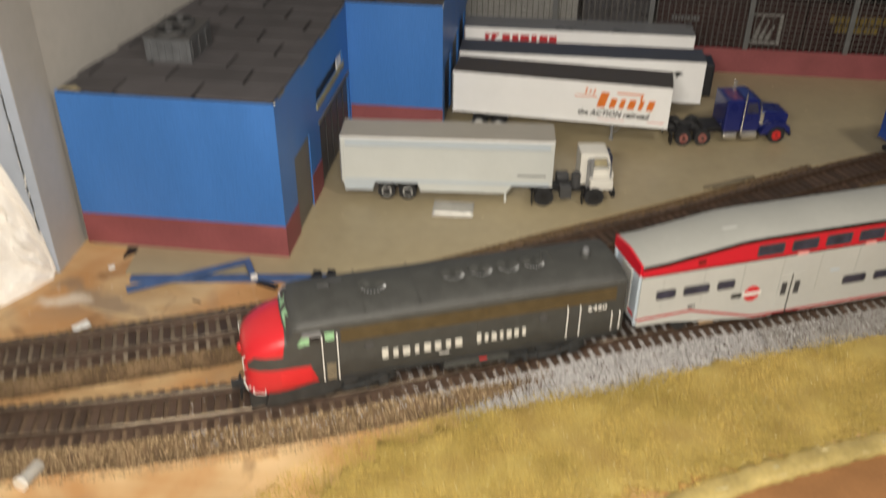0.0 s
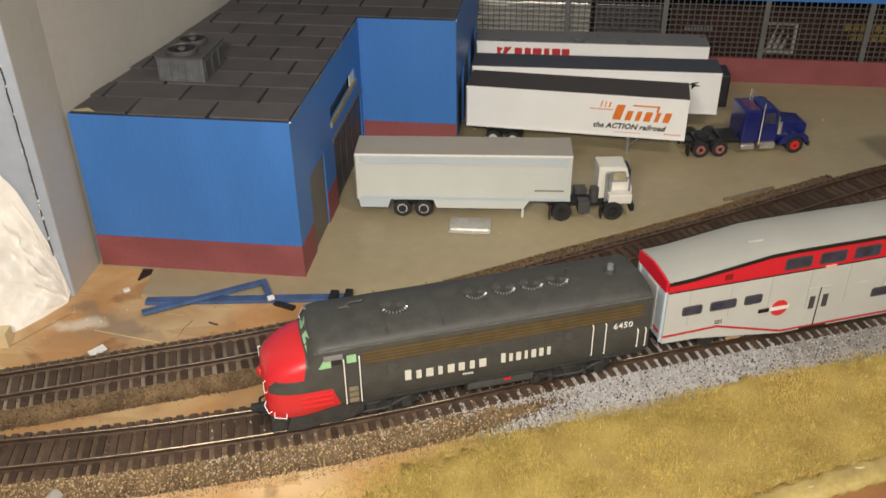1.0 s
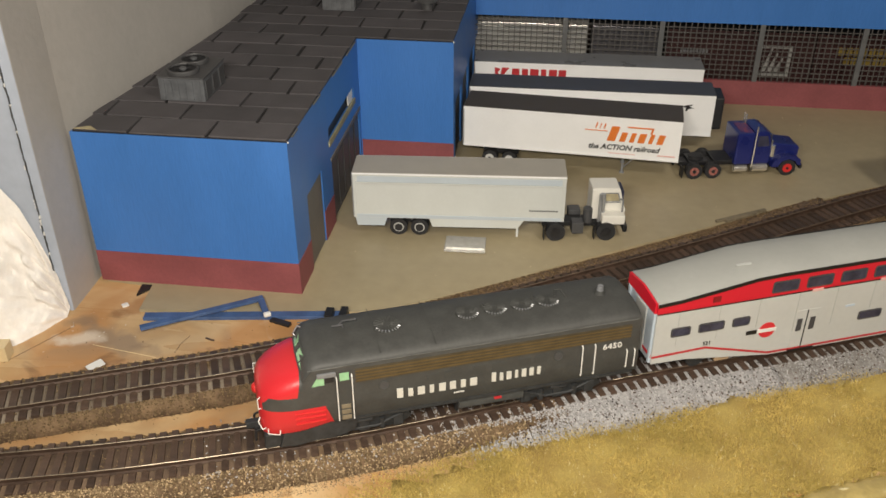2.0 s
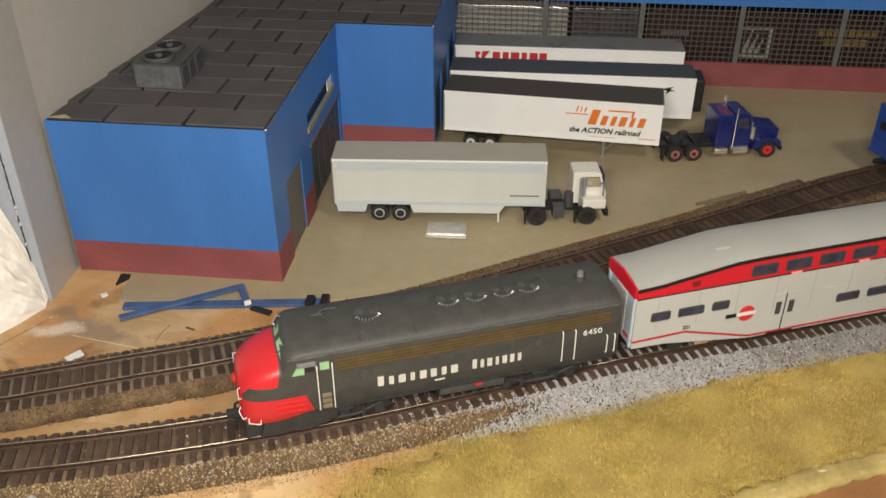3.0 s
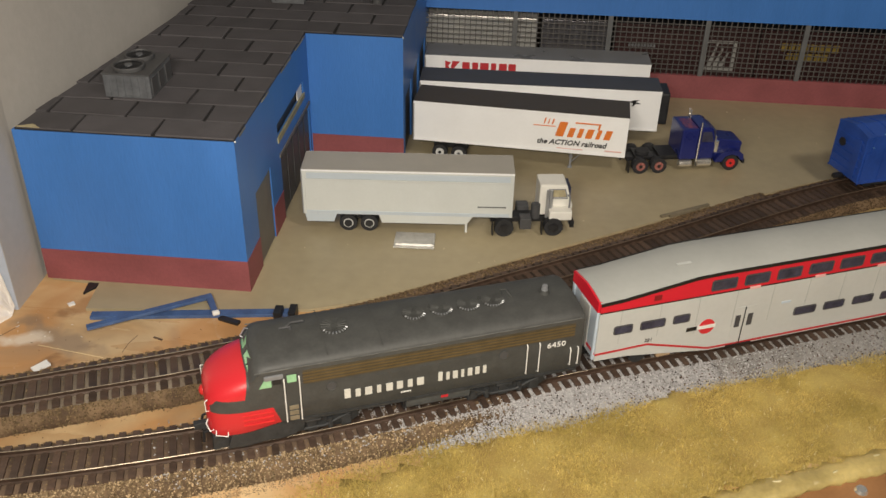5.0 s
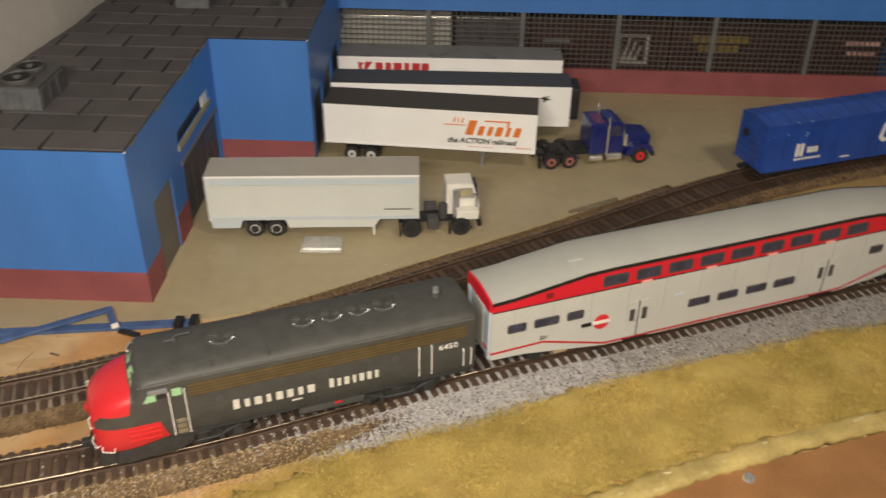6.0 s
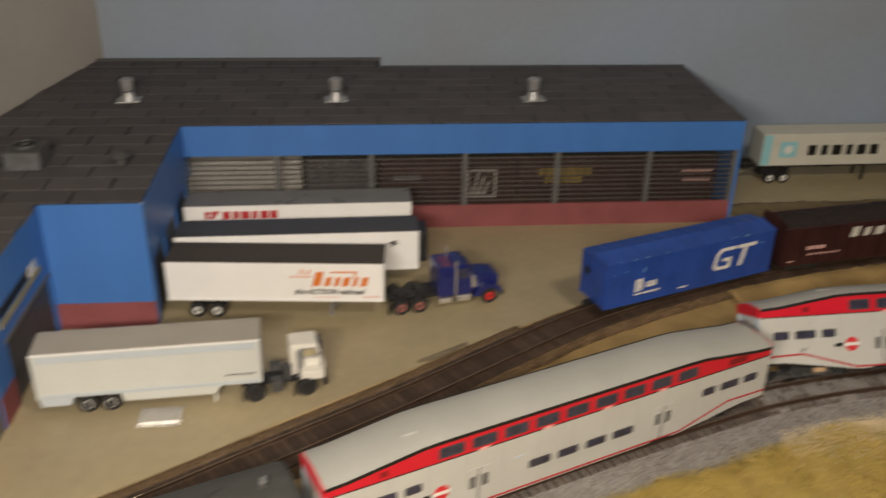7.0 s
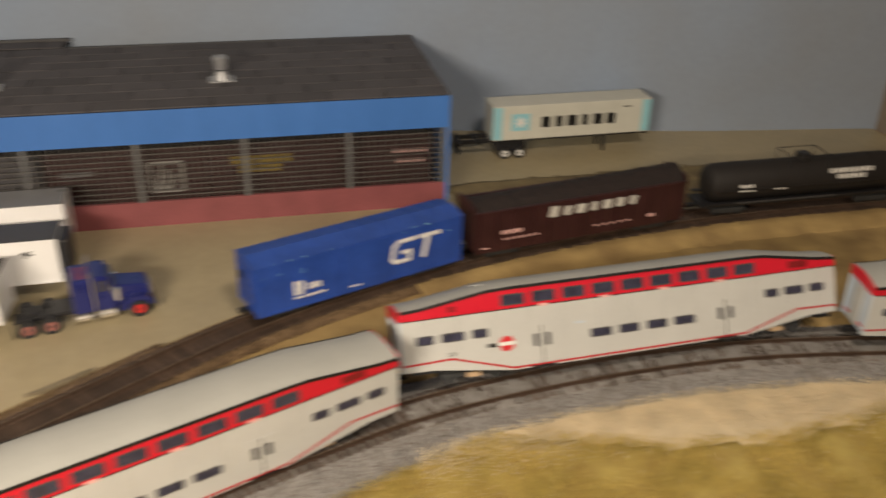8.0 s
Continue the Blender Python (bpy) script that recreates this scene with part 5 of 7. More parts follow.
    # roof
    for x in (0.0610, 0.0985, 0.1118, 0.1250, 0.1375):
        r = 0.0066 if x < 0.07 else 0.0057
        f = part("roof_fan", cy((x, 0, ROOF - 0.0006), r * 0.92, 0.0013, n=28), M_LOCO, top, "round roof fan")
        bm = bmesh.new()
        for k in range(18):
            a = k * math.pi / 9
            rod(bm, (x + r * 0.25 * math.cos(a), r * 0.25 * math.sin(a), ROOF + 0.0010), (x + r * 0.95 * math.cos(a), r * 0.95 * math.sin(a), ROOF + 0.0010), 0.00015, 4)
        part("grille", bm, M_LOCO, f, "dark grille spokes")
        # Only the near rim gets bright tips: blades catching light, painted in.
        bm = bmesh.new()
        for k in range(-4, 5):
            a = -math.pi / 2 + k * 0.27
            rod(bm, (x + r * 0.80 * math.cos(a), r * 0.80 * math.sin(a), ROOF + 0.0011), (x + r * 0.97 * math.cos(a), r * 0.97 * math.sin(a), ROOF + 0.0009), 0.00028, 4)
        part("worn_blade", bm, M_GALV, f, "bright blade tips, glints painted on the near rim")
    part("exhaust_dome", cy((0.1640, 0, ROOF - 0.0004), 0.0027, 0.0022, n=20, r2=0.0021), M_LOCO, top)
    part("dome_cap", cy((0.1640, 0, ROOF + 0.0018), 0.0017, 0.0024, n=16, r2=0.0014), M_GREYP, top)
    for x in (0.0545, 0.0795):
        bm = bmesh.new()
        loft(bm, [[(x + d, y, z + 0.0002) for y, z in ((-W * 0.93, EAVE + 0.003), (-W * 0.5, ROOF - 0.0004), (0, ROOF), (W * 0.5, ROOF - 0.0004), (W * 0.93, EAVE + 0.003))] for d in (0, 0.0005)], cap=False, closed=False)
        part("roof_seam", bm, M_LOCO, top)
    part("lift_ring", rd((0.1430, 0.004, ROOF - 0.001), (0.1425, 0.004, ROOF + 0.0030), (0.1450, 0.003, ROOF + 0.0034), (0.1475, 0.001, ROOF - 0.0002), r=0.0003), M_LOCO, top)
    part("lift_ring", rd((0.1060, 0.003, ROOF - 0.0004), (0.1062, 0.003, ROOF + 0.0020), (0.1072, 0.003, ROOF - 0.0003), r=0.0003), M_LOCO, top)
    part("lift_ring", rd((0.1310, 0.003, ROOF - 0.0004), (0.1312, 0.003, ROOF + 0.0022), (0.1322, 0.003, ROOF - 0.0003), r=0.0003), M_LOCO, top)
    part("horn", rd((0.040, 0.006, ROOF), (0.042, 0.006, ROOF + 0.0018), (0.048, 0.006, ROOF + 0.0018), r=0.0005), M_GREYD, top, "roof air horn")
    part("horn", rd((0.0415, 0.0035, ROOF), (0.0415, 0.0035, ROOF + 0.0014), (0.0365, 0.0035, ROOF + 0.0014), r=0.0005), M_GREYD, top)
    part("cab_grab", rd((0.0206, 0.0110, 0.0440), (0.0196, 0.0118, 0.0450), (0.0218, 0.0112, 0.0492), (0.0232, 0.0100, 0.0494), r=0.00035), M_GALV, top)
    # running gear
    part("pilot", px([(0.0008, 0.0020), (0.0080, 0.0022), (0.0145, 0.0115), (0.0014, 0.0098)], -0.0138, 0.0138, "y", 0.0008), M_TRUCK, top, "dark grey front pilot")
    for y in (-0.0065, -0.0045, 0.0055):
        part("air_hose", rd((0.0010, y, 0.0085), (-0.0022, y, 0.0072), (-0.0028, y - 0.0006, 0.0025), r=0.0006), M_DARK, top, "black air hose")
    part("coupler", bx(-0.0065, 0.003, -0.0016, 0.0016, 0.005, 0.0085, 0.0005), M_TRUCK, top)
    part("coupler", bx(0.176, 0.1845, -0.0016, 0.0016, 0.005, 0.0085, 0.0005), M_TRUCK, top)
    part("fuel_tank", px([(-0.0162, 0.0085), (-0.0140, 0.0062), (0.0140, 0.0062), (0.0162, 0.0085), (0.0168, 0.0118), (0.0160, 0.0155), (-0.0160, 0.0155), (-0.0168, 0.0118)], 0.0905, 0.1222, "x", 0.0006), M_TANKGREY, top)
    for x in (0.0893, 0.1222):
        part("tank_end", bx(x, x + 0.0013, -0.0150, 0.0150, 0.0060, 0.0152, 0.0004), M_DARK, top, "black tank end")
    part("tank_label", bx(0.1075, 0.1110, -0.0171, -0.0160, 0.0112, 0.0124), M_REDMARK, top, "small red tank marking")
    for x in (0.046, 0.140):
        tr = part("truck", bx(x - 0.020, x + 0.020, -0.0112, 0.0112, 0.0050, 0.0125, 0.0008), M_TRUCK, top, "dark side-framed wheel truck")
        for s in (-1, 1):
            y0, y1 = sorted((s * 0.0112, s * 0.0138))
            part("side_frame", px([(x - 0.0225, 0.0070), (x - 0.0185, 0.0045), (x - 0.0105, 0.0050), (x - 0.006, 0.0038), (x + 0.006, 0.0038), (x + 0.0105, 0.0050), (x + 0.0185, 0.0045), (x + 0.0225, 0.0070), (x + 0.0215, 0.0100), (x + 0.010, 0.0118), (x - 0.010, 0.0118), (x - 0.0215, 0.0100)], y0, y1, "y", 0.0005), M_TRUCK, tr)
            for k in (-0.016, 0.0, 0.016):
                part("journal_box", bx(x + k - 0.0024, x + k + 0.0024, y0 - 0.0012, y1 + 0.0012, 0.0040, 0.0098, 0.0005), M_TRUCK, tr)
            for k in (-0.0085, 0.0085):
                part("spring", cy((x + k, s * 0.0142, 0.0042), 0.0014, 0.0055, "z", 10), M_TRUCK, tr)
            part("brake_hanger", rd((x - 0.019, s * 0.0150, 0.0115), (x - 0.006, s * 0.0150, 0.0060), (x + 0.006, s * 0.0150, 0.0060), (x + 0.019, s * 0.0150, 0.0115), r=0.0006), M_TRUCK, tr)
            part("brake_cylinder", cy((x - 0.004, s * 0.0146, 0.0106), 0.0013, 0.008, "x", 10), M_TRUCK, tr)
            for k in (-0.0125, 0.0125):
                part("wheel", cy((x + k, s * 0.0086 - 0.0013, 0.0055), 0.0055, 0.0026, "y", 20), M_TRUCK, tr)
    return top


A_ENG = 22.03
engine = build_engine(pose(-0.0523, 0.3073, RAIL_Z, 0, 0, A_ENG))


# ---- double-deck coaches ----
M_SEAM = mat("shaded_panel_seam", (0.355, 0.37, 0.36), 0.5, var=0.05, scale=200, bump=0)


def build_coach(m, label):
    top = thing("passenger_coach", m, label, "passenger coach", group="double-deck train coaches")
    L, W = 0.2863, 0.0156
    low = [(0, 0.0112), (0.018, 0.0108), (0.066, 0.0042), (L - 0.066, 0.0042), (L - 0.018, 0.0108), (L, 0.0112)]
    RED0 = 0.0408
    eave = [(0, 0.0462), (0.012, 0.0470), (0.052, 0.0528), (0.066, 0.0533), (L - 0.066, 0.0533), (L - 0.052, 0.0528), (L - 0.012, 0.0470), (L, 0.0462)]
    for s in (-1, 1):
        y0, y1 = sorted((s * W, s * (W - 0.001)))
        part("side_wall", px(low + [(L, RED0), (0, RED0)], y0, y1, "y"), M_COACH, top, "pale grey lower side")
        part("upper_side", px([(0, RED0), (L, RED0)] + eave[::-1], y0, y1, "y"), M_RED, top, "bright red upper side")
        yb0, yb1 = sorted((s * W, s * (W + 0.0002)))
        part("waist_line", bx(0, L, yb0, yb1, RED0 - 0.0005, RED0 + 0.0001), M_BLACK, top)
        stripe = [(0, 0.0158), (0.029, 0.0166), (0.066, 0.0062), (L - 0.066, 0.0062), (L - 0.029, 0.0166), (L, 0.0158)]
        part("red_stripe", px(stripe + [(x, z - 0.0012) for x, z in stripe[::-1]], yb0, yb1 + 0.00005, "y"), M_KNIGHT, top, "cranked red side stripe")
        part("roof_gutter", px([(x, z + 0.0004) for x, z in eave] + [(x, z - 0.0014) for x, z in eave[::-1]], *sorted((s * W, s * (W + 0.0005))), "y"), M_BLACK, top, "black roof edge strip")

        def window(x0, x1, z0, z1, name="window"):
            f = part(name, px(round_rect(x0, x1, z0, z1, 0.0012), *sorted((s * (W - 0.0002), s * (W + 0.00025))), "y"), M_FRAME, top)
            part("pane", px(round_rect(x0 + 0.0008, x1 - 0.0008, z0 + 0.0008, z1 - 0.0008, 0.0007), *sorted((s * (W - 0.0002), s * (W + 0.0004))), "y"), M_WINDOW, f)

        for i in range(9):
            x = 0.0606 + 0.01913 * i
            window(x, x + 0.0148, 0.0426, 0.0493)
        for x0, x1 in ((0.0086, 0.0192), (0.0233, 0.0375), (0.0418, 0.0515)):
            window(x0, x1, 0.0258, 0.0312)
            window(L - x1, L - x0, 0.0258, 0.0312)
        for x0, x1 in ((0.1153, 0.1292), (0.1340, 0.1473), (0.1525, 0.1661), (0.1707, 0.1850)):
            window(x0, x1, 0.0168, 0.0222)
        for xc in (0.0844, L - 0.0800):
            d = part("door", bx(xc - 0.0068, xc + 0.0068, *sorted((s * W, s * (W + 0.00015))), 0.0052, 0.0290), M_COACH, top, "pair of sliding doors")
            part("door_gap", bx(xc - 0.0003, xc + 0.0003, *sorted((s * W, s * (W + 0.0003))), 0.0055, 0.0288), M_BLACK, d)
            for x in (xc - 0.0052, xc + 0.0022):
                part("door_window", bx(x, x + 0.0030, *sorted((s * W, s * (W + 0.00035))), 0.0165, 0.0240), M_FRAME, d)
            part("door_step", bx(xc - 0.0075, xc + 0.0075, *sorted((s * W, s * (W + 0.0006))), 0.0042, 0.0052), M_BLACK, d)
        part("vent_hatch", bx(0.0287, 0.0328, *sorted((s * W, s * (W + 0.0004))), 0.0430, 0.0462, 0.0002), M_REDDARK, top, "dark red vent hatch")
        part("equipment_grille", bx(0.2523, 0.2662, *sorted((s * W, s * (W + 0.0004))), 0.0425, 0.0468, 0.0002), M_REDDARK, top, "dark red louvred grille")
        for x in (0.0838, 0.1230, 0.1620, 0.2005):
            part("sticker", bx(x, x + 0.0062, *sorted((s * W, s * (W + 0.0004))), 0.0399, 0.0414), M_PINK, top)
        bm = bmesh.new()
        bmesh.ops.create_cone(bm, cap_ends=True, segments=28, radius1=0.0046, radius2=0.0046, depth=0.0005, matrix=Matrix.Translation((0.0625, s * W, 0.0205)) @ Matrix.Rotation(radians(90), 4, "X"))
        badge = part("round_emblem", bm, M_REDMARK, top, "red disc emblem with white bar")
        part("emblem_bar", bx(0.0572, 0.0675, *sorted((s * W, s * (W + 0.00045))), 0.0195, 0.0216), M_WHITE, badge)
        part("name_bar", bx(0.0508, 0.0566, *sorted((s * W, s * (W + 0.0003))), 0.0193, 0.0216), M_BLACK, top, "small black name bar")
        part("notice", bx(0.106, 0.1115, *sorted((s * W, s * (W + 0.0002))), 0.0265, 0.0278), M_COACHEND, top)
        for i in range(13):
            x = 0.012 + 0.0218 * i
            part("panel_seam", bx(x - 0.00009, x + 0.00009, *sorted((s * W, s * (W + 0.00012))), 0.0170 if 0.05 < x < L - 0.05 else 0.0200, RED0 - 0.0006), M_SEAM, top)
    words("221", 0.0030, pose(0.0270, -W - 0.0003, 0.0178, 90, 0, 0), M_BLACK, top, "road_number")
    # roof, ends, floor
    bm = bmesh.new()
    secs = []
    for x, z in eave:
        secs.append([(x, -W + 0.0004, z - 0.0010), (x, -W * 0.985, z + 0.0002), (x, -W * 0.8, z + 0.0013), (x, -W * 0.45, z + 0.0024), (x, 0, z + 0.0028), (x, W * 0.45, z + 0.0024), (x, W * 0.8, z + 0.0013), (x, W * 0.985, z + 0.0002), (x, W - 0.0004, z - 0.0010)])
    loft(bm, secs)
    r = part("roof", bm, M_COACHROOF, top, "light grey curved roof", smooth=True)
    r.data.set_sharp_from_angle(angle=radians(40))
    part("roof_label", bx(0.045, 0.053, -0.006, -0.0048, 0.0552, 0.0556), M_COACH, top)
    for x0, x1, s in ((0.0001, 0.0012, -1), (L - 0.0012, L - 0.0001, 1)):
        e = part("end_wall", bx(x0, x1, -W + 0.001, W - 0.001, 0.0112, RED0), M_COACHEND, top, "pale blue end wall")
        part("end_band", px([(-W + 0.001, RED0), (W - 0.001, RED0), (W - 0.001, 0.0468), (0, 0.0488), (-W + 0.001, 0.0468)], x0 - (0.0012 if s < 0 else 0), x1 + (0.0012 if s > 0 else 0), "x"), M_RED, top, "red end band")
        xa = x0 - 0.0003 if s < 0 else x1
        part("end_stripe", bx(xa, xa + 0.0003, -W + 0.001, W - 0.001, 0.0145, 0.0160), M_REDMARK, e)
        part("end_door", bx(xa - (0.0004 if s < 0 else 0), xa + 0.0007, -0.0055, 0.0055, 0.0125, 0.0385, 0.0003), M_COACH, e)
        for y in (-0.0135, 0.0135):
            part("corner_post", bx(xa - (0.0008 if s < 0 else 0), xa + 0.0011, y - 0.0009, y + 0.0009, 0.0112, 0.0406, 0.0003), M_COACHEND, e)
        xc = x0 - 0.006 if s < 0 else x1 - 0.004
        part("coupler", bx(xc, xc + 0.010, -0.0018, 0.0018, 0.0048, 0.0085, 0.0005), M_DARK, top)
    part("underframe", px([(0.004, 0.0092), (0.022, 0.0090), (0.068, 0.0046), (L - 0.068, 0.0046), (L - 0.022, 0.0090), (L - 0.004, 0.0092), (L - 0.004, 0.0130), (0.004, 0.0130)], -W + 0.0015, W - 0.0015, "y"), M_DARK, top)
    for x in (0.042, L - 0.042):
        tr = part("truck", bx(x - 0.019, x + 0.019, -0.0105, 0.0105, 0.0035, 0.0066, 0.0006), M_TRUCK, top)
        part("bolster", bx(x - 0.004, x + 0.004, -0.0125, 0.0125, 0.0030, 0.0060, 0.0005), M_TAN, tr, "tan plastic bolster")
        for s in (-1, 1):
            for k in (-0.014, 0.014):
                part("wheel", cy((x + k, s * 0.0086 - 0.0013, 0.0048), 0.0048, 0.0026, "y", 18), M_TRUCK, tr)
    return top


A1 = math.degrees(math.atan2(0.4757 - 0.367, 0.3925 - 0.1277))


def from_near_edge(x, y, z, angle, half, up=0.0, tip=0.0):
    """The pose of a vehicle whose near lower edge starts at x, y, z: half its half width, up the edge's height over its rails."""
    return pose(x, y, z, 0, 0, angle) @ pose(0, 0, 0, -tip) @ pose(0, half, -up)


coach = build_coach(from_near_edge(0.1277, 0.3675, RAIL_Z + 0.0112, A1, 0.0156, 0.0112), "pale grey and red double-deck coach coupled behind the engine")
tipped = copy_thing(coach, from_near_edge(0.4000, 0.4985, 0.0273, 3.4, 0.0156, 0.0112, 24))
tagged(tipped, "derailed pale grey and red double-deck coach leaning over backwards")
third = copy_thing(coach, from_near_edge(0.6932, 0.4952, RAIL_Z + 0.0112, -9, 0.0156, 0.0112))
tagged(third, "pale grey and red double-deck coach upright on the curve")


# ---- road trailers and tractors ----
def wheel(parent, x, y, r, w, rim, side=-1, hub=0.40):
    t = part("tyre", cy((x, y, r), r, w, "y", 24), M_TYRE, parent)
    bm = bmesh.new()
    yy = y - 0.0003 if side < 0 else y + w - 0.0001
    cyl(bm, (x, yy, r), r * 0.56, 0.0005, "y", 18)
    rimo = part("rim", bm, rim, t)
    part("hub", cy((x, yy - 0.0004 if side < 0 else yy + 0.0003, r), r * hub, 0.0006, "y", 14), M_DARK, rimo)
    return t


def axle(parent, x, half, r, rim, hub=0.40):
    wheel(parent, x, -half, r, 0.0052, rim, -1, hub)
    wheel(parent, x, half - 0.0052, r, 0.0052, rim, 1, hub)
    part("axle", cy((x, -half + 0.004, r), 0.0012, 2 * half - 0.008, "y", 10), M_DARK, parent)


def build_trailer(m, L, W, z0, z1, side, roof, label, axles, rim, leg=None):
    """x from the rear doors forward, y across, z up from the ground."""
    top = thing("semi_trailer", m, label, "semi trailer", group="parked road trailers")
    h = W / 2
    part("box_body", bx(0, L, -h, h, z0, z1 - 0.0006, 0.0004), side, top)
    part("roof", bx(-0.0001, L + 0.0001, -h - 0.0001, h + 0.0001, z1 - 0.0006, z1, 0.0002), roof, top)
    for s in (-1, 1):
        part("top_rail", bx(0, L, *sorted((s * h, s * (h + 0.0004))), z1 - 0.0022, z1 - 0.0003), side, top)
        part("bottom_rail", bx(0, L, *sorted((s * h, s * (h + 0.0004))), z0, z0 + 0.0014), side, top)
    part("rear_frame", bx(-0.0006, 0.0004, -h, h, z0, z1 - 0.001), M_GREYP, top)
    part("chassis", bx(0.004, L * 0.93, -0.0045, 0.0045, z0 - 0.0028, z0), M_DARK, top)
    for x in axles:
        axle(top, x, h - 0.0005, 0.0058, rim, 0.2 if leg else 0.46)
    part("bogie", bx(min(axles) - 0.006, max(axles) + 0.006, -0.007, 0.007, 0.0065, z0, 0.0005), M_DARK, top)
    if leg:
        for s in (-1, 1):
            g = part("landing_leg", bx(leg - 0.0008, leg + 0.0008, s * 0.009 - 0.0008, s * 0.009 + 0.0008, 0.0012, z0), M_GREYP, top)
            part("foot", bx(leg - 0.0016, leg + 0.0016, s * 0.009 - 0.0014, s * 0.009 + 0.0014, 0, 0.0012), M_GREYP, g)
            part("brace", rd((leg, s * 0.009, 0.004), (leg + 0.010, s * 0.009, z0), r=0.0004), M_GREYP, g)
    return top


M_VANBLUE = mat("pale_bluish_trailer_paint", (0.50, 0.56, 0.61), 0.4, var=0.04, scale=60, bump=0.03)
PALE_RIM = mat("pale_wheel_rim", (0.6, 0.6, 0.58), 0.4, var=0.05, scale=200, bump=0)
# pale grey furniture van, low skirts
van = build_trailer(pose(-0.0520, 0.5078, 0, 0, 0, 4.5) @ pose(0, 0.0132, 0), 0.1356, 0.0256, 0.0128, 0.0449, M_TRAILG, M_TRAILGR, "pale grey van trailer with low skirts", [0.0287, 0.0424], PALE_RIM)
for s in (-1, 1):
    y0, y1 = sorted((s * 0.0130, s * 0.0120))
    part("skirt", px([(0.002, 0.0068), (0.0195, 0.0068), (0.0215, 0.0128), (0.0008, 0.0128)], y0, y1, "y", 0.0002), M_VANBLUE, van, "pale bluish skirt")
    part("skirt", px([(0.0507, 0.0068), (0.1060, 0.0068), (0.1100, 0.0128), (0.0487, 0.0128)], y0, y1, "y", 0.0002), M_TRAILG, van)
    part("upper_band", bx(0.003, 0.1330, *sorted((s * 0.0128, s * 0.0133)), 0.0385, 0.0426, 0.0002), M_VANBLUE, van, "pale bluish upper panel band")
    part("band_moulding", bx(0.002, 0.1336, *sorted((s * 0.0128, s * 0.0136)), 0.0376, 0.0384), M_TRAILG, van)
    part("roof_edge", bx(0.0, 0.1356, *sorted((s * 0.0128, s * 0.0135)), 0.0437, 0.0447, 0.0002), M_TRAILW, van, "bright roof edge moulding")
    part("lower_band", bx(0.001, 0.1346, *sorted((s * 0.0128, s * 0.0133)), 0.0129, 0.0152, 0.0002), M_VANBLUE, van)
    for x0 in (0.0002, 0.1336):
        part("corner_post", bx(x0, x0 + 0.0018, *sorted((s * 0.0128, s * 0.0134)), 0.0129, 0.0436, 0.0002), M_TRAILG, van)
    part("landing_leg", bx(0.1051, 0.1066, s * 0.0108 - 0.0008, s * 0.0108 + 0.0008, 0, 0.0128), M_TRAILG, van)
side_bars(van, "notice", letters(0.1130, 0.1315, 0.0198, 0.0206, 12, 0.3), -0.0130, M_FRAME)
# white trailers at the dock
grande = build_trailer(pose(0.0062, 0.6233, 0, 0, 0, -4.07) @ pose(0, 0.0160, 0), 0.1570, 0.0312, 0.0148, 0.0462, M_TRAILW, M_TRAILK, "white trailer with orange lettering and dark roof", [0.020, 0.0345], PALE_RIM, 0.118)
Y = -0.0160
blocks(grande, "lettering", 0.0950, 0.1040, 0.0370, 0.0408, 3, Y, M_ORANGE, 0.30, lean=0.25, first=1.15)["label"] = "thin slanted orange letter blocks"
side_bars(grande, "swoosh", [(0.0890, 0.1050, 0.0350, 0.0355), (0.1190, 0.1375, 0.0388, 0.0397)], Y, M_ORANGE, 0.0)["label"] = "orange speed lines"
blocks(grande, "lettering", 0.1040, 0.1120, 0.0278, 0.0392, 1, Y, M_ORANGE, 0.72, lean=0.25)["label"] = "tall slanted orange letter block"
blocks(grande, "lettering", 0.1125, 0.1455, 0.0278, 0.0350, 5, Y, M_ORANGE, 0.62, lean=0.25)["label"] = "slanted orange letter blocks"
side_bars(grande, "lettering", [(0.1352, 0.1366, 0.0350, 0.0392)], Y, M_ORANGE, 0.2)
words("the ACTION railroad", 0.0057, pose(0.0920, Y - 0.0002, 0.0212, 90, 0, 0), M_BLACK, grande, "slogan", shear=0.28, stretch=1.0, weight=0.00013)
side_bars(grande, "underline", [(0.107, 0.126, 0.0182, 0.0186), (0.142, 0.154, 0.0186, 0.0194)], Y, M_PINK)
wing = build_trailer(pose(0.0066, 0.6628, 0, 0, 0, 0.82) @ pose(0, 0.0144, 0), 0.1852, 0.0280, 0.0132, 0.0463, M_TRAILW, M_TRAILS, "long white trailer with a blue-black roof", [0.022, 0.036], PALE_RIM, 0.140)
part("cooling_unit", bx(0.1853, 0.1922, -0.0115, 0.0115, 0.018, 0.0435, 0.0012), M_DARK, wing, "black front cooling unit")
bm = bmesh.new()
for pts in ([(0.1610, 0.0365), (0.1640, 0.0360), (0.1690, 0.0385), (0.1645, 0.0380)], [(0.1640, 0.0350), (0.1700, 0.0355), (0.1645, 0.0375)], [(0.1635, 0.0335), (0.1650, 0.0335), (0.1670, 0.0365), (0.1653, 0.0365)]):
    prism(bm, pts, -0.0145, -0.0139, "y")
part("emblem", bm, M_BLACK, wing, "small black bird-shaped emblem")
knight = build_trailer(pose(0.0047, 0.7172, 0, 0, 0, 0.9) @ pose(0, 0.0148, 0), 0.1843, 0.0290, 0.0130, 0.0470, M_TRAILW, M_TRAILM, "white trailer with red lettering and grey roof", [0.022, 0.036], PALE_RIM, 0.140)
bm = bmesh.new()
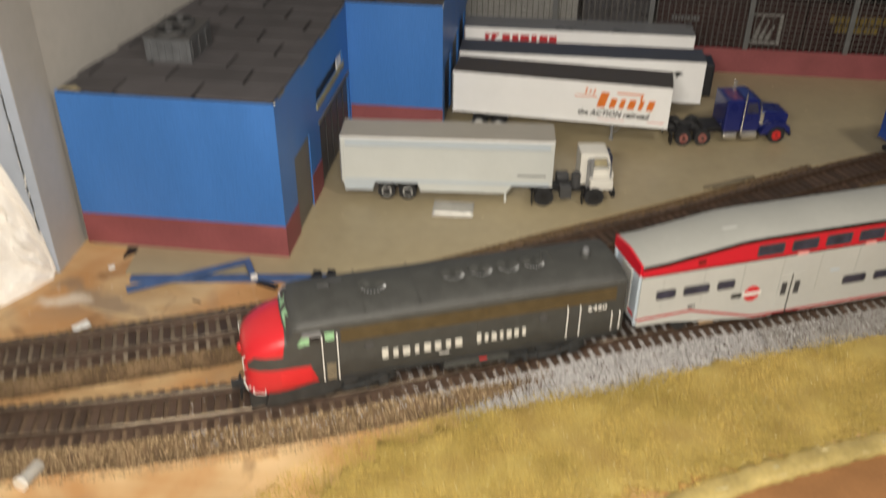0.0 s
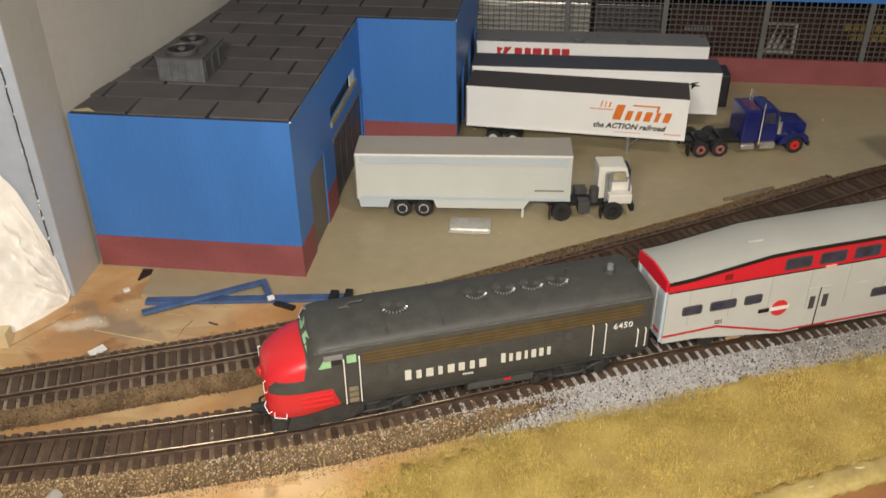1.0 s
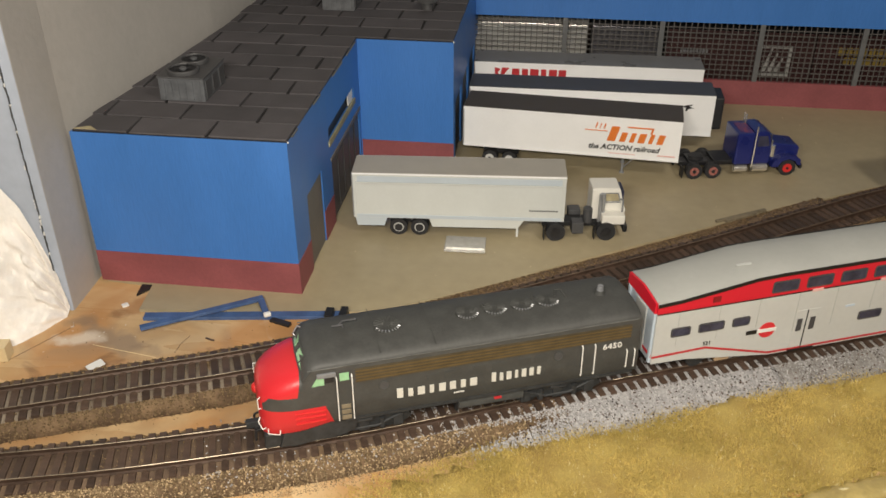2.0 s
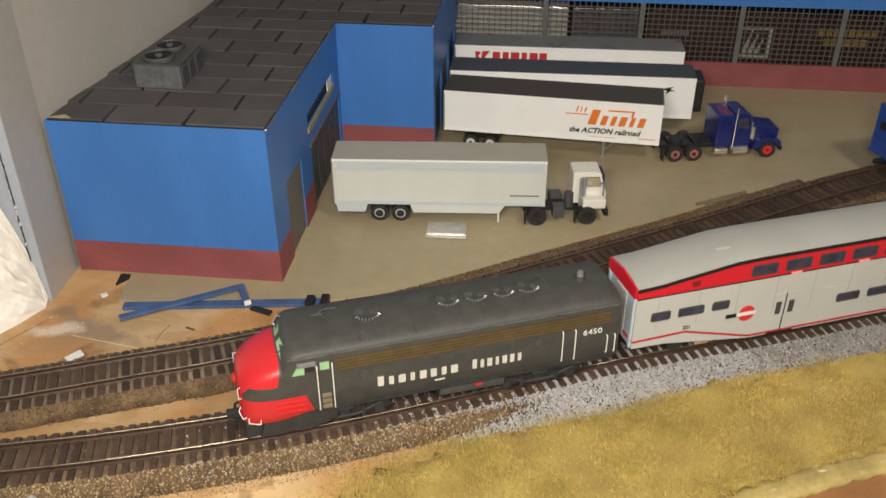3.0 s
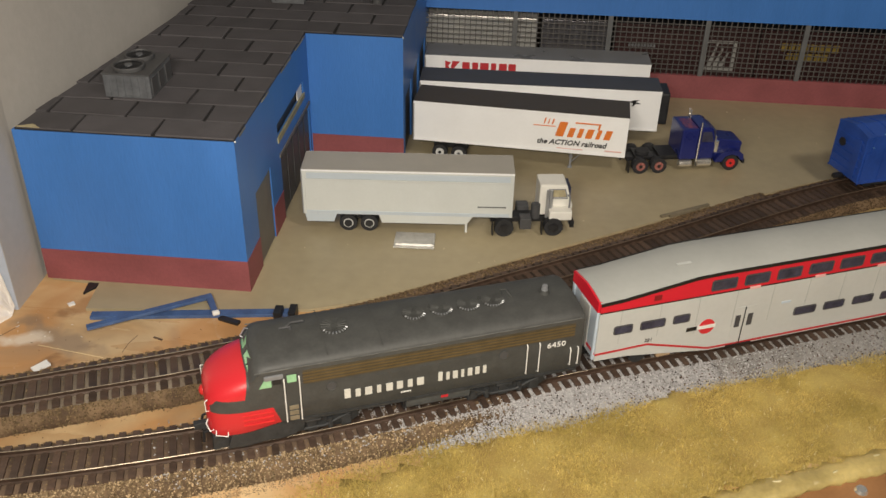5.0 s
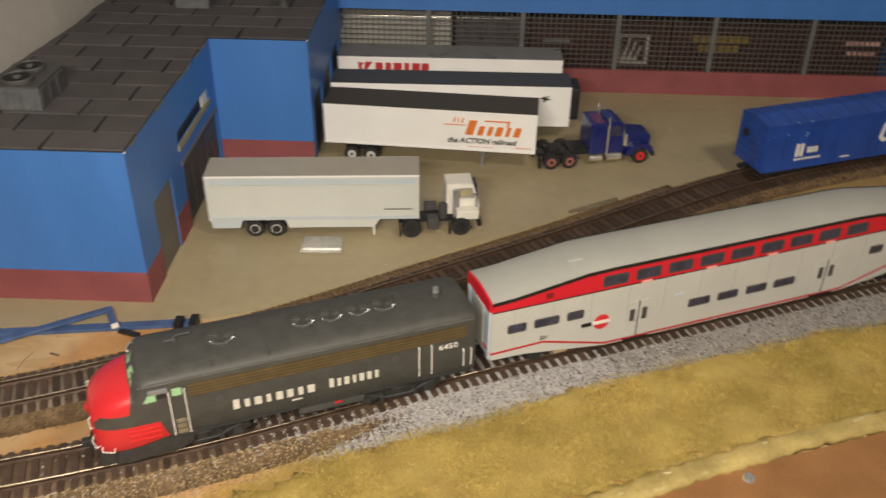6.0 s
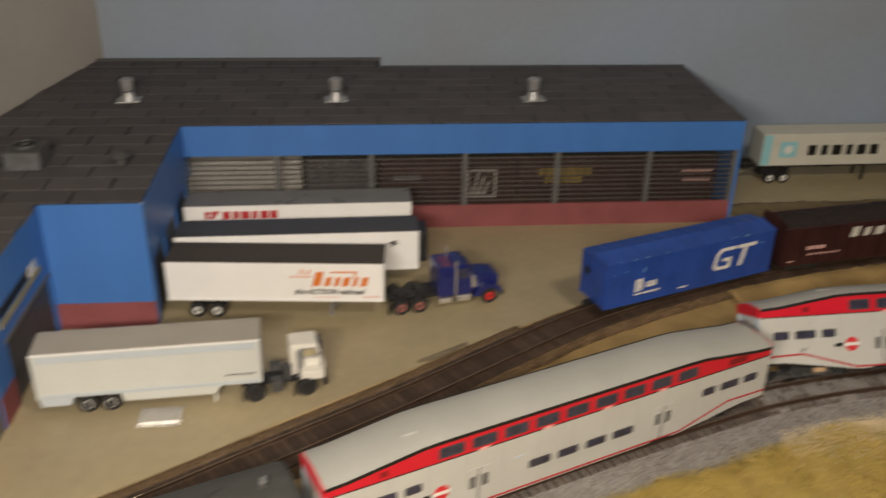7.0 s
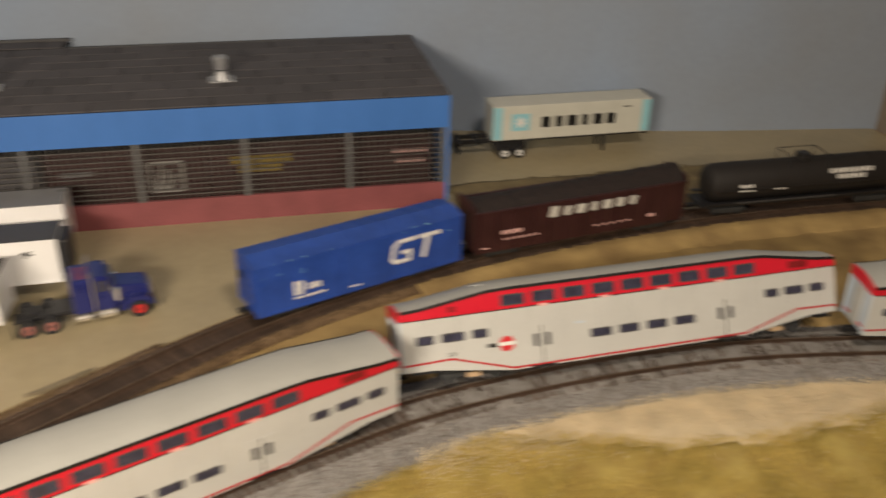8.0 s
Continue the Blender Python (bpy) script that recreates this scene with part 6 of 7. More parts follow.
prism(bm, [(0.0170, 0.0358), (0.0205, 0.0358), (0.0190, 0.0385), (0.0215, 0.0412), (0.0165, 0.0424)], -0.0152, -0.0147, "y")
prism(bm, [(0.0212, 0.0358), (0.0235, 0.0358), (0.0285, 0.0424), (0.0225, 0.0424)], -0.0152, -0.0147, "y")
part("emblem", bm, M_KNIGHT, knight, "red split emblem")
blocks(knight, "lettering", 0.0300, 0.0755, 0.0355, 0.0420, 6, -0.0149, M_KNIGHT, 0.80)["label"] = "red letter blocks"


def build_yard_tractor(m):
    top = thing("yard_tractor", m, "cream cab-over yard tractor with black chassis", "tractor unit")
    part("chassis", bx(0, 0.043, -0.0045, 0.0045, 0.006, 0.0095, 0.0004), M_DARK, top)
    part("fifth_wheel", bx(0.004, 0.015, -0.007, 0.007, 0.0095, 0.0105, 0.0003), M_DARK, top)
    part("battery_box", bx(0.0185, 0.0260, -0.0125, -0.005, 0.0045, 0.0125, 0.0006), M_GREYD, top)
    part("fuel_tank", bx(0.0185, 0.0265, 0.005, 0.0125, 0.0045, 0.0125, 0.0006), M_GREYD, top)
    part("air_filter", cy((0.0295, -0.004, 0.009), 0.0030, 0.010, "z", 14), M_GREYD, top)
    for x in (0.008, 0.0405):
        axle(top, x, 0.0138, 0.0062, M_DARK)
        for s in (-1, 1):
            part("mud_flap", bx(x - 0.0078, x - 0.0072, s * 0.0112 - 0.0026, s * 0.0112 + 0.0026, 0.001, 0.0095), M_DARK, top)
    cab = part("cab", px([(0.0316, 0.0105), (0.0480, 0.0105), (0.0535, 0.0118), (0.0540, 0.0170), (0.0520, 0.0225), (0.0495, 0.0318), (0.0316, 0.0322)], -0.0038, 0.0125, "y", 0.0007), M_CABW, top, "cream cab shell")
    w = part("side_window", px([(0.0372, 0.0232), (0.0502, 0.0232), (0.0485, 0.0296), (0.0372, 0.0296)], -0.0040, -0.0030, "y"), M_GREYP, cab, "grey window surround")
    part("pane", px([(0.0382, 0.0240), (0.0492, 0.0240), (0.0478, 0.0289), (0.0382, 0.0289)], -0.0042, -0.0032, "y"), M_CARD, w, "window with tan interior showing")
    part("windshield", px([(-0.0025, 0.0235), (0.0112, 0.0235), (0.0108, 0.0298), (-0.0022, 0.0298)], 0.0501, 0.0522, "x"), M_WINDOW, cab)
    part("engine_cover", bx(0.0375, 0.0525, -0.0120, -0.0040, 0.0105, 0.0170, 0.0010), M_CABW, top, "cream engine cover beside the cab")
    for x in (0.0366, 0.0388):
        part("exhaust_stack", rd((x, -0.0062, 0.0100), (x, -0.0062, 0.0300), r=0.0011), M_GALV, top, "grey exhaust stack")
    part("mirror_bracket", rd((0.0500, -0.0042, 0.0255), (0.0512, -0.0062, 0.0250), (0.0512, -0.0062, 0.0140), r=0.0006), M_GREYP, top)
    part("handrail", rd((0.0375, -0.0042, 0.0232), (0.0380, -0.0058, 0.0236), (0.0500, -0.0058, 0.0236), r=0.0003), M_GREYP, top)
    part("roof_stain", bx(0.0324, 0.0488, -0.0030, 0.0118, 0.0321, 0.0325, 0.0001), M_CABW, cab)
    part("bumper", bx(0.0515, 0.0542, -0.0125, 0.0125, 0.0055, 0.0100, 0.0005), M_DARK, top)
    return top


build_yard_tractor(pose(0.0705, 0.5138, 0, 0, 0, 8.6) @ pose(0, 0.0142, 0))


M_REDCHROME = mat("reddish_chrome_rim", (0.36, 0.07, 0.065), 0.22, metal=0.5, var=0.5, scale=900, bump=0.3, tint=(0.50, 0.30, 0.27))
M_FADED = mat("faded_red_marking", (0.20, 0.05, 0.07), 0.5, var=0.4, scale=300, bump=0, tint=(0.02, 0.025, 0.15))


def build_conventional(m):
    top = thing("truck_tractor", m, "deep blue long-nose truck tractor with red wheels", "tractor unit")
    part("frame_rail", bx(0, 0.078, -0.0045, 0.0045, 0.0065, 0.0095, 0.0004), M_DARK, top)
    part("fifth_wheel", bx(0.006, 0.020, -0.0075, 0.0075, 0.0095, 0.0112, 0.0005), M_DARK, top)
    part("spare_tyre", cy((0.0125, -0.001, 0.0112), 0.0052, 0.0022, "z", 20), M_TYRE, top)
    for x in (0.0085, 0.0225):
        axle(top, x, 0.0140, 0.0060, M_REDCHROME, 0.22)
    axle(top, 0.0780, 0.0135, 0.0062, M_REDRIM, 0.15)
    part("sleeper", bx(0.0375, 0.0502, -0.0125, 0.0125, 0.0095, 0.0340, 0.0014), M_TRUCKBLUE, top, "deep blue sleeper box")
    part("cab", px([(0.0502, 0.0095), (0.0640, 0.0095), (0.0640, 0.0235), (0.0610, 0.0338), (0.0580, 0.0350), (0.0502, 0.0348)], -0.0118, 0.0118, "y", 0.0008), M_TRUCKBLUE, top, "deep blue cab")
    part("roof_marking", px([(0.0405, -0.009), (0.0492, -0.0105), (0.0492, 0.006), (0.0405, 0.008)], 0.0339, 0.0343), M_FADED, top, "faded red roof panel")
    part("side_window", px([(0.0530, 0.0235), (0.0622, 0.0235), (0.0598, 0.0315), (0.0530, 0.0315)], -0.0122, -0.0116, "y"), M_WINDOW, top)
    part("windshield", px([(-0.010, 0.0245), (0.010, 0.0245), (0.0095, 0.0315), (-0.0095, 0.0315)], 0.0617, 0.0641, "x"), M_WINDOW, top)
    part("hood", px([(0.0640, 0.0095), (0.0860, 0.0095), (0.0866, 0.0200), (0.0850, 0.0218), (0.0640, 0.0248)], -0.0088, 0.0088, "y", 0.0012), M_TRUCKBLUE, top, "long blue hood")
    part("hood_flame", px([(0.0665, 0.0243), (0.0840, 0.0219), (0.0838, 0.0215), (0.0665, 0.0239)], -0.0068, 0.0050, "y"), M_GREYP, top, "pale hood marking")
    part("grille", bx(0.0862, 0.0872, -0.007, 0.007, 0.0090, 0.0195, 0.0004), M_CHROME, top)
    for s in (-1, 1):
        f = [(0.0655, 0.0075), (0.0672, 0.0120), (0.0715, 0.0152), (0.0775, 0.0165), (0.0830, 0.0158), (0.0868, 0.0128), (0.0876, 0.0085), (0.0852, 0.0085), (0.0832, 0.0115), (0.0780, 0.0134), (0.0728, 0.0115), (0.0706, 0.0075)]
        part("fender", px(f, *sorted((s * 0.0080, s * 0.0140)), "y"), M_TRUCKBLUE, top, "rounded front fender")
        part("exhaust_stack", rd((0.0508, s * 0.0132, 0.0080), (0.0508, s * 0.0132, 0.0395), r=0.0005), M_CHROME, top, "chrome exhaust stack")
        part("air_cleaner", cy((0.0655, s * 0.0108, 0.0150), 0.0017, 0.0085, "z", 14), M_CHROME, top)
        part("fuel_tank", cy((0.0520, s * 0.0105, 0.0062), 0.0030, 0.0110, "x", 18), M_CHROME, top, "polished fuel tank")
        part("step_box", cy((0.0385, s * 0.0108, 0.0060), 0.0026, 0.0095, "x", 16), M_CHROME, top)
        part("mirror", bx(0.0620, 0.0626, s * 0.0148 - 0.0008, s * 0.0148 + 0.0008, 0.0225, 0.0295), M_CHROME, top)
    part("deck", bx(0.024, 0.0385, -0.009, 0.009, 0.0095, 0.0120, 0.0006), M_DARK, top)
    for s in (-1, 1):
        part("mud_flap", bx(-0.0005, 0.0002, s * 0.0105 - 0.003, s * 0.0105 + 0.003, 0.001, 0.0095), M_DARK, top)
    part("bumper", bx(0.0876, 0.0892, -0.013, 0.013, 0.0050, 0.0085, 0.0005), M_DARK, top)
    part("antenna", rd((0.0490, 0.006, 0.0338), (0.0492, 0.006, 0.0410), r=0.0005), M_CHROME, top)
    return top


build_conventional(pose(0.1677, 0.6155, 0, 0, 0, 12.0) @ pose(0, 0.0140, 0))


# ---- freight cars ----
def car_trucks(top, L, half=0.0125):
    for x in (0.026, L - 0.026):
        tr = part("truck", bx(x - 0.013, x + 0.013, -0.0105, 0.0105, 0.0035, 0.0078, 0.0006), M_TRUCK, top)
        for s in (-1, 1):
            part("side_frame", px([(x - 0.0165, 0.0042), (x - 0.006, 0.0025), (x + 0.006, 0.0025), (x + 0.0165, 0.0042), (x + 0.014, 0.0070), (x - 0.014, 0.0070)], *sorted((s * 0.0108, s * half)), "y", 0.0004), M_TRUCK, tr)
            for k in (-0.0105, 0.0105):
                part("wheel", cy((x + k, s * 0.0086 - 0.0013, 0.0048), 0.0048, 0.0026, "y", 18), M_TRUCK, tr)
    for x0 in (-0.0068, L - 0.002):
        part("coupler", bx(x0, x0 + 0.0088, -0.0016, 0.0016, 0.005, 0.0082, 0.0005), M_DARK, top)


def build_boxcar(m):
    top = thing("boxcar", m, "bright blue boxcar with white emblem on the siding", "boxcar")
    L, h = 0.157, 0.0158
    part("body", bx(0, L, -h, h, 0.0075, 0.0427, 0.0005), M_BOXBLUE, top)
    part("roof", px([(-h - 0.0004, 0.0427), (h + 0.0004, 0.0427), (0, 0.0458)], -0.0004, L + 0.0004, "x"), M_BOXBLUE, top)
    for i in range(12):
        x = L * (i + 0.5) / 12
        part("roof_rib", px([(-h - 0.0004, 0.0430), (h + 0.0004, 0.0430), (0, 0.0463)], x - 0.0005, x + 0.0005, "x"), M_BOXBLUE, top)
    for s in (-1, 1):
        for i in range(15):
            x = 0.006 + i * (L - 0.012) / 14
            part("side_post", bx(x - 0.0005, x + 0.0005, *sorted((s * h, s * (h + 0.0005))), 0.0085, 0.0420), M_BOXBLUE, top)
        part("door", bx(0.062, 0.096, *sorted((s * h, s * (h + 0.0009))), 0.0085, 0.0417, 0.0003), M_BOXBLUE, top)
        part("sill", bx(0.0, L, *sorted((s * h, s * (h + 0.0006))), 0.0070, 0.0086), M_BOXBLUE, top)
        part("ladder", bx(0.0015, 0.0060, *sorted((s * h, s * (h + 0.0009))), 0.0085, 0.030), M_BOXBLUE, top)
    part("end_ladder", bx(-0.0010, 0, -0.012, -0.006, 0.010, 0.038), M_BOXBLUE, top)
    for i in range(5):
        part("end_rib", bx(-0.0007, 0, -h * 0.9, h * 0.9, 0.012 + 0.0058 * i, 0.0132 + 0.0058 * i), M_BOXBLUE, top)
    part("brake_wheel", cy((-0.0018, 0.006, 0.030), 0.003, 0.0008, "x", 16), M_DARK, top)
    y = -h - 0.0010
    bm = bmesh.new()
    for g0, pts in ((0.0975, [(0.0045, 0.0182), (0.0190, 0.0182), (0.0190, 0.0156), (0.0060, 0.0156), (0.0032, 0.0128), (0.0026, 0.0050), (0.0046, 0.0028), (0.0134, 0.0028), (0.0134, 0.0068), (0.0080, 0.0068), (0.0080, 0.0094), (0.0162, 0.0094), (0.0162, 0.0002), (0.0030, 0.0002), (-0.0004, 0.0035), (0.0004, 0.0140)]),
                    (0.1185, [(0.0000, 0.0182), (0.0175, 0.0182), (0.0175, 0.0154), (0.0092, 0.0154), (0.0070, 0.0002), (0.0036, 0.0002), (0.0056, 0.0154), (0.0000, 0.0154)])):
        prism(bm, [(g0 + u + 0.10 * v, 0.0188 + v) for u, v in pts], y - 0.0003, y + 0.0001, "y")
    part("emblem", bm, M_WHITE, top, "large white painted emblem")
    side_bars(top, "lettering", letters(0.026, 0.0335, 0.0170, 0.0270, 2, 0.3) + letters(0.036, 0.0455, 0.0190, 0.0235, 3, 0.3) + letters(0.026, 0.049, 0.0140, 0.0155, 8, 0.3) + letters(0.0665, 0.075, 0.0110, 0.0120, 4, 0.3), y, M_WHITE)
    chip = random.Random(31)
    for i in range(16):
        x, w = chip.uniform(0.004, L - 0.006), chip.uniform(0.0006, 0.0022)
        if i % 2:
            part("paint_chip", bx(x, x + w, chip.choice((-0.0159, -0.0150)), -0.0146, 0.0425, 0.0431), M_CYAN, top, "pale scuffed paint chip")
        else:
            z = chip.uniform(0.0300, 0.0410)
            part("paint_chip", bx(x, x + w * 0.6, -h - 0.0007, -h, z, z + chip.uniform(0.0003, 0.0008)), M_CYAN, top, "pale scuffed paint chip")
    car_trucks(top, L)
    return top


build_boxcar(from_near_edge(0.3205, 0.5895, RAIL_Z, 20.3, 0.0158))


def build_gondola(m):
    top = thing("hopper_car", m, "dark maroon open hopper car with a dark load", "hopper car")
    L, h = 0.181, 0.0158
    zt = 0.0400
    for s in (-1, 1):
        part("side", px([(0.002, 0.0075), (L - 0.002, 0.0075), (L, zt), (0, zt)], *sorted((s * h, s * (h - 0.001))), "y"), M_BOXBROWN, top, "dark maroon side")
        for i in range(13):
            x = 0.004 + i * (L - 0.008) / 12
            part("rib", bx(x - 0.0006, x + 0.0006, *sorted((s * h, s * (h + 0.0011))), 0.0078, zt - 0.001), M_BOXBROWN, top)
        part("top_chord", bx(0, L, *sorted((s * (h - 0.0012), s * (h + 0.0011))), zt - 0.0012, zt + 0.0008), M_BOXBROWN, top)
    for x in (0.0, L - 0.001):
        part("end", px([(-h, 0.0100), (h, 0.0100), (h, zt + 0.0045), (0, zt + 0.0065), (-h, zt + 0.0045)], x, x + 0.001, "x"), M_BOXBROWN, top)
    part("floor_pan", bx(0.002, L - 0.002, -h + 0.001, h - 0.001, 0.0075, 0.0100), M_DARK, top)
    bm = bmesh.new()
    n, k = 44, 10
    vs = [[bm.verts.new((0.0015 + (L - 0.003) * i / n, (h - 0.0012) * (2 * j / k - 1), zt - 0.0040 + (0.0090 + 0.0045 * i / n) * math.cos((j / k - 0.5) * 2.5) + 0.0012 * noise.noise((i * 0.8, j * 0.9, 2)))) for j in range(k + 1)] for i in range(n + 1)]
    for i in range(n):
        for j in range(k):
            bm.faces.new((vs[i][j], vs[i + 1][j], vs[i + 1][j + 1], vs[i][j + 1]))
    part("load", bm, M_COAL, top, "dark heaped load")
    y = -h - 0.0012
    blocks(top, "lettering", 0.0575, 0.1370, 0.0290, 0.0362, 7, y, M_LETTER, 0.58, lean=0.15, first=1.2)["label"] = "white letter blocks"
    for r in letters(0.0215, 0.0385, 0.0215, 0.0245, 6, 0.3) + letters(0.0235, 0.054, 0.0165, 0.0180, 7, 0.5) + letters(0.100, 0.135, 0.0150, 0.0165, 5, 0.6) + [(0.006, 0.011, 0.0115, 0.0125), (0.147, 0.153, 0.0155, 0.0180)]:
        side_bars(top, "notice_bar", [r], y, M_PINK)
    car_trucks(top, L)
    return top


build_gondola(from_near_edge(0.4776, 0.6472, RAIL_Z, 9.6, 0.0158))


def build_tank(m):
    top = thing("tank_car", m, "black tank car with railed dome", "tank car")
    L, r = 0.186, 0.0158
    bm = bmesh.new()
    secs = []
    for x, k in ((0.006, 0.25), (0.0065, 0.6), (0.009, 0.88), (0.013, 1), (L - 0.013, 1), (L - 0.009, 0.88), (L - 0.0065, 0.6), (L - 0.006, 0.25)):
        secs.append([(x, r * k * math.cos(a), 0.0255 + r * k * math.sin(a)) for a in [i * math.pi / 14 for i in range(28)]])
    loft(bm, secs)
    t = part("tank_shell", bm, M_TANK, top, smooth=True)
    t.data.set_sharp_from_angle(angle=radians(45))
    for x in (0.032, 0.066, 0.120, 0.154):
        bm = bmesh.new()
        loft(bm, [[(x + d, (r + 0.0004) * math.cos(a), 0.0255 + (r + 0.0004) * math.sin(a)) for a in [i * math.pi / 14 for i in range(28)]] for d in (0, 0.0012)])
        part("band", bm, M_TANK, top)
    part("frame", bx(0.0, L, -0.012, 0.012, 0.0080, 0.0105, 0.0004), M_DARK, top)
    part("dome", cy((L / 2, 0, 0.0400), 0.0062, 0.0055, "z", 20), M_TANK, top)
    part("dome_lid", cy((L / 2, 0, 0.0455), 0.0045, 0.0012, "z", 20), M_DARK, top)
    bm = bmesh.new()
    c = [(L / 2 + x, y) for x, y in ((-0.017, -0.011), (0.017, -0.011), (0.017, 0.011), (-0.017, 0.011))]
    for (x0, y0), (x1, y1) in zip(c, c[1:] + c[:1]):
        rod(bm, (x0, y0, 0.0470), (x1, y1, 0.0470), 0.0004)
        rod(bm, (x0, y0, 0.0365), (x0, y0, 0.0470), 0.0004)
    part("dome_railing", bm, M_DARK, top, "thin railing round the dome")
    for s in (-1, 1):
        part("walkway", bx(0.004, L - 0.004, *sorted((s * 0.0125, s * 0.0165)), 0.0120, 0.0130), M_DARK, top)
        part("handrail", rd((0.012, s * 0.0172, 0.0245), (L - 0.012, s * 0.0172, 0.0245), r=0.00035), M_DARK, top)
    for r in letters(0.110, 0.151, 0.0330, 0.0370, 8, 0.3) + letters(0.118, 0.145, 0.0275, 0.0315, 6, 0.3) + letters(0.030, 0.043, 0.0260, 0.0285, 3, 0.3) + [(0.030, 0.043, 0.0225, 0.0235), (0.062, 0.072, 0.0225, 0.0235)]:
        side_bars(top, "letter_bar", [r], -0.0158 - 0.0005, M_WHITE)
    side_bars(top, "sill_stripe", [(0.028, 0.120, 0.0125, 0.0134)], -0.0168, M_GREYD)
    car_trucks(top, L)
    return top


build_tank(from_near_edge(0.6790, 0.6866, RAIL_Z, 0.8, 0.0158))


# ---- container on a chassis by the back wall ----
def build_container_chassis(m):
    top = thing("container_trailer", m, "black skeletal trailer with bare front end", "semi trailer")
    part("rail", bx(-0.022, 0.168, -0.0078, -0.0058, 0.0150, 0.0190), M_DARK, top)
    part("rail", bx(-0.022, 0.168, 0.0058, 0.0078, 0.0150, 0.0190), M_DARK, top)
    for x in (-0.021, -0.004, 0.04, 0.08, 0.12, 0.165):
        part("cross_member", bx(x - 0.001, x + 0.001, -0.0145, 0.0145, 0.0165, 0.0190), M_DARK, top)
    white = mat("white_wheel_rim", (0.8, 0.8, 0.78), 0.4, var=0.04, scale=200, bump=0)
    for x in (0.0225, 0.0370):
        axle(top, x, 0.0140, 0.0056, white, 0.2)
    for s in (-1, 1):
        part("landing_leg", bx(0.1225, 0.1245, s * 0.009 - 0.001, s * 0.009 + 0.001, 0, 0.0165), M_DARK, top)
    part("bogie", bx(0.015, 0.044, -0.0075, 0.0075, 0.0060, 0.0150, 0.0006), M_DARK, top)
    part("bumper", bx(-0.0235, -0.022, -0.013, 0.013, 0.0075, 0.0180), M_DARK, top)
    return top


A_M = 1.0
M_MK = pose(0.5385, 0.8560, 0, 0, 0, A_M) @ pose(0, 0.0145, 0)
build_container_chassis(M_MK)
box_top = thing("shipping_container", M_MK @ pose(0.0090, 0, 0.0191), "cream shipping container with cyan corners and dark lettering", "container")
part("body", bx(0, 0.1580, -0.0143, 0.0143, 0, 0.0335, 0.0004), M_CONT, box_top)
for i in range(30):
    x = 0.004 + i * 0.1500 / 29
    part("corrugation", bx(x - 0.0013, x + 0.0013, -0.0146, -0.0142, 0.002, 0.0315), M_CONT, box_top)
for x0, x1 in ((0.0002, 0.009), (0.1495, 0.1578)):
    part("corner_panel", bx(x0, x1, -0.0149, -0.0146, 0.001, 0.0325), M_CYAN, box_top, "pale cyan end panel")
part("emblem", bx(0.0180, 0.0360, -0.0149, -0.0146, 0.009, 0.0255), M_CYAN, box_top, "cyan square emblem")
bm = bmesh.new()
star = [(0.0270 + (0.0062 if i % 2 == 0 else 0.0032) * math.sin(i * math.pi / 7), 0.0172 + (0.0062 if i % 2 == 0 else 0.0032) * math.cos(i * math.pi / 7)) for i in range(14)]
prism(bm, star, -0.0151, -0.0148, "y")
part("star", bm, M_WHITE, box_top, "white star")
blocks(box_top, "lettering", 0.0455, 0.1240, 0.0110, 0.0215, 6, -0.0148, M_BLACK, 0.66)["label"] = "row of dark letter blocks"
part("notice", bx(0.129, 0.138, -0.0149, -0.0146, 0.0265, 0.0275), M_FRAME, box_top)


# ---- scraps on the tabletop ----
def strip(name, a, b, w, z0, z1, material, label, z_b=None):
    a, b = Vector(a), Vector(b)
    d = (b - a)
    ang = math.degrees(math.atan2(d.y, d.x))
    ob = part(name, bx(0, d.length, -w / 2, w / 2, 0, z1 - z0, 0.0003), material)
    ob.matrix_world = pose(a.x, a.y, z0, 0, 0, ang)
    return tagged(ob, label, "scrap strip")


strip("blue_strip", (-0.1520, 0.4020), (-0.0415, 0.4180), 0.0056, PLY_Z, PLY_Z + 0.0022, M_SCRAPBLUE, "flat blue painted card strip on plywood")
angle_piece = thing("blue_offcut", pose(-0.1475, 0.3870, 0.0013, 0, 0, 32.6), "bent blue painted offcut lying over a strip", "scrap strip")
part("long_arm", bx(0, 0.0700, -0.0019, 0.0019, 0, 0.0020, 0.0003), M_SCRAPBLUE, angle_piece)
part("short_arm", px([(0.0662, -0.0017), (0.0700, -0.0017), (0.0688, -0.0180), (0.0656, -0.0180)], 0.0002, 0.0018), M_SCRAPBLUE, angle_piece)
part("glue_blob", bx(0.0654, 0.0694, -0.0192, -0.0166, 0.0003, 0.0026, 0.0006), M_WHITE, angle_piece, "dried white glue")
strip("black_tab", (-0.0795, 0.4090), (-0.0672, 0.4050), 0.0035, PLY_Z, PLY_Z + 0.0018, M_DARK, "small black plastic tab on plywood")
strip("black_tab", (-0.0460, 0.4085), (-0.0462, 0.4165), 0.0045, 0.0013, 0.0052, M_DARK, "small black plastic tab on a blue strip")
strip("black_tab", (-0.0382, 0.4105), (-0.0386, 0.4195), 0.0042, PLY_Z, 0.0045, M_DARK, "small black plastic tab beside a blue strip")
# Black wedge put in for the shaded triangular gap beside the slab.
tagged(part("black_chip", px([(-0.1668, 0.4335), (-0.1606, 0.4335), (-0.1600, 0.4310), (-0.1655, 0.4225)], PLY_Z, PLY_Z + 0.0015), M_DARK), "black wedge standing in for the shaded gap at the yard's corner", "chip")
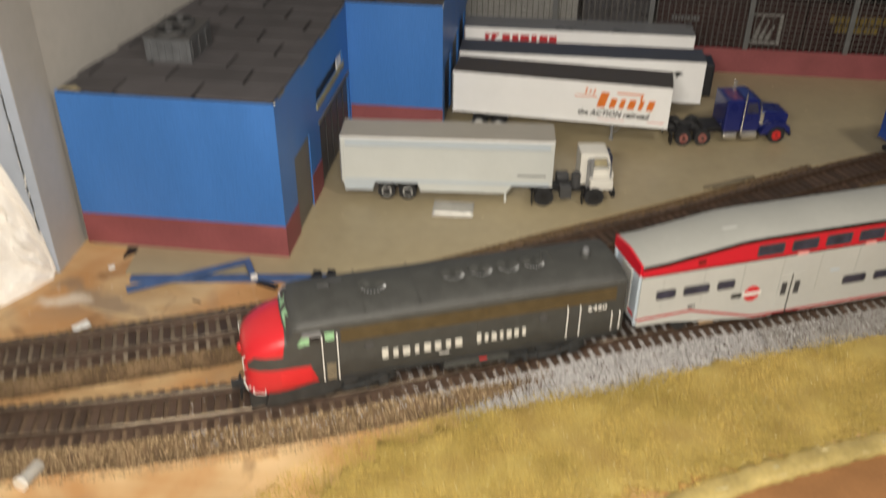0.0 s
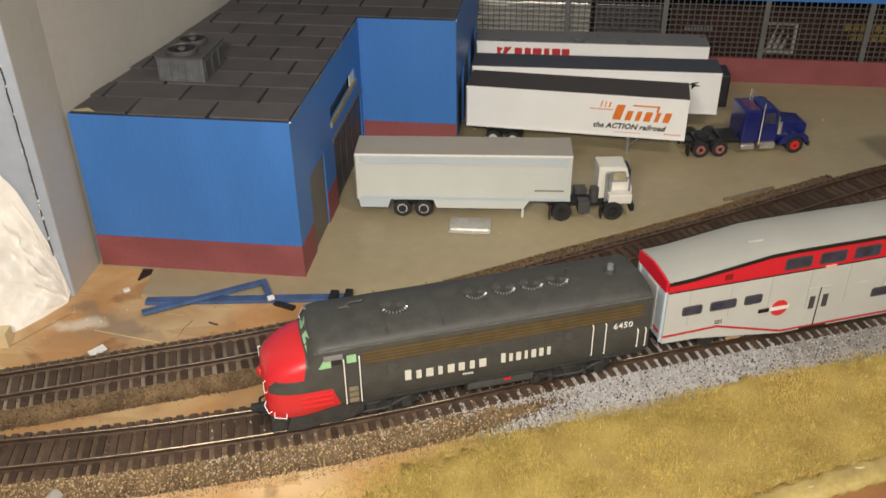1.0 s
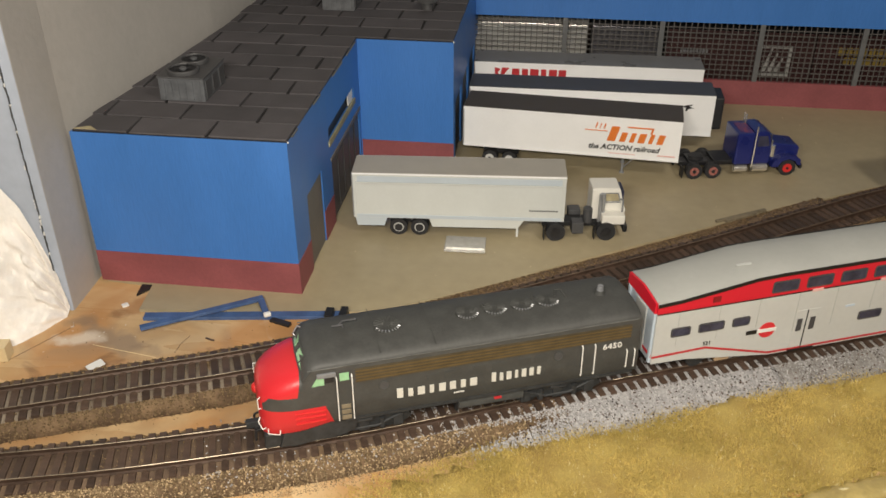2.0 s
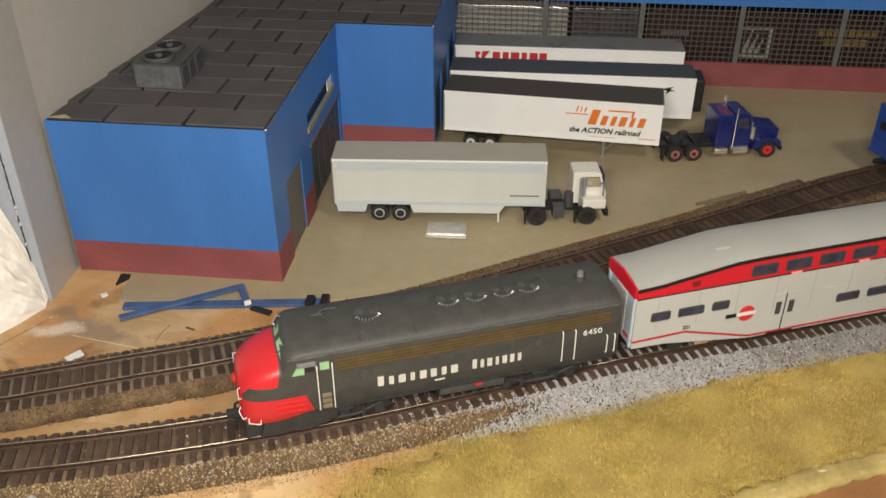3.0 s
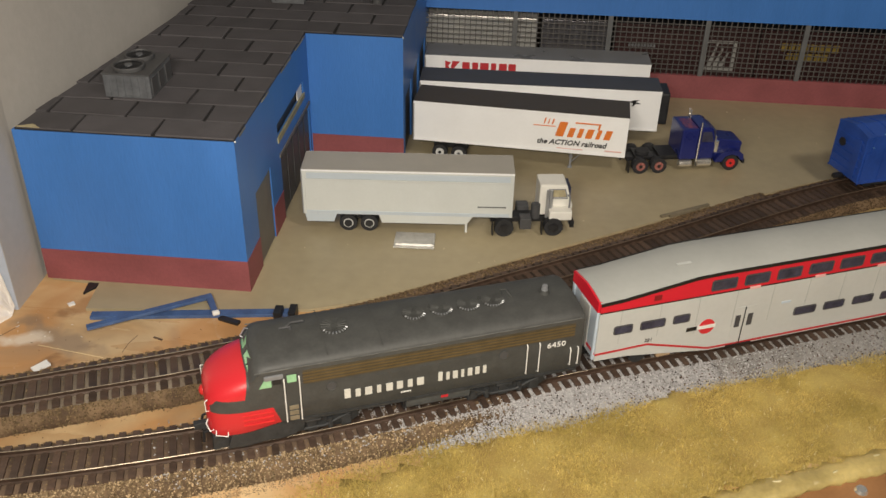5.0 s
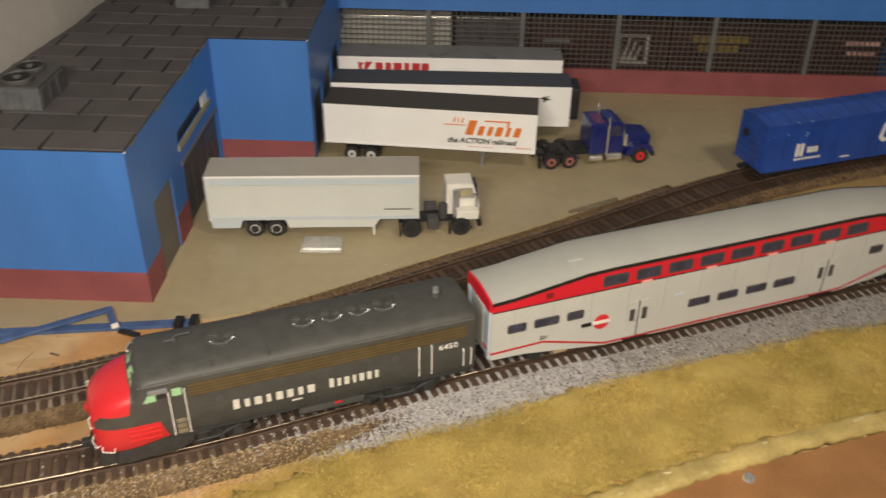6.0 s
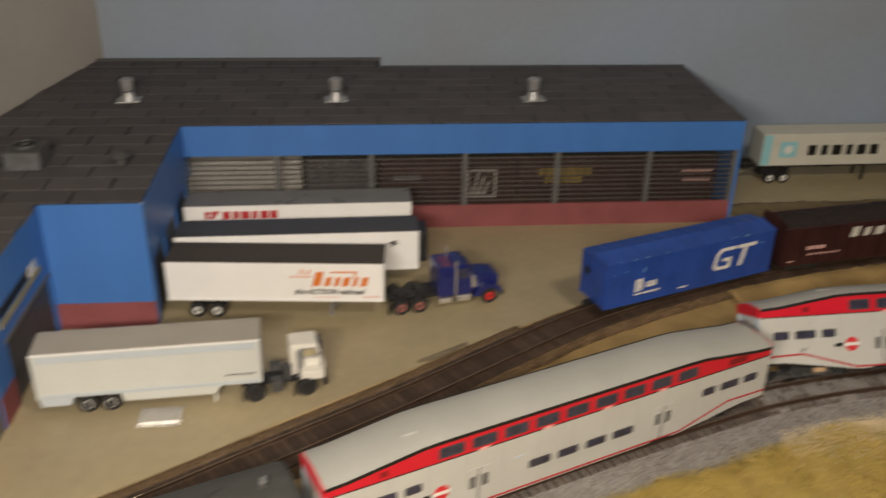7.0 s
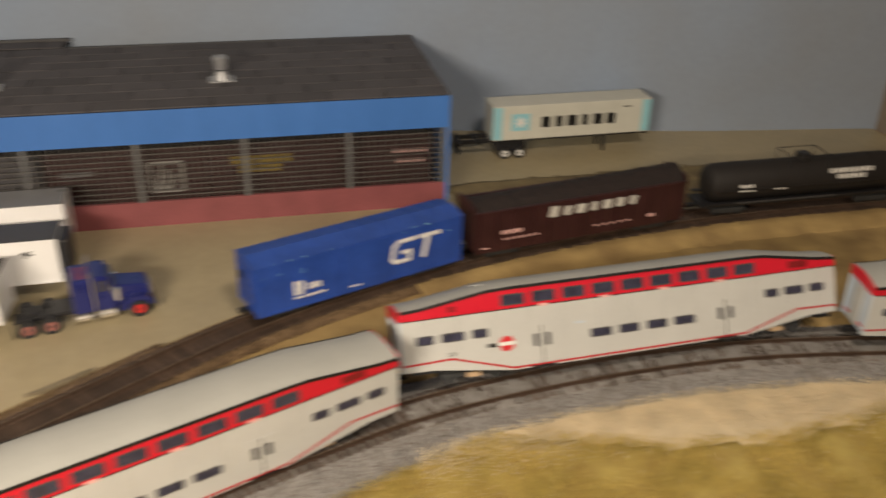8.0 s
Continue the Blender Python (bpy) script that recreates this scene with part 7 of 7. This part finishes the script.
strip("white_chip", (-0.1695, 0.4110), (-0.1668, 0.4135), 0.0030, PLY_Z, PLY_Z + 0.0012, M_WHITE, "small white paint chip on plywood")
tagged(part("white_tile", px([(-0.1603, 0.3487), (-0.1564, 0.3452), (-0.1512, 0.3525), (-0.1552, 0.3558)], 0.0036, 0.0044), M_WHITE), "white plastic chip lying on the siding's edge", "chip")
M_FOIL = mat("shiny_foil", (0.92, 0.9, 0.85), 0.3, metal=0.2, var=0.05, scale=300, bump=0.3, bump_scale=300)
packet = thing("plastic_packet", pose(0.0085, 0.4925, 0.0, 0, 0, 2), "clear plastic packet on the yard, its glare whitened along one edge", "packet")
part("film", bx(0, 0.0262, 0, 0.0185, 0.0002, 0.0016, 0.0006), M_PACKET, packet)
# Fold tilted towards lamp and camera and coloured white for the packet's glare.
bm = bmesh.new()
fold = [(0.0002, 0.0010, 0.0012), (0.0020, 0.0004, 0.0024), (0.0060, 0.0002, 0.0027), (0.0110, 0.0005, 0.0024), (0.0150, 0.0000, 0.0028), (0.0200, 0.0003, 0.0025), (0.0240, 0.0002, 0.0028), (0.0262, 0.0014, 0.0016)]
loft(bm, [[(x, y, 0.0003), (x, y + (z - 0.0003) * 0.9, z), (x, y + (z - 0.0003) * 0.9 + 0.0008, z - 0.0003), (x, y + 0.0012, 0.0003)] for x, y, z in fold])
part("crimped_edge", bm, M_FOIL, packet, "shiny folded edge, whitened and tilted to carry the packet's glare")
strip("rail_piece", (0.1845, 0.5535), (0.2200, 0.5745), 0.0022, 0.0, 0.0018, M_STICK, "short weathered rail piece at the yard's edge")
strip("rail_piece", (0.1905, 0.5545), (0.2130, 0.5680), 0.0018, 0.0, 0.0022, M_STICK, "second weathered rail piece at the yard's edge")
screw = thing("screw", pose(0.2487, 0.314, PLY_Z + 0.0012), "shiny steel screw head in the brown board", "screw")
part("head", cy((0, 0, 0), 0.0032, 0.0014, "z", 20, 0.0024), M_CHROME, screw)
strip("wood_offcut", (-0.246, 0.352), (-0.2085, 0.3585), 0.0085, PLY_Z, PLY_Z + 0.009, M_CREAM, "cream wood offcut beside the plaster cloth")


tube = thing("clear_tube", pose(-0.1335, 0.2475, PLY_Z + 0.0030, 0, 0, 78), "short clear plastic tube lying on the plywood", "tube")
part("barrel", cy((0, 0, 0), 0.0030, 0.0115, "x", 20), M_PACKET, tube, "cloudy clear barrel")
part("rim", cy((-0.0012, 0, 0), 0.0034, 0.0016, "x", 20), M_FOIL, tube, "bright white rim")


# crumpled plaster cloth in the corner
def plaster(label):
    bm = bmesh.new()
    nx, ny = 90, 46
    xs = [-0.1965, -0.1990, -0.2030, -0.2105, -0.238, -0.31, -0.43]
    rows = []
    for i in range(nx + 1):
        u = (i / nx) ** 1.6
        x = -0.1965 - 0.2335 * u
        h = float(np.interp(-x, [-q for q in xs], [0.004, 0.0225, 0.041, 0.068, 0.112, 0.15, 0.16]))
        yf = float(np.interp(-x, [-q for q in xs], [0.3960, 0.3915, 0.382, 0.3685, 0.345, 0.32, 0.30]))
        yw = 0.4028 + min(0.0, x + 0.1945) * 0.094
        row = []
        for j in range(ny + 1):
            v = j / ny
            edge = min(1.0, v * 5) * min(1.0, (1 - v) * 6 + 0.15) * min(1.0, i / 6)
            fold = 0.009 * noise.noise((x * 60, v * 3, 1)) + 0.008 * abs(noise.noise((x * 150 + v * 3, v * 6, 4))) + 0.0035 * noise.noise((x * 360, v * 16, 7)) - 0.002
            row.append(bm.verts.new((x, yf + (yw - yf) * v ** 0.8 - fold * edge, PLY_Z - 0.0004 + h * v ** 1.15 + fold * edge * 0.6)))
        rows.append(row)
    for i in range(nx):
        for j in range(ny):
            bm.faces.new((rows[i][j], rows[i][j + 1], rows[i + 1][j + 1], rows[i + 1][j]))
    bmesh.ops.recalc_face_normals(bm, faces=bm.faces[:])
    ob = part("plaster_cloth", bm, M_PLASTER, smooth=True)
    return tagged(ob, label, "plaster cloth")


plaster("crumpled white plaster cloth heaped against the wall")



# torn paper edge of the wall corner, cracks and dust on the plywood
torn = thing("torn_wall_paper", pose(-0.2010, 0.4029, 0), "torn dark seam with white paper flecks on a wall corner", "wall damage")
rr = random.Random(9)
heights = [0.003 + k * 0.0021 for k in range(80)]
bend = [0.0006 * noise.noise((z * 160, 0.3, 5)) for z in heights]
edge_l = [(b - rr.uniform(0.00008, 0.00042), z) for b, z in zip(bend, heights)]
edge_r = [(b + rr.uniform(0.00008, 0.00042), z) for b, z in zip(bend, heights)]
part("seam", px(edge_l + edge_r[::-1], -0.0006, 0.0002, "y"), M_GREYD, torn, "dark torn seam")
for k in range(3, 78):
    if rr.random() < 0.22:
        w, h = rr.uniform(0.0003, 0.0011), rr.uniform(0.0006, 0.0024)
        x, z = bend[k] + rr.choice((-1, 1)) * 0.0004, heights[k]
        part("fleck", px([(x - w / 2, z), (x + w * 0.3, z - h * 0.2), (x + w / 2, z + h * 0.7), (x - w * 0.2, z + h)], -0.0009, 0.0001, "y"), M_WHITE, torn, "white paper fleck")
for a, b in (((-0.2100, 0.3530), (-0.1880, 0.3900)), ((-0.1226, 0.3733), (-0.1222, 0.3815)), ((-0.1222, 0.3815), (-0.1200, 0.3890))):
    strip("plywood_crack", a, b, 0.0004, PLY_Z - 0.0003, PLY_Z + 0.00015, M_CORK, "thin dark crack across the plywood face")
strip("wood_splinter", (-0.1105, 0.3880), (-0.1050, 0.3862), 0.0012, PLY_Z, PLY_Z + 0.0006, M_TIE, "dark wood splinter on the plywood")
strip("veneer_edge", (-0.1700, 0.3745), (-0.1310, 0.3680), 0.0004, PLY_Z - 0.0003, PLY_Z + 0.0002, M_CREAM, "pale split edge of the plywood veneer")
rng2 = np.random.default_rng(40)
n = 18
dust = np.stack((rng2.normal(-0.172, 0.016, n), rng2.normal(0.388, 0.010, n), np.full(n, PLY_Z + 0.0002)), -1)
tagged(stones("plaster_dust", dust, rng2.uniform(0.00015, 0.0006, n), M_WHITE, 41), "pale plaster crumbs on the plywood", "crumbs", kind="stuff")
dust = np.stack((rng2.uniform(-0.21, 0.0, 170), rng2.uniform(0.25, 0.41, 170), np.full(170, PLY_Z + 0.0002)), -1)
tagged(stones("ballast_crumbs", dust, rng2.uniform(0.00015, 0.00045, 170), M_STONE_B, 43), "stray brown ballast crumbs on the plywood", "crumbs", kind="stuff")


specks = np.stack((rng2.uniform(-0.05, 0.42, 90), rng2.uniform(0.46, 0.75, 90), np.full(90, 0.0002)), -1)
edge = np.interp(specks[:, 0], [p[0] for p in YARD[3:12]], [p[1] for p in YARD[3:12]]) + 0.004
specks = specks[specks[:, 1] > edge]
tagged(stones("yard_crumbs", specks, rng2.uniform(0.0002, 0.0006, len(specks)), M_SAND, 47), "pale stray crumbs on the painted yard", "crumbs", kind="stuff")


# ---- added fill lamp, out of view, no such fixture known ----
lamp = thing("pendant_lamp", pose(LAMP_AT[0], LAMP_AT[1], LAMP_AT[2]), "added fill lamp with a white shade and cord, out of view", "lamp")
part("shade", cy((0, 0, 0.025), 0.12, 0.09, "z", 40, 0.03), M_CEIL, lamp)
part("cord", rd((0, 0, 0.115), (0, 0, CEIL_Z - LAMP_AT[2]), r=0.003), M_DARK, lamp)

# housing and cords made up for the strip that stands in for a camera flash
strip = thing("strip_lamp", STRIP_POSE, "added strip lamp housing, standing in for a flash at the camera", "lamp")
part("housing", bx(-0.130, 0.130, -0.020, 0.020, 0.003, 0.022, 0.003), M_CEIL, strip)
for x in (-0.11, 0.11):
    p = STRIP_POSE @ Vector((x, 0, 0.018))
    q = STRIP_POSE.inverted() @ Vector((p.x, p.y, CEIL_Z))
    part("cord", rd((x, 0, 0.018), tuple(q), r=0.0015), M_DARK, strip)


# ---- ties of both tracks ----
tie_bm = bmesh.new()
box(tie_bm, -0.00155, 0.00155, -0.0152, 0.0152, 0.0040, TIE_Z)
for s in (-1, 1):
    for d in (-0.0017, 0.0009):
        u = s * GAUGE / 2 + d
        box(tie_bm, -0.0009, 0.0009, u, u + 0.0008, TIE_Z, TIE_Z + 0.0006)
TIE_MESH = bpy.data.meshes.new("tie")
tie_bm.to_mesh(TIE_MESH)
tie_bm.free()
TIE_MESH.materials.append(M_TIE)
rng = random.Random(12)
for top, points, wide in ((main_track, MAIN, 1.0), (siding_track, SIDING, 1.15)):
    for q, a in spline(points, 0.0057):
        ob = new("tie", TIE_MESH)
        ob.parent = top
        ob.matrix_local = pose(q.x, q.y, rng.uniform(-0.0002, 0.0001), 0, 0, math.degrees(a) + rng.uniform(-1.2, 1.2)) @ Matrix.Diagonal((wide, 1, 1, 1))

# ---- roof slabs ----
rng = random.Random(5)


def lay_row(y0, y1, x_right, offset, gap=0.0010):
    ragged = rng.uniform(-0.0012, 0.0022)
    xl0, xl1 = west_edge(y0) + 0.0006 + ragged, west_edge(y1) + 0.0006 + ragged
    w = 0.0450
    x = min(xl0, xl1) - offset
    while x < x_right - 0.002:
        end = x_right if x_right - (x + w) < 0.012 else x + w
        a0, a1 = x + gap, end - gap
        j = [rng.uniform(-0.0005, 0.0005) for _ in range(8)]
        pts = [(max(a0, xl0) + j[0], y0 + gap + j[1]), (a1 + j[2], y0 + gap + j[3]), (a1 + j[4], y1 - gap + j[5]), (max(a0, xl1) + j[6], y1 - gap + j[7])]
        if pts[1][0] - pts[0][0] > 0.002 and pts[2][0] - pts[3][0] > 0.001:
            bm = bmesh.new()
            prism(bm, pts, ROOF_Z, ROOF_Z + 0.0008 + rng.uniform(0, 0.0003))
            part("roof_slab", bm, M_SLAB, roof)
        x = end


def rows_between(y0, y1, n, x_right, k0, gap=0.0010):
    for i in range(n):
        lay_row(y0 + (y1 - y0) * i / n, y0 + (y1 - y0) * (i + 1) / n, x_right, 0.038 if (i + k0) % 2 else 0.0136, gap)


rows_between(Y_F - 0.001, Y_N - 0.001, 8, X_S + 0.0012, 0)
rows_between(Y_N - 0.001, Y_M - 0.0012, 7, X_E + 0.001, 0)
rows_between(Y_M - 0.0012, 0.9402, 8, X_R + 0.0032, 1, 0.0006)
lay_row(0.9445, 0.9665, 0.167, 0.0)
